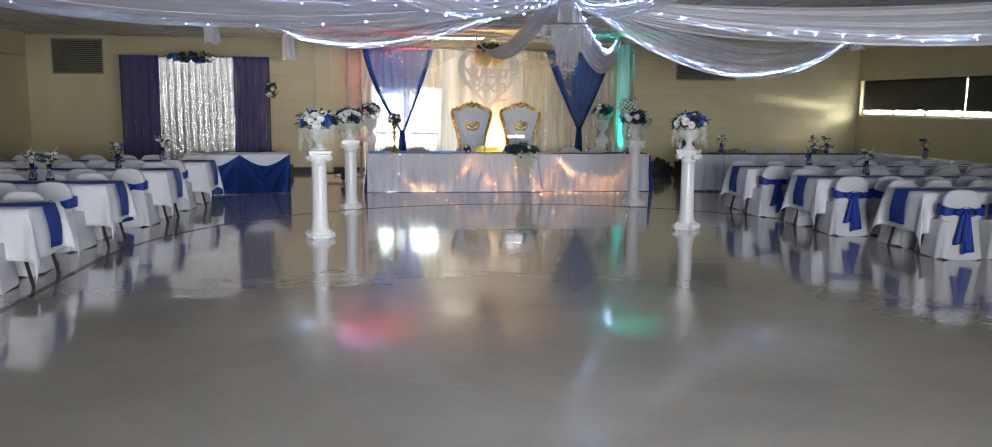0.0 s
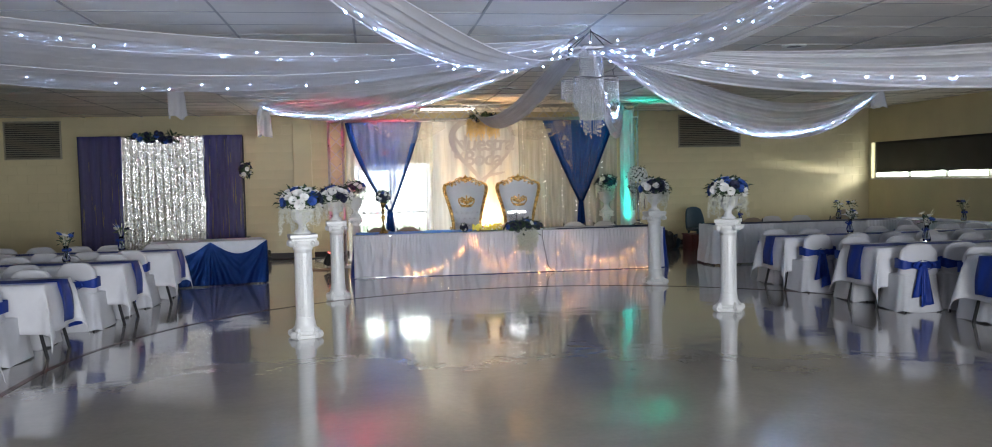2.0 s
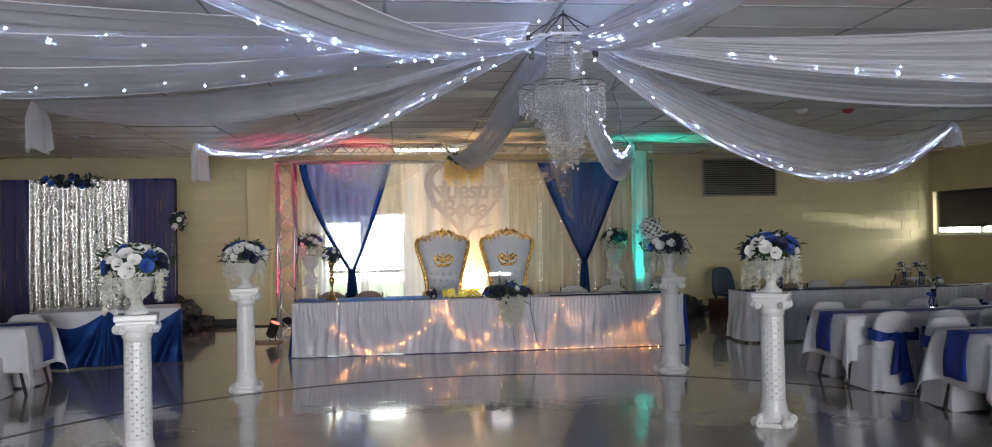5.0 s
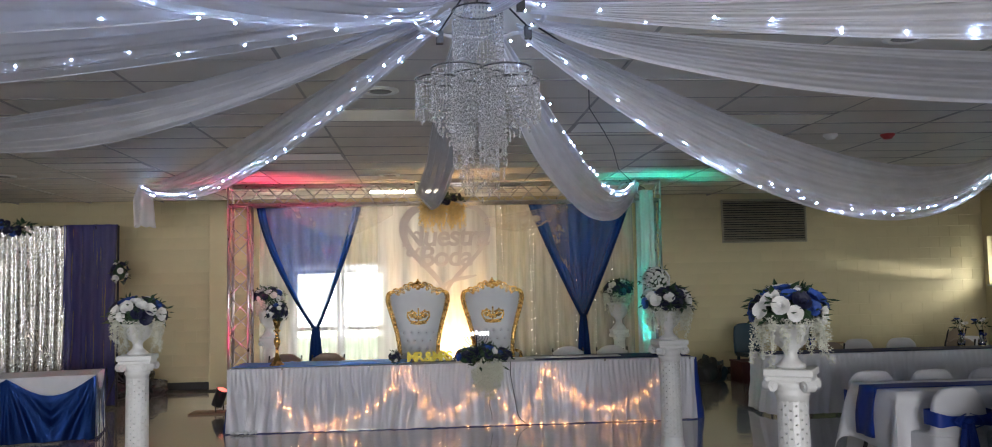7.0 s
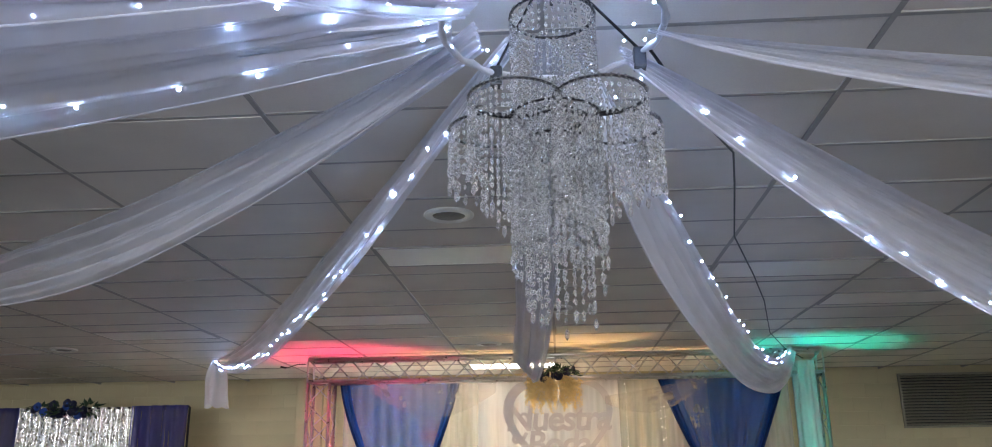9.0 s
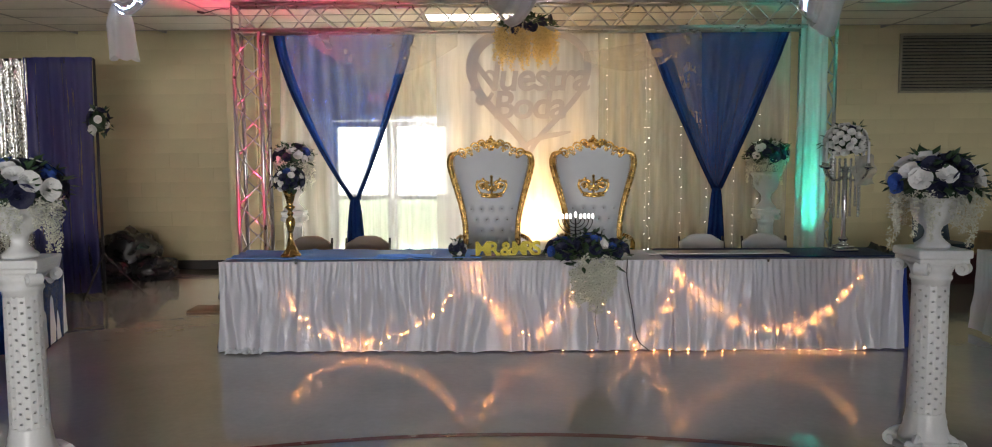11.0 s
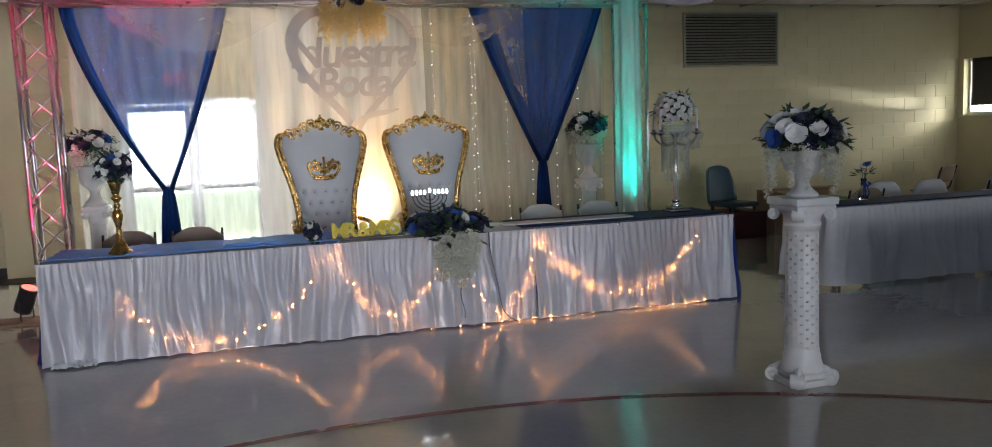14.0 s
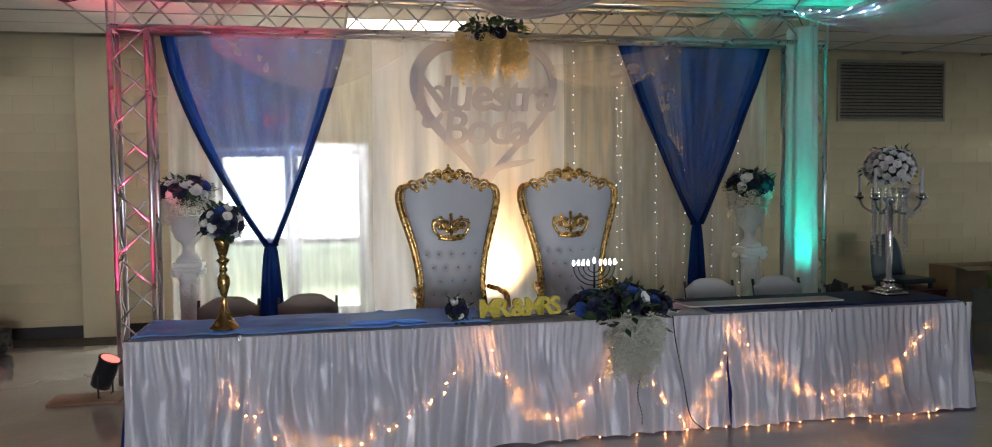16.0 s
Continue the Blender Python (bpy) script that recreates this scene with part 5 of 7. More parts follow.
# ---- thrones ----
def scroll(bm, x, z, r, turns, flip, y=-0.03, w=0.014):
    pts = []
    for k in range(22):
        u = k / 21
        a = u * turns * 2 * math.pi
        rad = r * (1 - 0.8 * u)
        pts.append((x + flip * rad * math.cos(a), y - 0.012 * u, z + rad * math.sin(a)))
    tube(bm, pts, [w * (1 - 0.4 * k / 21) for k in range(22)], 6)
    bmesh.ops.create_icosphere(bm, subdivisions=1, radius=w * 1.3, matrix=Matrix.Translation(pts[-1]))


def make_throne(x, y, turn, seed):
    t = thing("throne_chair", "tall white tufted throne with a carved gold frame", "throne", (x, y, 0), turn, "bridal thrones")
    half = [(0.31, 0.46), (0.288, 0.62), (0.282, 0.80), (0.31, 1.0), (0.362, 1.2), (0.422, 1.4), (0.445, 1.52), (0.425, 1.60), (0.36, 1.625)]
    right = catmull([(a, 0, b) for a, b in half], 6)

    def width(z):
        for p, q in zip(right, right[1:]):
            if p.z <= z <= q.z:
                return p.x + (q.x - p.x) * (z - p.z) / max(1e-6, q.z - p.z)
        return right[-1].x
    lean = lambda z: 0.10 * (z - 0.5)
    bm = bmesh.new()
    for s in (-1, 1):
        tube(bm, [(s * p.x, lean(p.z), p.z) for p in right], 0.028, 8)
        tube(bm, [(s * p.x * 0.93, lean(p.z) - 0.025, p.z) for p in right], 0.012, 6)
        scroll(bm, s * 0.36, 0.50, 0.05, 1.2, s)
    part("side_frame", bm, M_GOLD, t, "carved gold frame", True)
    bm = bmesh.new()
    top = catmull([(-0.37, 0, 1.625), (-0.28, 0, 1.60), (-0.2, 0, 1.64), (-0.1, 0, 1.70), (0, 0, 1.725), (0.1, 0, 1.70), (0.2, 0, 1.64), (0.28, 0, 1.60), (0.37, 0, 1.625)], 6)
    tube(bm, [(p.x, lean(1.6), p.z) for p in top], 0.029, 8)
    for s in (-1, 1):
        for cx, cz, r in ((0.31, 1.625, 0.055), (0.235, 1.645, 0.045), (0.165, 1.69, 0.05), (0.095, 1.725, 0.042), (0.04, 1.70, 0.035)):
            scroll(bm, s * cx, cz, r, 1.4, s, lean(1.6) - 0.03, 0.013)
            scroll(bm, s * (cx - 0.03), cz - 0.035, r * 0.6, 1.2, -s, lean(1.6) - 0.035, 0.010)
    for cx, cz, r in ((0, 1.765, 0.03), (-0.035, 1.75, 0.018), (0.035, 1.75, 0.018), (0, 1.80, 0.014), (-0.13, 1.745, 0.014), (0.13, 1.745, 0.014), (0, 1.725, 0.028)):
        bmesh.ops.create_icosphere(bm, subdivisions=2, radius=r, matrix=Matrix.Translation((cx, lean(1.6) - 0.02, cz)))
    part("crest", bm, M_GOLD, t, "carved gold crest with scrolls", True)
    bm = bmesh.new()
    tufts = [(dx * 0.11 + (0.055 if r % 2 else 0), 1.03 - 0.115 * r) for r in range(5) for dx in (-2, -1, 0, 1, 2)]

    def back(u, v):
        z = 0.44 + 1.18 * v
        w = width(min(z, 1.6)) * 0.96
        xx = (u - 0.5) * 2 * w
        zz = z + (0.09 * (1 - (xx / 0.36) ** 2) * max(0, v - 0.86) / 0.14 if abs(xx) < 0.36 else 0)
        puff = 0.045 * (1 - abs(u - 0.5) ** 4 * 16)
        for tx, tz in tufts:
            d = math.hypot(xx - tx, zz - tz)
            if d < 0.06 and abs(tx) < w - 0.04:
                puff -= 0.022 * math.exp(-(d / 0.022) ** 2)
        return (xx, lean(zz) - 0.005 - puff, zz)
    sheet(bm, back, 44, 70)
    sheet(bm, lambda u, v: (lambda p: (p[0], lean(p[2]) + 0.03, p[2]))(back(1 - u, v)), 12, 12)
    part("backrest", bm, M_LEATHER, t, "white tufted leather back", True)
    studs = [(tx, back(0.5 + tx / (2 * width(tz) * 0.96), (tz - 0.44) / 1.18)[1] - 0.004, tz) for tx, tz in tufts if abs(tx) < width(tz) - 0.08]
    for s in studs:
        bm = bmesh.new()
        bmesh.ops.create_icosphere(bm, subdivisions=1, radius=0.011, matrix=Matrix.Translation(s))
        part("crystal_button", bm, M_SILVER, t)
    nails = []
    for s in (-1, 1):
        for k in range(46):
            z = 0.6 + 1.0 * k / 45
            nails.append((s * (width(z) * 0.885), lean(z) - 0.035, z))
    mesh_part("nailheads", blobs(nails, 0.0065), M_GOLD, t, "row of small gold nailheads", "stuff")
    # crown emblem
    bm = bmesh.new()
    yb = lean(1.27) - 0.065
    tube(bm, catmull([(-0.115, yb, 1.175), (0, yb - 0.01, 1.16), (0.115, yb, 1.175)], 6), 0.018, 6)
    tube(bm, catmull([(-0.12, yb, 1.20), (0, yb - 0.01, 1.185), (0.12, yb, 1.20)], 6), 0.012, 6)
    for s in (-1, 1):
        tube(bm, catmull([(s * 0.115, yb, 1.19), (s * 0.155, yb, 1.26), (s * 0.15, yb, 1.31), (s * 0.09, yb - 0.01, 1.335), (s * 0.03, yb - 0.01, 1.31)], 6), 0.015, 6)
        scroll(bm, s * 0.095, 1.27, 0.036, 1.5, s, yb, 0.013)
        scroll(bm, s * 0.035, 1.245, 0.034, 1.5, s, yb, 0.013)
        scroll(bm, s * 0.05, 1.30, 0.026, 1.3, -s, yb, 0.012)
    tube(bm, [(0, yb - 0.01, 1.18), (0, yb - 0.015, 1.36)], 0.014, 6)
    for cx, cz in ((0, 1.375), (-0.09, 1.35), (0.09, 1.35), (-0.15, 1.325), (0.15, 1.325)):
        bmesh.ops.create_icosphere(bm, subdivisions=1, radius=0.018, matrix=Matrix.Translation((cx, yb, cz)))
    part("crown_emblem", bm, M_GOLD, t, "openwork gold crown", True)
    bm = bmesh.new()
    box(bm, (-0.33, -0.58, 0.40), (0.33, 0.0, 0.52), 0.04)
    part("seat", bm, M_LEATHER, t, "white padded seat", True)
    bm = bmesh.new()
    box(bm, (-0.35, -0.60, 0.31), (0.35, 0.02, 0.40), 0.02)
    part("apron", bm, M_GOLD, t, "", True)
    for s in (-1, 1):
        for yy in (-0.54, -0.02):
            bm = bmesh.new()
            tube(bm, catmull([(s * 0.3, yy, 0.33), (s * 0.34, yy - 0.02, 0.2), (s * 0.30, yy, 0.08), (s * 0.33, yy - 0.03, 0.0)], 5), [0.04 - 0.0011 * k for k in range(16)], 8)
            part("leg", bm, M_GOLD, t, "", True)
        bm = bmesh.new()
        tube(bm, catmull([(s * 0.33, 0.0, 0.74), (s * 0.37, -0.2, 0.73), (s * 0.37, -0.42, 0.70), (s * 0.35, -0.48, 0.55), (s * 0.34, -0.47, 0.42)], 5), 0.026, 8)
        part("armrest", bm, M_GOLD, t, "", True)


make_throne(0.985, 19.06, 4, 1)
make_throne(2.075, 19.1, -2, 2)


# ---- on the head table ----
TOP = 0.764
HUB = Vector((1.425, 10.71, 3.02))


def make_gold_stand():
    t = thing("gold_flower_stand", "gold trumpet stand with a ball of white and navy flowers", "flower stand", (-0.73, 17.3, TOP))
    bm = bmesh.new()
    lathe(bm, [(0.098, 0.0), (0.095, 0.008), (0.07, 0.03), (0.042, 0.075), (0.022, 0.14), (0.017, 0.2), (0.03, 0.245), (0.042, 0.29), (0.036, 0.325), (0.016, 0.35), (0.027, 0.365), (0.027, 0.375), (0.016, 0.39), (0.03, 0.41), (0.045, 0.43), (0.02, 0.445), (0.03, 0.47), (0.045, 0.53), (0.058, 0.57), (0.05, 0.57)], 24)
    part("stand", bm, M_GOLD, t, "polished gold turned stand", True)
    bouquet(t, (0, 0, 0.66), 0.118, 54, (0.5, 0.1), 31, 0.9, 0.6, -0.75, 60)


make_gold_stand()


def make_ball():
    t = thing("flower_ball", "small ball of white and black fabric roses", "flowers", (0.72, 17.17, TOP + 0.075))
    bouquet(t, (0, 0, 0), 0.06, 26, (0.4, 0.0), 41, 1.0, 0.55, -0.95, 30)


make_ball()


def make_letters():
    t = thing("letter_sign", "gold glitter block letters on a dark stand", "sign", (1.145, 17.2, TOP), 4)
    bm = bmesh.new()
    box(bm, (-0.32, -0.05, 0), (0.32, 0.05, 0.012), 0.003)
    part("base", bm, M_BLACK, t)
    x = -0.285
    for ch, w in (("M", 0.115), ("R", 0.085), (".", 0.035), ("&", 0.10), ("M", 0.105), ("R", 0.085), ("S", 0.08)):
        cu = bpy.data.curves.new("letter", "FONT")
        cu.body, cu.size, cu.extrude, cu.offset = ch, 0.165, 0.018, 0.005
        ob = new("letter", cu)
        ob.data.materials.append(M_GOLDG)
        ob.parent = t
        ob.matrix_local = pose(x, 0, 0.014, 90, 0, 0)
        x += w * 0.93


make_letters()


def make_centrepiece():
    t = thing("table_centrepiece", "navy and white roses with cream blossoms trailing over the skirt", "flowers", (1.8, 17.1, TOP))
    bouquet(t, (-0.17, 0.02, 0.05), 0.15, 22, (0.22, 0.08), 51, 0.7, 0.95, -0.1, 60)
    bouquet(t, (0.04, 0.02, 0.07), 0.15, 22, (0.2, 0.2), 52, 0.75, 0.95, -0.1, 60)
    bouquet(t, (0.22, 0.02, 0.05), 0.12, 16, (0.3, 0.15), 53, 0.7, 0.9, -0.1, 60)
    rr = random.Random(54)
    for k in range(40):
        x = rr.uniform(-0.13, 0.2)
        s = rr.uniform(0.9, 1.35) * (1.1 - 2.2 * abs(x - 0.03))
        shared("blossom_strand", rr.choice(STRANDS), t, Matrix.Translation((x, -0.175 + rr.uniform(-0.05, 0.03), rr.uniform(-0.12, 0.04))) @ pose(0, 0, 0, rr.uniform(-14, 4), rr.uniform(-14, 14), rr.uniform(0, 360)) @ Matrix.Diagonal((s * 1.3, s * 1.3, s, 1)))
    bm = leaves_bm(60, 0.2, 55, -0.4, 0.11, 0.6)
    bmesh.ops.transform(bm, matrix=Matrix.Translation((0.02, -0.1, 0.0)), verts=bm.verts)
    part("leaves", bm, M_LEAF, t)


make_centrepiece()
garland = thing("bead_garland", "thin string of dark and clear beads hanging down the skirt", "beads", (1.87, 16.945, 0.5))
for shade, at in ((M_BLACK, 0.0), (M_SILVER, 0.012)):
    mesh_part("beads", blobs([(0.012 * math.sin(k * 0.5), -0.03 * (k / 17) ** 2, -at - 0.024 * k) for k in range(18)], 0.006), shade, garland, "", "stuff")


def make_candelabra_lit():
    t = thing("electric_candelabra", "nine-armed dark candelabra with lit white bulbs", "candelabra", (1.74, 17.45, TOP))
    bm = bmesh.new()
    lathe(bm, [(0.06, 0), (0.055, 0.012), (0.015, 0.03), (0.008, 0.06), (0.007, 0.3)], 14)
    for k, r in enumerate((0.045, 0.08, 0.115, 0.15)):
        tube(bm, [(r * math.cos(a), 0, 0.29 - r * 0.95 * math.sin(a) * 0.9) for a in np.linspace(0, math.pi, 19)], 0.004, 5)
    part("arms", bm, M_STEEL, t, "", True)
    for x in [s * r for r in (0.045, 0.08, 0.115, 0.15) for s in (-1, 1)] + [0]:
        bm = bmesh.new()
        lathe(bm, [(0.007, 0.29), (0.009, 0.30), (0.007, 0.302)], 8, (x, 0, 0.015 if x == 0 else 0))
        socket = part("socket", bm, M_STEEL, t)
        bm = bmesh.new()
        lathe(bm, [(0.007, 0.302), (0.0105, 0.318), (0.007, 0.336), (0.002, 0.342)], 8, (x, 0, 0.015 if x == 0 else 0))
        part("bulb", bm, M_FLAME, socket, "lit white candle bulb", True)


make_candelabra_lit()


def make_crystal_stand():
    t = thing("crystal_candelabra", "silver candelabra with a white flower ball and crystal strands", "candelabra", (4.1, 17.48, TOP))
    bm = bmesh.new()
    box(bm, (-0.1, -0.1, 0), (0.1, 0.1, 0.025), 0.01)
    box(bm, (-0.075, -0.075, 0.025), (0.075, 0.075, 0.05), 0.01)
    lathe(bm, [(0.06, 0.05), (0.035, 0.07), (0.03, 0.09), (0.042, 0.1), (0.042, 0.11), (0.022, 0.13), (0.022, 0.68), (0.03, 0.69), (0.05, 0.72), (0.05, 0.74)], 18)
    part("column", bm, M_SILVER, t, "polished square foot and column", True)
    for k in range(4):
        a = k * math.pi / 2 + 0.5
        c, s = math.cos(a), math.sin(a)
        bm = bmesh.new()
        tube(bm, catmull([(0, 0, 0.66), (0.1 * c, 0.1 * s, 0.62), (0.2 * c, 0.2 * s, 0.66), (0.235 * c, 0.235 * s, 0.73)], 6), 0.009, 6)
        lathe(bm, [(0.02, 0.72), (0.04, 0.74), (0.04, 0.748), (0.016, 0.75), (0.016, 0.775)], 12, (0.235 * c, 0.235 * s, 0))
        arm = part("arm", bm, M_SILVER, t, "", True)
        bm = bmesh.new()
        lathe(bm, [(0.011, 0.76), (0.011, 0.95), (0.002, 0.96)], 10, (0.235 * c, 0.235 * s, 0))
        part("candle", bm, M_WHITE, arm, "white taper candle")
    bouquet(t, (0, 0, 0.96), 0.165, 74, (0.97, 0.0), 61, 0.85, 0.66, -0.7, 60)
    rr = random.Random(62)
    for k in range(16):
        a = 2 * math.pi * k / 16
        beads = [(0.12 * math.cos(a), 0.12 * math.sin(a), 0.80 - 0.026 * j) for j in range(int(rr.uniform(13, 21)))]
        mesh_part("bead_strand", blobs(beads, 0.013), M_CRYSTAL, t, "", "stuff")
    bm = bmesh.new()
    sheet(bm, lambda u, v: (0.02 + 0.18 * u + 0.02 * wob(u * 5, v * 5), -0.13 - 0.04 * math.sin(v * 9 + u * 4), 0.84 - 0.26 * v + 0.03 * wob(u * 4, v * 3, 2)), 14, 16)
    part("tulle_bow", bm, M_VOILE, t, "puff of white tulle", True)


make_crystal_stand()


# ---- behind the head table ----
def make_folding_chair(x, y, turn, material, label, group="chairs behind the head table"):
    t = thing("folding_chair", label, "chair", (x, y, 0), turn, group)
    bm = bmesh.new()
    sheet(bm, lambda u, v: ((u - 0.5) * (0.44 - 0.10 * max(0, v - 0.75) * 4 * abs(u - 0.5) * 2), 0.22 + 0.04 * (1 - ((u - 0.5) * 2) ** 2) + 0.06 * v, 0.58 + 0.24 * v - 0.06 * max(0, v - 0.7) / 0.3 * abs((u - 0.5) * 2) ** 3), 12, 8)
    thick(part("backrest", bm, material, t, "", True), 0.02)
    bm = bmesh.new()
    box(bm, (-0.21, -0.18, 0.43), (0.21, 0.2, 0.455), 0.012)
    part("seat", bm, material, t, "", True)
    for s in (-1, 1):
        bm = bmesh.new()
        tube(bm, [(s * 0.215, 0.29, 0.80), (s * 0.215, 0.2, 0.5), (s * 0.215, -0.22, 0.0)], 0.012, 6)
        part("front_leg", bm, M_STEEL, t)
        bm = bmesh.new()
        tube(bm, [(s * 0.2, -0.1, 0.44), (s * 0.2, 0.26, 0.0)], 0.012, 6)
        part("rear_leg", bm, M_STEEL, t)


for x in (-0.81, -0.235):
    make_folding_chair(x, 18.1, 0, M_BEIGE, "brown-grey folding chair behind the head table")
for x in (3.06, 3.68):
    make_folding_chair(x, 18.1, 0, M_GREY, "pale grey folding chair behind the head table")


# ---- stage dressing ----
def make_top_flowers():
    t = thing("hanging_flowers", "dark foliage with warm cream blossoms hung from the truss", "flowers", (1.38, TY - 0.2, 2.96))
    bm = leaves_bm(170, 0.25, 71, -0.2, 0.09, 0.35)
    part("leaves", bm, M_LEAF, t)
    rr = random.Random(72)
    for k in range(56):
        s = rr.uniform(0.8, 1.15)
        shared("blossom_strand", rr.choice(WARM_STRANDS), t, Matrix.Translation((rr.uniform(-0.33, 0.33), rr.uniform(-0.14, 0.06), rr.uniform(-0.12, -0.02))) @ pose(0, 0, 0, rr.uniform(-6, 6), rr.uniform(-6, 6), rr.uniform(0, 360)) @ Matrix.Diagonal((s * 1.2, s * 1.2, s, 1)))
    for k in range(8):
        shared("rose", ROSE_N[0], t, Matrix.Translation((rr.uniform(-0.25, 0.25), -0.12, rr.uniform(-0.08, 0.06))) @ pose(0, 0, 0, 90, 0, rr.uniform(0, 360)))


make_top_flowers()


def voile_swag(a, b, sag, y, drop, label, seed):
    a, b = Vector(a), Vector(b)
    bm = bmesh.new()

    def f(u, v):
        p = a.lerp(b, u)
        return (p.x, y - 0.05 - 0.03 * math.sin(v * 11 + u * 3) - 0.02 * wob(u * 4, v * 4, seed), p.z - 4 * sag * u * (1 - u) * (0.35 + 0.65 * v) - drop * v * (0.35 + 0.65 * math.sin(math.pi * u)))
    sheet(bm, f, 40, 14)
    t = thing("voile_swag", label, "voile swag", group="voile swags on the stage frame")
    part("cloth", bm, M_SWAG, t, "", True)


voile_swag((-1.0, 0, 2.97), (0.62, 0, 2.93), 0.05, TY + 0.16, 0.42, "thin white voile swag across the blue drape", 1.0)
voile_swag((2.0, 0, 2.72), (3.28, 0, 2.95), 0.06, TY + 0.16, 0.26, "thin white voile swag across the blue drape", 2.0)
fall = thing("voile_swag", "thin white voile hanging over the blue drape", "voile swag", group="voile swags on the stage frame")
bm = bmesh.new()
sheet(bm, lambda u, v: (2.86 + 0.42 * u + 0.10 * v + (0.30 - 0.42 * u) * v * 0.6, TY + 0.12 - 0.035 * math.sin(u * 29 + 2 * v) * (0.4 + 0.6 * v), 2.97 - 1.15 * v * (0.75 + 0.25 * u)), 48, 24)
part("cloth", bm, M_SWAG, fall, "", True)
# white voile round the truss leg that stands in green light
bm = bmesh.new()
sheet(bm, lambda v, u: (4.44 + (0.115 + 0.016 * math.sin(u * 44)) * math.cos(2 * math.pi * u) * (1 + 0.25 * v), TY - 0.05 + (0.17 + 0.015 * math.sin(u * 44)) * math.sin(2 * math.pi * u), 3.08 - 2.95 * v), 30, 60)
tagged(finish("voile_column", bm, M_SHEER, None), "white voile wrapped round a truss leg, lit green", "voile")


def make_par(x, y, turn, tilt, color, label):
    t = thing("par_light", label, "stage light", (x, y, 0), turn, "floor uplights")
    bm = bmesh.new()
    lathe(bm, [(0.05, -0.12), (0.075, -0.11), (0.08, -0.05), (0.08, 0.1), (0.088, 0.115), (0.088, 0.13), (0.078, 0.13)], 18)
    bmesh.ops.transform(bm, matrix=pose(0, 0, 0.2, tilt), verts=bm.verts)
    part("housing", bm, M_BLACK, t, "black metal can", True)
    bm = bmesh.new()
    lathe(bm, [(0.076, 0.118), (0.07, 0.124)], 18)
    bmesh.ops.transform(bm, matrix=pose(0, 0, 0.2, tilt) @ pose(0, 0, 0.008), verts=bm.verts)
    part("lens", bm, glow("lens glow", color, 2.2), t, "lit coloured lens")
    bm = bmesh.new()
    tube(bm, [(-0.095, 0, 0.2), (-0.095, 0, 0.03), (-0.06, 0, 0.015), (0.06, 0, 0.015), (0.095, 0, 0.03), (0.095, 0, 0.2)], 0.008, 5)
    part("bracket", bm, M_BLACK, t)


make_par(-1.80, 18.85, -110, -24, (1.0, 0.15, 0.12), "black par light with a red lens on a board")
make_par(4.26, 18.86, 0, 0, (0.0, 1.0, 0.5), "black par light with a green lens")
bm = bmesh.new()
box(bm, (-2.18, 18.66, 0), (-1.66, 19.0, 0.022), 0.004)
tagged(finish("base_board", bm, M_WOOD), "worn wooden board lying on the floor", "board")


# ---- silver photo backdrop ----
def make_photo_backdrop():
    x0, x1, y, z = -6.62, -3.48, 19.65, 2.70
    t = thing("backdrop_stand", "black pole stand for the silver photo backdrop", "backdrop stand")
    for x in (x0, x1):
        bm = bmesh.new()
        tube(bm, [(x, y, 0.02), (x, y, z)], 0.017, 8)
        part("post", bm, M_BLACK, t, "", True)
        for a in (0.4, 2.5, 4.6):
            bm = bmesh.new()
            tube(bm, [(x, y, 0.5), (x + 0.42 * math.cos(a), y + 0.42 * math.sin(a), 0.01)], 0.011, 6)
            part("tripod_leg", bm, M_STEEL, t)
    bm = bmesh.new()
    tube(bm, [(x0, y, z), (x1, y, z)], 0.015, 8)
    part("crossbar", bm, M_BLACK, t, "", True)
    curtain("sequin_curtain", -5.88, -4.17, y - 0.03, 0.05, z + 0.01, M_SSEQ, "shiny silver sequin curtain of the photo backdrop", "", 0.07, 0.14, 5.0)
    curtain("side_curtain", x0, -5.8, y - 0.05, 0.05, z + 0.02, M_PURPLE, "dark violet blue voile curtain beside the sequins", "violet side curtains", 0.05, 0.17, 6.0)
    curtain("side_curtain", -4.24, x1, y - 0.05, 0.05, z + 0.02, M_PURPLE, "dark violet blue voile curtain beside the sequins", "violet side curtains", 0.05, 0.17, 7.0)
    g = thing("flower_garland", "dark garland of navy roses on the photo backdrop", "garland", (-5.15, y - 0.1, z - 0.03))
    rr = random.Random(81)
    for k in range(18):
        x = rr.uniform(-0.42, 0.42)
        shared("rose", rr.choice(ROSE_N + ROSE_N + ROSE_B), g, Matrix.Translation((x, -0.03, rr.uniform(-0.07, 0.09))) @ pose(0, 0, 0, 80, rr.uniform(-30, 30), 0) @ Matrix.Diagonal((1.1, 1.1, 1.1, 1)))
    for k, x in enumerate((-0.32, 0.0, 0.34)):
        bm = leaves_bm(46, 0.15, 82 + k, -0.8, 0.1, 0.5)
        bmesh.ops.transform(bm, matrix=Matrix.Translation((x, 0, 0)), verts=bm.verts)
        part("leaves", bm, M_LEAF, g)
    s = thing("flower_spray", "navy and white flower spray tied to a backdrop pole", "flowers", (x1 + 0.02, y - 0.06, 2.0))
    bouquet(s, (0.02, 0, 0), 0.11, 15, (0.4, 0.05), 85, 1.3, 0.9, -0.9, 60)


make_photo_backdrop()


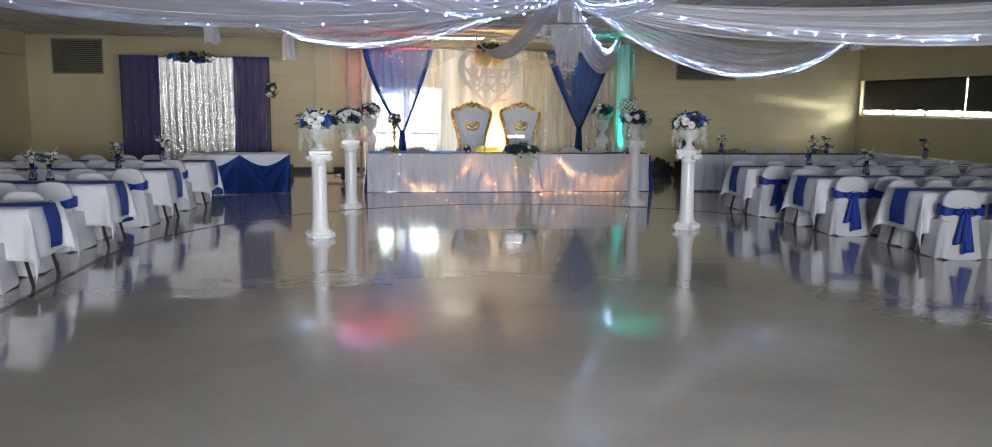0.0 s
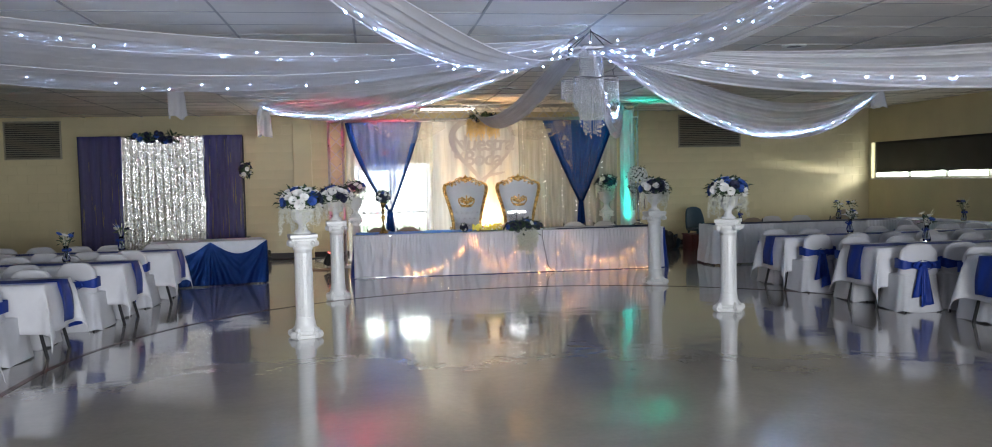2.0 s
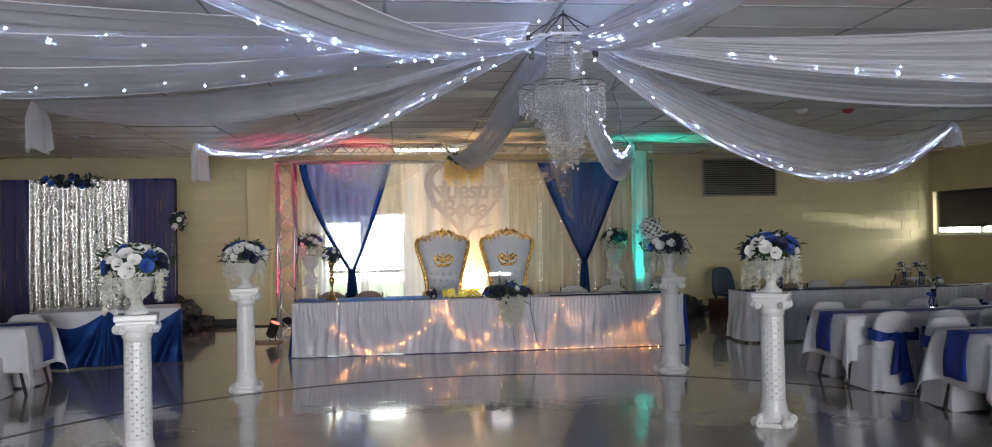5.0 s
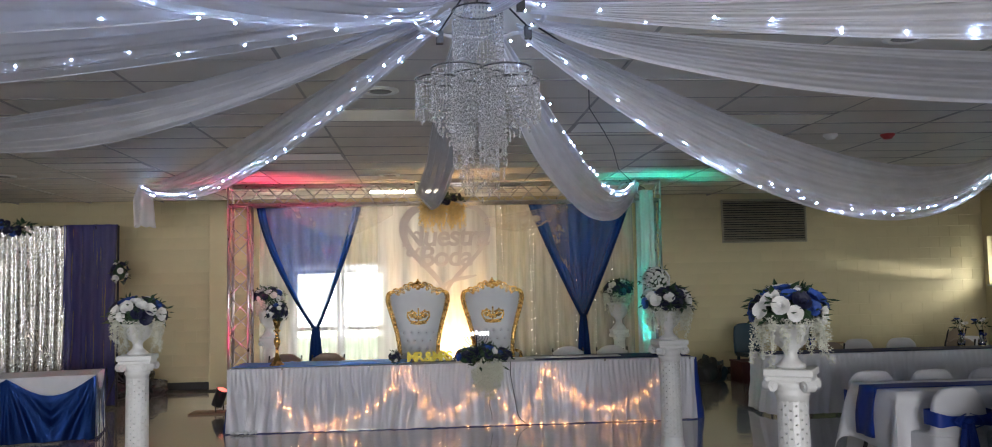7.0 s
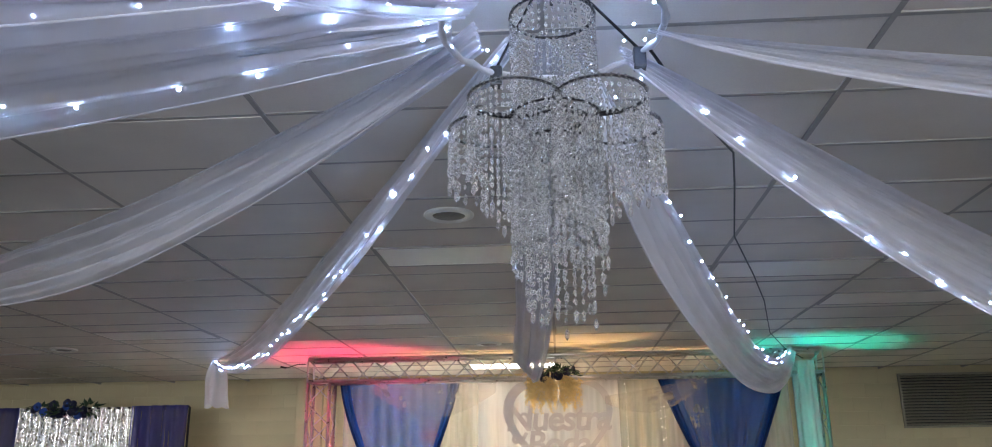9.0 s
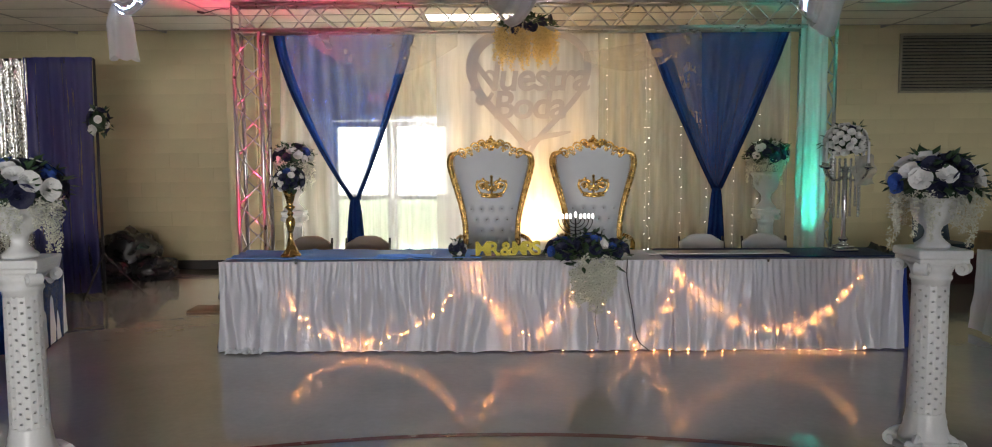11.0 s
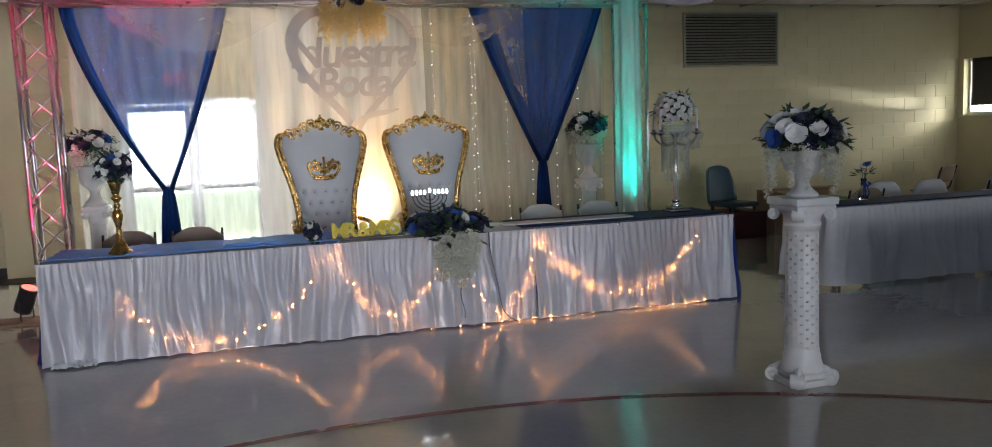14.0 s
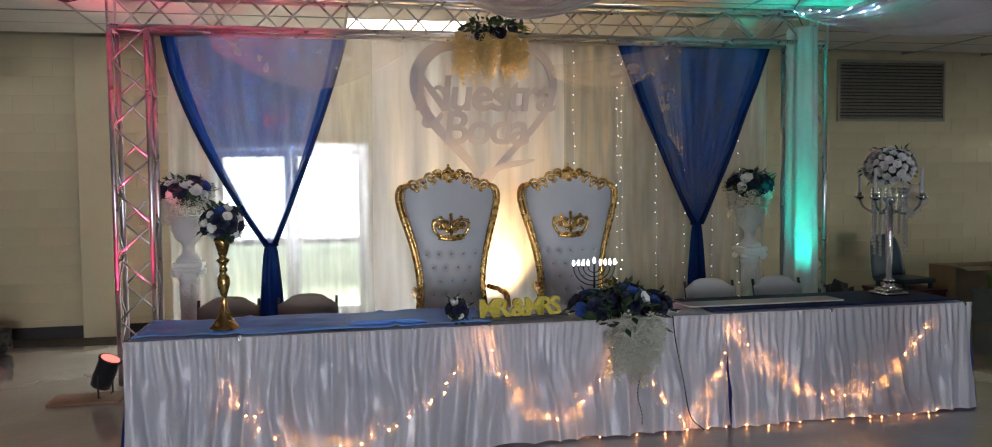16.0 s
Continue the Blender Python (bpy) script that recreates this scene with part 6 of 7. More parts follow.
# ---- vases ----
def make_vase(x, y, z, seed, mix):
    t = thing("bud_vase", "small clear vase with a few blue and white flowers", "vase", (x, y, z), seed * 37 % 360, "table vases")
    bm = bmesh.new()
    lathe(bm, [(0.04, 0), (0.045, 0.01), (0.05, 0.05), (0.028, 0.11), (0.022, 0.16), (0.03, 0.21), (0.027, 0.21), (0.018, 0.16), (0.024, 0.11), (0.044, 0.05), (0.036, 0.012)], 16)
    part("glass", bm, M_VASE, t, "clear glass", True)
    bm = bmesh.new()
    tube(bm, [(0.027 * math.cos(w), 0.027 * math.sin(w), 0.155) for w in np.linspace(0, 2 * math.pi, 15)], 0.008, 6, False)
    for q in (-1, 1):
        sheet(bm, lambda u, v, q=q: (q * (0.008 + 0.05 * math.sin(u * math.pi)), -0.034 - 0.008 * math.sin(v * 3), 0.155 + 0.035 * (u - 0.5) + 0.02 * (v - 0.5)), 8, 3)
        sheet(bm, lambda u, v, q=q: (q * (0.006 + 0.025 * u) + 0.018 * (v - 0.5), -0.034 - 0.012 * u, 0.15 - 0.10 * u), 6, 3)
    part("ribbon", bm, M_BLUE, t, "blue satin ribbon bow", True)
    rr = random.Random(seed)
    for k in range(4):
        a, l = rr.uniform(0, 6.28), rr.uniform(0.05, 0.1)
        p = (l * math.cos(a), l * math.sin(a), rr.uniform(0.28, 0.36))
        bm = bmesh.new()
        tube(bm, [(0, 0, 0.03), (p[0] * 0.4, p[1] * 0.4, 0.2), p], 0.003, 4)
        stem = part("stem", bm, M_LEAF, t)
        c = rr.random()
        me = ROSE_W[0] if c < mix else ROSE_B[0] if c < 0.75 else ROSE_N[0]
        shared("rose", me, t, Matrix.Translation(p) @ pose(0, 0, 0, rr.uniform(-30, 30), rr.uniform(-30, 30), 0) @ Matrix.Diagonal((0.8, 0.8, 0.8, 1)))
    bm = leaves_bm(20, 0.07, seed, 0.0, 0.07, 1.0)
    bmesh.ops.transform(bm, matrix=Matrix.Translation((0, 0, 0.24)), verts=bm.verts)
    part("leaves", bm, M_LEAF, t)
    bm = bmesh.new()
    for k in range(9):
        a = rr.uniform(0, 6.28)
        tube(bm, [(0, 0, 0.2), (0.05 * math.cos(a), 0.05 * math.sin(a), 0.34), (0.11 * math.cos(a), 0.11 * math.sin(a), rr.uniform(0.36, 0.44))], [0.001, 0.0025, 0.001], 4)
    part("grass_plume", bm, M_BLOSSOM, t, "pale feathery plumes")


for k, (x, y, z) in enumerate([(-4.9, 11.08, 0.77), (-5.15, 11.2, 0.77), (-4.75, 13.18, 0.77), (-4.6, 15.02, 0.77), (6.1, 11.8, 0.77), (6.2, 13.73, 0.77), (6.9, 9.93, 0.77), (6.05, 17.3, 0.77), (8.1, 17.3, 0.77), (8.35, 17.25, 0.77), (9.5, 15.6, 0.77), (9.6, 13.2, 0.77)]):
    make_vase(x, y, z, k + 3, 0.4)


# ---- clutter ----
def make_bags():
    for k, (x, y, r, h) in enumerate(((-4.35, 21.1, 0.42, 0.52), (-3.8, 21.15, 0.36, 0.62), (-3.45, 20.95, 0.3, 0.3), (-4.0, 20.85, 0.35, 0.28))):
        bm = bmesh.new()
        bmesh.ops.create_icosphere(bm, subdivisions=4, radius=1.0)
        for v in bm.verts:
            d = v.co.normalized()
            n = 1 + 0.22 * wob(d.x * 2, d.y * 2, d.z * 2 + k * 5) + 0.10 * abs(wob(d.x * 7, d.y * 7, d.z * 7 + k)) + 0.04 * wob(d.x * 18, d.y * 18, d.z * 18)
            v.co = Vector((d.x * r * n, d.y * r * 0.85 * n, max(0, (d.z * 0.62 + 0.45)) * h * n * 0.95))
        ob = finish("bin_bag", bm, M_BAG)
        ob.location = (x, y, 0)
        tagged(ob, "crumpled shiny black bin bag slumped by the wall", "bag", "bin bags by the wall")


make_bags()


def crate(name, lo, hi, material, label, category, lid=None):
    t = thing(name, label, category, ((lo[0] + hi[0]) / 2, (lo[1] + hi[1]) / 2, lo[2]))
    a, b, h = (hi[0] - lo[0]) / 2, (hi[1] - lo[1]) / 2, hi[2] - lo[2]
    bm = bmesh.new()
    for s in ((-a, -b, a, -b + 0.012), (-a, b - 0.012, a, b), (-a, -b + 0.012, -a + 0.012, b - 0.012), (a - 0.012, -b + 0.012, a, b - 0.012)):
        box(bm, (s[0], s[1], 0), (s[2], s[3], h), 0.003)
    box(bm, (-a + 0.012, -b + 0.012, 0), (a - 0.012, b - 0.012, 0.012))
    part("body", bm, material, t)
    if lid:
        bm = bmesh.new()
        box(bm, (-a - 0.015, -b - 0.015, h), (a + 0.015, b + 0.015, h + 0.035), 0.012)
        part("lid", bm, lid, t)
    return t


crate("storage_crate", (7.15, 19.6, 0), (7.85, 20.1, 0.34), M_CRATE, "clear grey storage crate on the floor", "crate", M_CRATE)
crate("storage_crate", (7.3, 19.62, 0.377), (7.75, 20.05, 0.5), M_LIME, "lime green storage box on a crate", "crate", M_LIME)
box_open = crate("cardboard_box", (7.05, 20.25, 0), (7.9, 20.7, 0.6), M_CARD, "open brown cardboard box with bent flaps", "box")
for s, (x0, x1) in ((-0.12, (-0.42, -0.02)), (0.1, (0.03, 0.42))):
    bm = bmesh.new()
    sheet(bm, lambda u, v, x0=x0, x1=x1, s=s: (x0 + (x1 - x0) * u, -0.225 - 0.18 * v, 0.6 + (0.05 + s * 0.3) * math.sin(v * 2) - 0.04 * v), 4, 4)
    thick(part("flap", bm, M_CARD, box_open), 0.006)


def make_stack():
    t = thing("plastic_chair", "teal plastic chair standing on a maroon crate", "chair", (6.55, 20.5, 0.36), 10)
    bm = bmesh.new()
    sheet(bm, lambda u, v: ((u - 0.5) * (0.5 - 0.12 * v * v), 0.2 + 0.1 * v + 0.04 * (1 - (2 * u - 1) ** 2), 0.1 + 0.5 * v - 0.06 * (abs(2 * u - 1) ** 3) * max(0, v - 0.6) * 2.5), 12, 12)
    thick(part("backrest", bm, M_TEAL, t, "", True), 0.03)
    bm = bmesh.new()
    box(bm, (-0.25, -0.25, 0.06), (0.25, 0.22, 0.12), 0.03)
    part("seat", bm, M_TEAL, t, "", True)
    for s in (-1, 1):
        for y in (-0.2, 0.18):
            bm = bmesh.new()
            box(bm, (s * 0.2 - 0.02, y - 0.02, 0), (s * 0.2 + 0.02, y + 0.02, 0.07), 0.005)
            part("leg", bm, M_TEAL, t)
    crate("storage_crate", (6.22, 20.2, 0), (6.88, 20.78, 0.325), M_MAROON, "maroon plastic crate under a teal chair", "crate", M_MAROON)
    for k, (x, y, r) in enumerate(((5.75, 20.6, 0.2), (5.95, 20.75, 0.17), (5.6, 20.8, 0.16))):
        bm = bmesh.new()
        bmesh.ops.create_icosphere(bm, subdivisions=3, radius=1.0)
        for v in bm.verts:
            d = v.co.normalized()
            n = 1 + 0.35 * wob(d.x * 2.2, d.y * 2.2, d.z * 2.2 + k * 9) + 0.15 * wob(d.x * 7, d.y * 7, d.z * 7)
            v.co = Vector((d.x * r * n * 1.2, d.y * r * n, max(0, (d.z * 0.6 + 0.45)) * r * 1.9 * n))
        ob = finish("sack", bm, (M_BLACK, M_TEAL, M_BLACK)[k])
        ob.location = (x, y, 0)
        tagged(ob, "dark soft sack slumped on the floor by the wall", "sack", "sacks by the wall")


make_stack()
make_folding_chair(8.55, 18.3, 180, M_BEIGE, "brown folding chair behind the serving table", "chairs by the serving table")
make_folding_chair(9.9, 20.6, 200, M_BEIGE, "brown folding chair by the window wall", "chairs by the serving table")
make_folding_chair(6.6, 18.2, 180, M_BEIGE, "brown folding chair behind the serving table", "chairs by the serving table")
for x in (7.3, 7.95, 9.0):
    copy_thing(chair_first, pose(x, 18.25, 0, 0, 0, 180))
for y in (12.2, 13.4, 14.6, 15.8):
    copy_thing(chair_first, pose(8.75, y, 0, 0, 0, -90))


# ---- wall and ceiling fittings ----
def make_vent(x0, x1, z0, z1):
    t = thing("wall_vent", "wide grey louvred vent high on the block wall", "vent", ((x0 + x1) / 2, BACK, (z0 + z1) / 2), group="wall vents")
    a, h = (x1 - x0) / 2, (z1 - z0) / 2
    bm = bmesh.new()
    for lo, hi in (((-a, -h), (a, -h + 0.03)), ((-a, h - 0.03), (a, h)), ((-a, -h + 0.03), (-a + 0.03, h - 0.03)), ((a - 0.03, -h + 0.03), (a, h - 0.03))):
        box(bm, (lo[0], -0.05, lo[1]), (hi[0], -0.002, hi[1]), 0.004)
    part("frame", bm, M_VENT, t)
    bm = bmesh.new()
    box(bm, (-a + 0.03, -0.010, -h + 0.03), (a - 0.03, -0.003, h - 0.03))
    part("backing", bm, M_BLACK, t)
    n = 17
    me = None
    for k in range(n):
        z = -h + 0.05 + (2 * h - 0.1) * k / (n - 1)
        if me is None:
            bm = bmesh.new()
            box(bm, (-a + 0.032, -0.022, -0.002), (a - 0.032, 0.022, 0.002))
            bmesh.ops.transform(bm, matrix=pose(0, 0, 0, 40), verts=bm.verts)
            slat = part("slat", bm, M_VENT, t)
            me = slat.data
            slat.matrix_local = pose(0, -0.03, z)
        else:
            shared("slat", me, t, pose(0, -0.03, z))


make_vent(6.52, 8.12, 2.38, 3.18)
make_vent(-8.82, -7.64, 2.36, 3.2)


def make_speaker(x, y):
    t = thing("ceiling_speaker", "round white flush ceiling speaker with a grey grille", "speaker", (x, y, CEIL), group="ceiling speakers")
    bm = bmesh.new()
    lathe(bm, [(0.15, 0.001), (0.15, -0.008), (0.14, -0.014), (0.105, -0.016), (0.10, -0.006), (0.095, -0.004)], 32)
    part("rim", bm, M_PLASTER, t, "", True)
    bm = bmesh.new()
    lathe(bm, [(0.098, -0.008), (0.08, -0.014), (0.02, -0.018)], 24)
    part("grille", bm, M_GREYD, t, "grey perforated grille", True)


M_GREYD = surface("grey grille", (0.18, 0.18, 0.18), 0.5, 0.3, 30, 0.3, 220, 0.3)
for x, y in ((0.79, 13.28), (0.62, 18.4), (-4.4, 18.1), (4.3, 11.8), (-4.4, 13.2), (1.42, 16.3)):
    make_speaker(x, y)


def make_detector(x, y, body, label):
    t = thing("smoke_detector", label, "detector", (x, y, CEIL), group="ceiling detectors")
    bm = bmesh.new()
    lathe(bm, [(0.075, 0.001), (0.078, -0.015), (0.06, -0.03), (0.045, -0.05), (0.03, -0.055)], 20)
    part("body", bm, body, t, "", True)


make_detector(6.2, 15.45, surface("red plastic", (0.35, 0.03, 0.03), 0.4), "small red alarm unit on the ceiling")
make_detector(5.55, 15.45, M_PLASTER, "small white smoke detector on the ceiling")


def make_panel_light():
    x0, y0 = 0.17, 20.3
    t = thing("ceiling_light", "lit fluorescent panel set in the ceiling", "ceiling light", (x0 + 0.61, y0 + 0.305, CEIL))
    bm = bmesh.new()
    box(bm, (-0.59, -0.285, 0.012), (0.59, 0.285, 0.02))
    part("diffuser", bm, M_TUBE, t, "glowing white diffuser")
    bm = bmesh.new()
    for lo, hi in (((-0.6, -0.295), (0.6, -0.285)), ((-0.6, 0.285), (0.6, 0.295)), ((-0.6, -0.285), (-0.59, 0.285)), ((0.59, -0.285), (0.6, 0.285))):
        box(bm, (*lo, 0.004), (*hi, 0.05))
    part("frame", bm, M_TBAR, t)
    for x0, y0 in ((0.17, 13.98), (-3.49, 17.0), (-1.05, 16.42), (1.39, 17.25), (3.83, 15.92), (3.83, 14.28), (2.61, 14.66)):
        t = thing("ceiling_panel", "unlit pale light panel set in the ceiling", "ceiling light", (x0 + 0.61, y0 + 0.27, CEIL), group="unlit ceiling panels")
        bm = bmesh.new()
        box(bm, (-0.585, -0.245, -0.006), (0.585, 0.245, 0.004), 0.003)
        part("diffuser", bm, M_DIFFUSER, t, "pale ribbed diffuser")
        bm = bmesh.new()
        for lo, hi in (((-0.6, -0.26), (0.6, -0.247)), ((-0.6, 0.247), (0.6, 0.26)), ((-0.6, -0.247), (-0.587, 0.247)), ((0.587, -0.247), (0.6, 0.247))):
            box(bm, (*lo, -0.009), (*hi, 0.004))
        part("frame", bm, M_TBAR, t)


M_DIFFUSER = surface("pale light diffuser", (0.80, 0.78, 0.73), 0.4, 0, 3, 0.06, 120, 0.08)
make_panel_light()


def make_exit():
    t = thing("exit_sign", "red lit exit sign over the glazed door", "sign", (-0.57, BACK - 0.04, 2.36))
    bm = bmesh.new()
    box(bm, (-0.17, -0.03, -0.1), (0.17, 0.03, 0.1), 0.008)
    part("housing", bm, M_GREY, t)
    cu = bpy.data.curves.new("exit", "FONT")
    cu.body, cu.size, cu.extrude, cu.align_x, cu.align_y = "EXIT", 0.15, 0.002, "CENTER", "CENTER"
    ob = new("lettering", cu)
    ob.data.materials.append(M_EXIT)
    ob.parent = t
    ob.matrix_local = pose(0, -0.033, 0, 90)
    tagged(ob, "glowing red letters")


make_exit()

bm = bmesh.new()
pts = [(HUB.x + 0.3, HUB.y + 0.2, 3.06), (2.04, 11.87, 3.235), (2.29, 12.36, 3.24), (2.38, 12.8, 3.23), (2.59, 13.89, 3.24), (2.95, 15.0, 3.23), (3.28, 16.1, 3.24), (3.75, 17.91, 3.24), (4.15, 18.9, 3.2), (4.45, 19.25, 3.12)]
tube(bm, pts, 0.006, 5)
tagged(finish("power_cable", bm, M_BLACK), "thin black power cable slung under the ceiling", "cable")
bm = bmesh.new()
tube(bm, catmull([(2.13, 17.0, 0.76), (2.12, 16.93, 0.6), (2.16, 16.9, 0.35), (2.2, 16.88, 0.12), (2.3, 16.88, 0.02)], 6), 0.004, 5)
tagged(finish("power_cable", bm, M_BLACK), "thin dark cable hanging down the satin skirt", "cable")


# ---- ceiling drapes, hoop and chandelier ----
def drape(tip, sag, rise, peaks, wide, high, lights=(), tail=0.0, seed=0.0, gap=0.26, label=""):
    """A strip of voile slung from the hoop to a tie at the ceiling; sag and rise: how far the lower and the upper edge hang; lights: where across the cloth the strings lie, 0 the upper edge, 1 the lower."""
    tip = Vector(tip)
    d = Vector((tip.x - HUB.x, tip.y - HUB.y, 0)).normalized()
    a = HUB + d * 0.3
    a.z = high
    side = Vector((d.y, -d.x, 0))

    def f(u, v):
        body = max(0.0, math.sin(math.pi * min(1, max(0, u)))) ** 0.62
        pk = peaks[1] + (peaks[0] - peaks[1]) * v
        power = pk / (1 - pk)
        s = rise + (sag - rise) * v
        drop = s * u ** power * (1 - u) / (pk ** power * (1 - pk)) + 0.04 * (2 * v - 1)
        q = 2.2 * wob(u * 2.2, v * 1.5, seed)
        soft = 0.35 + 0.65 * body
        fold = 0.026 * math.sin(v * 21 + q) * soft + 0.012 * math.sin(v * 57 + 1.7 * q + seed) + 0.018 * wob(u * 5, v * 6, seed) * body
        keep = min(1.0, 6 * min(v, 1 - v))
        return a.lerp(tip, u) + side * ((v - 0.5) * wide * (0.25 + 0.75 * body) + fold + 0.10 * (v * (1 - v)) * body) + Vector((0, 0, -drop - 0.4 * fold * keep))
    t = thing("ceiling_drape", label or "white voile swag with tiny cool lights under the ceiling", "ceiling drape", tuple(a), group="swags from the hoop")
    inv = Matrix.Translation(-a)
    bm = bmesh.new()
    sheet(bm, f, 72, 44)
    bmesh.ops.transform(bm, matrix=inv, verts=bm.verts)
    part("cloth", bm, M_SHEER, t, "", True)
    bm = bmesh.new()
    for v in (0.0, 1.0):
        tube(bm, [f(u / 60, v) - a for u in range(61)], 0.005, 5)
    part("hem", bm, M_SHEER, t, "rolled hem", True)
    if tail:
        bm = bmesh.new()

        def end(v, u):
            r = 0.045 + 0.075 * math.sin(min(1.0, 2.2 * v) * math.pi / 2) + 0.02 * v
            w = 2 * math.pi * u
            k = 1 + 0.16 * math.sin(5 * w + 2 * v + seed)
            return tip + side * (r * k * math.cos(w) + 0.05 * v) + d * (0.55 * r * k * math.sin(w)) + Vector((0, 0, 0.03 - tail * v - 0.03 * v * math.sin(3 * w)))
        sheet(bm, end, 14, 30)
        bmesh.ops.transform(bm, matrix=inv, verts=bm.verts)
        part("tail", bm, M_SHEER, t, "loose end of the swag", True)
        bm = bmesh.new()
        tube(bm, [tip - a + side * (0.05 * math.cos(w)) + d * (0.03 * math.sin(w)) for w in np.linspace(0, 2 * math.pi, 13)], 0.012, 6, False)
        part("tie", bm, M_WHITE, t, "white cord tie", True)
    rr = random.Random(int(seed * 10) + 1)
    length = (tip - a).length
    for lv in lights:
        n = int(length / gap)
        pts = []
        for i in range(n + 1):
            u = (i + 0.35 + rr.uniform(-0.12, 0.12)) / (n + 1)
            p = f(u, min(0.985, max(0.02, lv + rr.uniform(-0.03, 0.02)))) - a
            pts.append((p + Vector((rr.uniform(-0.008, 0.008), rr.uniform(-0.008, 0.008), rr.choice((-0.018, 0.026, 0.034)))))[:])
        bm = bmesh.new()
        tube(bm, [f(u / 50, lv) - a + Vector((0, 0, 0.012)) for u in range(51)], 0.0012, 3)
        part("cable", bm, M_GREY, t)
        mesh_part("bulbs", blobs(pts, 0.006), M_LED, t, "tiny lit cool white bulbs", "stuff")
    return t


PLAIN = "plain white voile swag slung from the hoop"
drape((1.0, 18.4, 3.12), 0.55, 0.45, (0.60, 0.58), 0.21, 3.14, seed=1.0, label="plain white voile swag that ends over the stage")
drape((4.31, 19.2, 3.24), 0.83, 0.42, (0.36, 0.62), 0.14, 3.07, (0.1,), seed=2.0, gap=0.3)
drape((8.59, 16.8, 3.235), 0.89, 0.41, (0.487, 0.552), 0.16, 3.02, (0.92,), 0.36, 3.0, 0.23)
drape((8.54, 11.32, 3.24), 0.49, 0.15, (0.44, 0.52), 0.52, 3.01, seed=3.5, label=PLAIN)
drape((8.85, 6.26, 3.215), 0.695, 0.324, (0.506, 0.483), 0.32, 3.03, (0.86,), 0.3, 4.0)
drape((2.1, 5.48, 3.18), 0.41, 0.15, (0.473, 0.492), 0.1, 3.0, (0.66,), seed=5.0, gap=0.2)
drape((-1.49, 6.97, 3.2), 0.39, 0.42, (0.488, 0.477), 0.46, 3.0, (0.92,), 0.3, 6.0, 0.17)
drape((-5.95, 8.24, 3.205), 0.28, 0.27, (0.497, 0.48), 0.58, 3.09, (0.80,), 0.3, 7.0)
drape((-6.3, 9.12, 3.17), 0.36, 0.34, (0.50, 0.48), 0.72, 3.085, seed=7.5, label=PLAIN)
drape((-6.56, 9.96, 3.13), 0.434, 0.45, (0.53, 0.47), 0.8, 3.08, (0.8,), 0.3, 8.0)
drape((-3.66, 14.53, 3.18), 0.34, 0.187, (0.53, 0.39), 0.16, 3.11, (), 0.53, 9.0, label="plain white voile swag tied to the ceiling")
drape((-3.02, 19.3, 3.24), 0.45, 0.12, (0.515, 0.65), -0.11, 3.12, (0.90,), 0.6, 10.0, 0.24)


def make_hoop():
    t = thing("drape_hoop", "white wrapped hoop hung on black wires under the ceiling", "hoop", tuple(HUB))
    bm = bmesh.new()
    n = 48
    tube(bm, [(0.33 * math.cos(2 * math.pi * k / n), 0.33 * math.sin(2 * math.pi * k / n), 0.006 * math.sin(k * 2.1)) for k in range(n + 1)], [0.011 + 0.003 * math.sin(k * 2.7) for k in range(n + 1)], 8, False)
    part("ring", bm, M_WHITE, t, "", True)
    for k in range(4):
        a = 0.6 + k * math.pi / 2
        bm = bmesh.new()
        tube(bm, [(0.33 * math.cos(a), 0.33 * math.sin(a), 0.02), (0.0, 0.0, CEIL - HUB.z - 0.02)], 0.005, 5)
        part("wire", bm, M_BLACK, t)
        bm = bmesh.new()
        box(bm, (0.33 * math.cos(a) - 0.02, 0.33 * math.sin(a) - 0.02, -0.05), (0.33 * math.cos(a) + 0.02, 0.33 * math.sin(a) + 0.02, 0.02), 0.005)
        part("clip", bm, M_BLACK, t)
    rr = random.Random(9)
    pts = [((0.33 + rr.uniform(-0.05, 0.04)) * math.cos(a), (0.33 + rr.uniform(-0.05, 0.04)) * math.sin(a), rr.uniform(-0.02, 0.12)) for a in [rr.uniform(0, 6.28) for _ in range(13)]]
    mesh_part("bulbs", blobs(pts, 0.0047), M_LED, t, "tiny lit cool white bulbs", "stuff")


make_hoop()


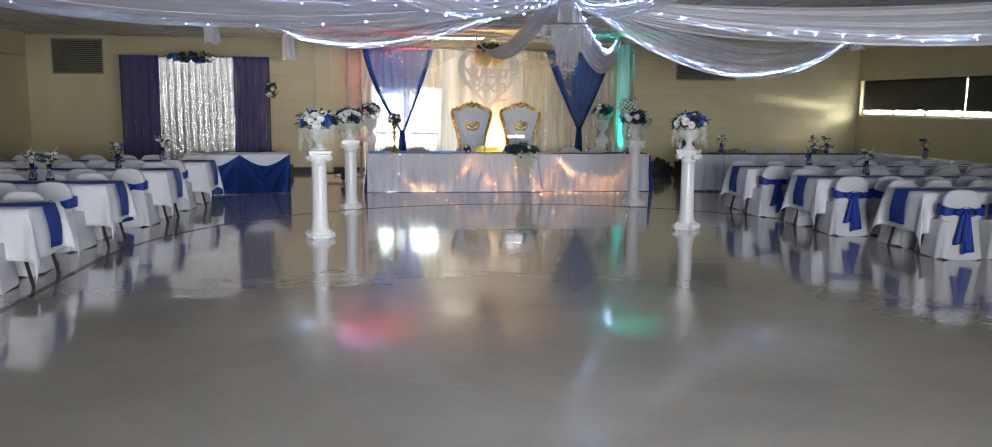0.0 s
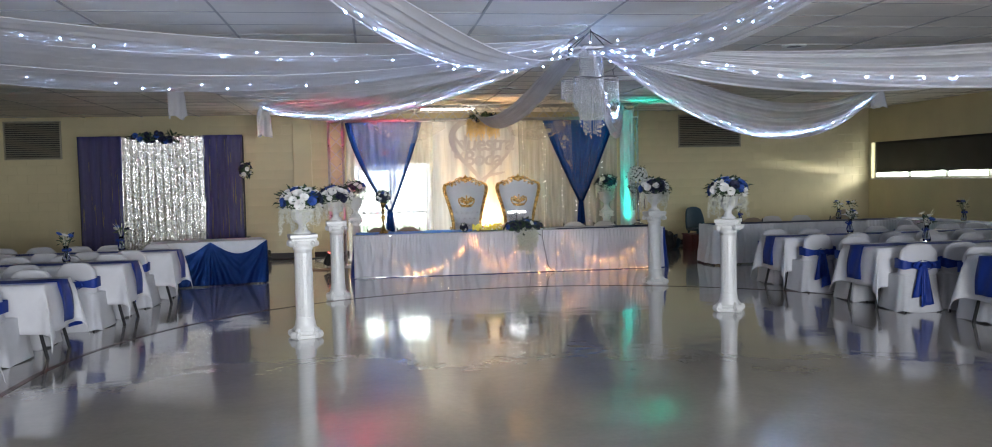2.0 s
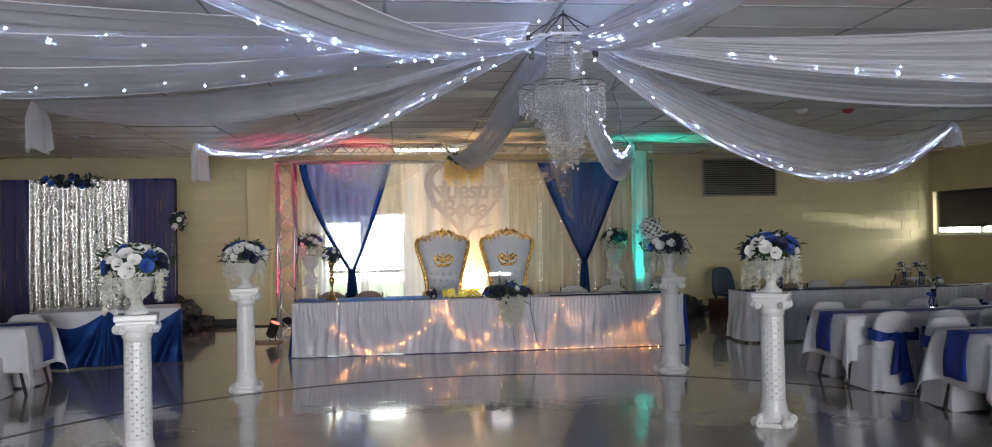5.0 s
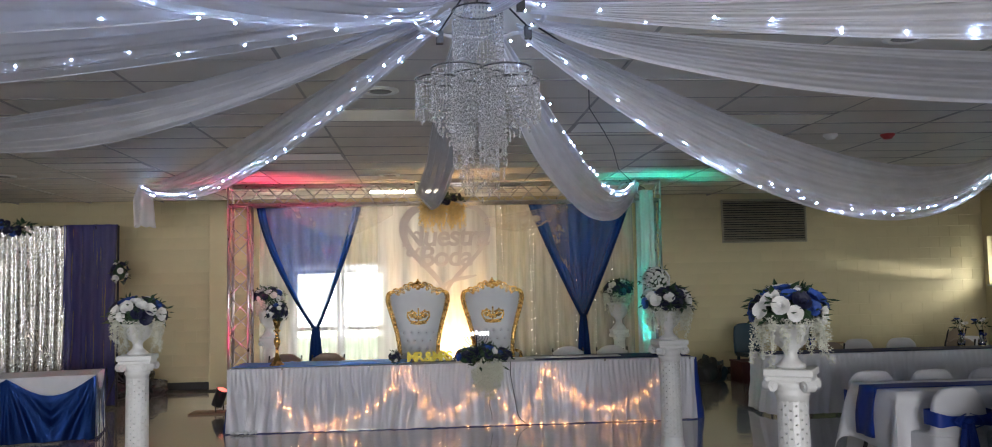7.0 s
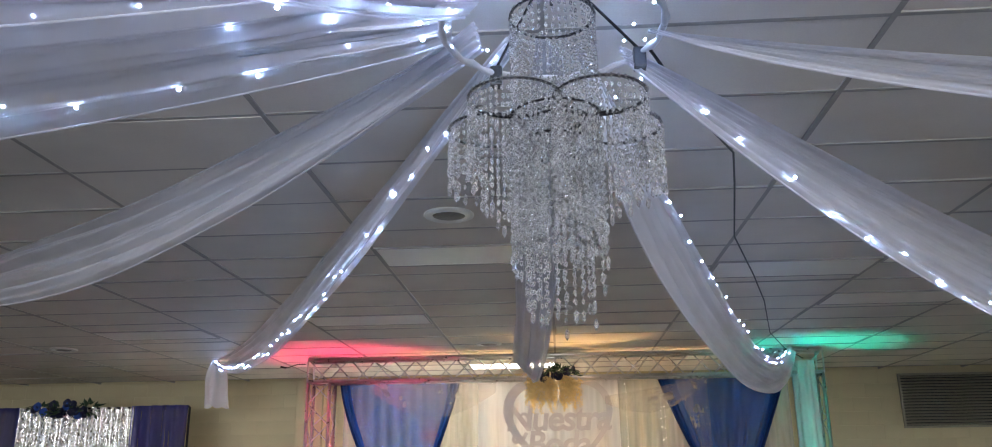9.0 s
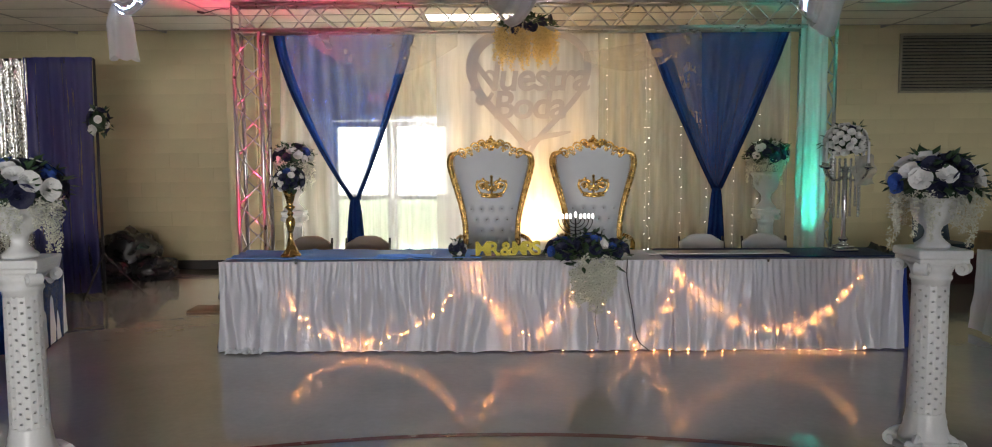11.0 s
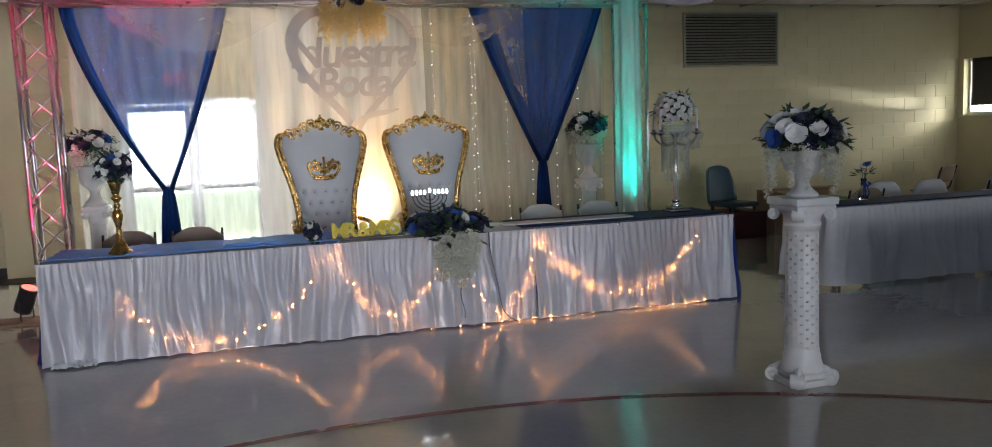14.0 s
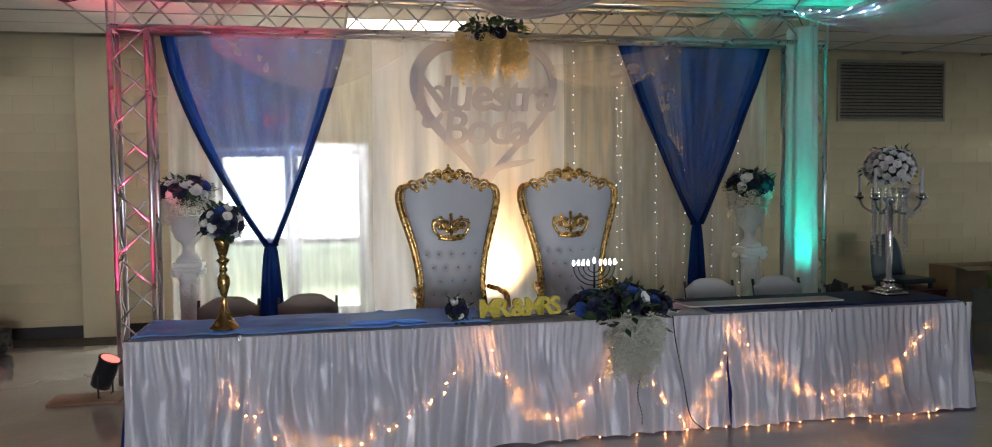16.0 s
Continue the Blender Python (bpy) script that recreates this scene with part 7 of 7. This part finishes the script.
def make_chandelier():
    c = thing("bead_chandelier", "tiered chandelier of clear crystal bead strands on dark rings", "chandelier", (HUB.x, HUB.y, 0))
    rr = random.Random(4)
    beads, drops = [], []

    def ring(cx, cy, r, z, n, length, jag):
        bm = bmesh.new()
        tube(bm, [(cx + r * math.cos(2 * math.pi * k / 28), cy + r * math.sin(2 * math.pi * k / 28), z) for k in range(29)], 0.0045, 5, False)
        part("ring", bm, M_STEEL, c)
        for k in range(n):
            a = 2 * math.pi * (k + rr.uniform(-0.2, 0.2)) / n
            x, y = cx + r * math.cos(a), cy + r * math.sin(a)
            ln = length + rr.uniform(-jag, jag) - (0.95 * math.hypot(x, y) if cx else 0)
            z1 = z
            while z1 > z - ln:
                beads.append((x + rr.uniform(-0.002, 0.002), y + rr.uniform(-0.002, 0.002), z1))
                z1 -= rr.uniform(0.021, 0.026)
            drops.append((x, y, z1 - 0.016))
    ring(0, 0, 0.125, 3.06, 44, 0.33, 0.02)
    for k in range(5):
        a = 2 * math.pi * k / 5 + 0.35
        ring(0.195 * math.cos(a), 0.195 * math.sin(a), 0.125, 2.725, 46, 0.42, 0.06)
    ring(0, 0, 0.13, 2.735, 34, 0.40, 0.07)
    ring(0, 0, 0.09, 2.73, 22, 0.52, 0.05)
    mesh_part("bead_strand", blobs(beads, 0.0056, 1, 1.6), M_CRYSTAL, c, "clear faceted beads", "stuff")
    me = blobs(drops, 0.0075, 1, 2.4)
    mesh_part("pendant_drop", me, M_CRYSTAL, c, "clear pendant drops", "stuff")
    bm = bmesh.new()
    tube(bm, [(0, 0, 3.1), (0, 0, CEIL)], 0.006, 5)
    part("hanger", bm, M_BLACK, c)


make_chandelier()


# ---- painted blocks of the back wall ----
def make_blocks():
    """Running bond of 0.40 by 0.20 m blocks, 3 mm proud of the joints; those beside the stage are pieces, the rest one mesh."""
    L, H, gap = 0.406, 0.203, 0.0016
    meshes = {}

    def block(x0, x1, z0, z1):
        key = (round(x1 - x0, 3), round(z1 - z0, 3))
        if key not in meshes:
            a, b = (x1 - x0) / 2 - gap, (z1 - z0) / 2 - gap
            me = bpy.data.meshes.new("brick")
            k = 0.002
            vs = [(-a, 0.003, -b), (a, 0.003, -b), (a, 0.003, b), (-a, 0.003, b), (-a + k, 0, -b + k), (a - k, 0, -b + k), (a - k, 0, b - k), (-a + k, 0, b - k)]
            me.from_pydata(vs, [], [(4, 5, 6, 7), (0, 1, 5, 4), (1, 2, 6, 5), (2, 3, 7, 6), (3, 0, 4, 7)])
            me.materials.append(M_WALL)
            meshes[key] = me
        return meshes[key]
    rest_v, rest_f, count = [], [], 0
    for row in range(17):
        z0, z1 = row * H, min((row + 1) * H, HIGH)
        x = LEFT - (L / 2 if row % 2 else 0)
        while x < RIGHT:
            for a, b in ((max(x, LEFT), min(x + L, RIGHT)),):
                spans = [(a, b)]
                if z0 < DOOR[2]:
                    spans = [(s, e) for s, e in ((a, min(b, DOOR[0])), (max(a, DOOR[1]), b)) if e - s > 0.03]
                lo = DOOR[2] if z0 < DOOR[2] < z1 and DOOR[0] < (a + b) / 2 < DOOR[1] else z0
                for s, e in spans:
                    if e - s < 0.03:
                        continue
                    me = block(s, e, lo, z1)
                    at = ((s + e) / 2, BACK, (lo + z1) / 2)
                    if count < 300 and (-5.2 < at[0] < -1.3 or 4.7 < at[0] < 8.6) and z1 < CEIL + 0.1:
                        shared("brick", me, wall_back, pose(*at))
                        count += 1
                    else:
                        n = len(rest_v)
                        rest_v += [(v.co.x + at[0], v.co.y + at[1], v.co.z + at[2]) for v in me.vertices]
                        rest_f += [tuple(i + n for i in f.vertices) for f in me.polygons]
            x += L
    me = bpy.data.meshes.new("bricks")
    me.from_pydata(rest_v, [], rest_f)
    mesh_part("bricks", me, M_WALL, wall_back, "", "stuff")


make_blocks()
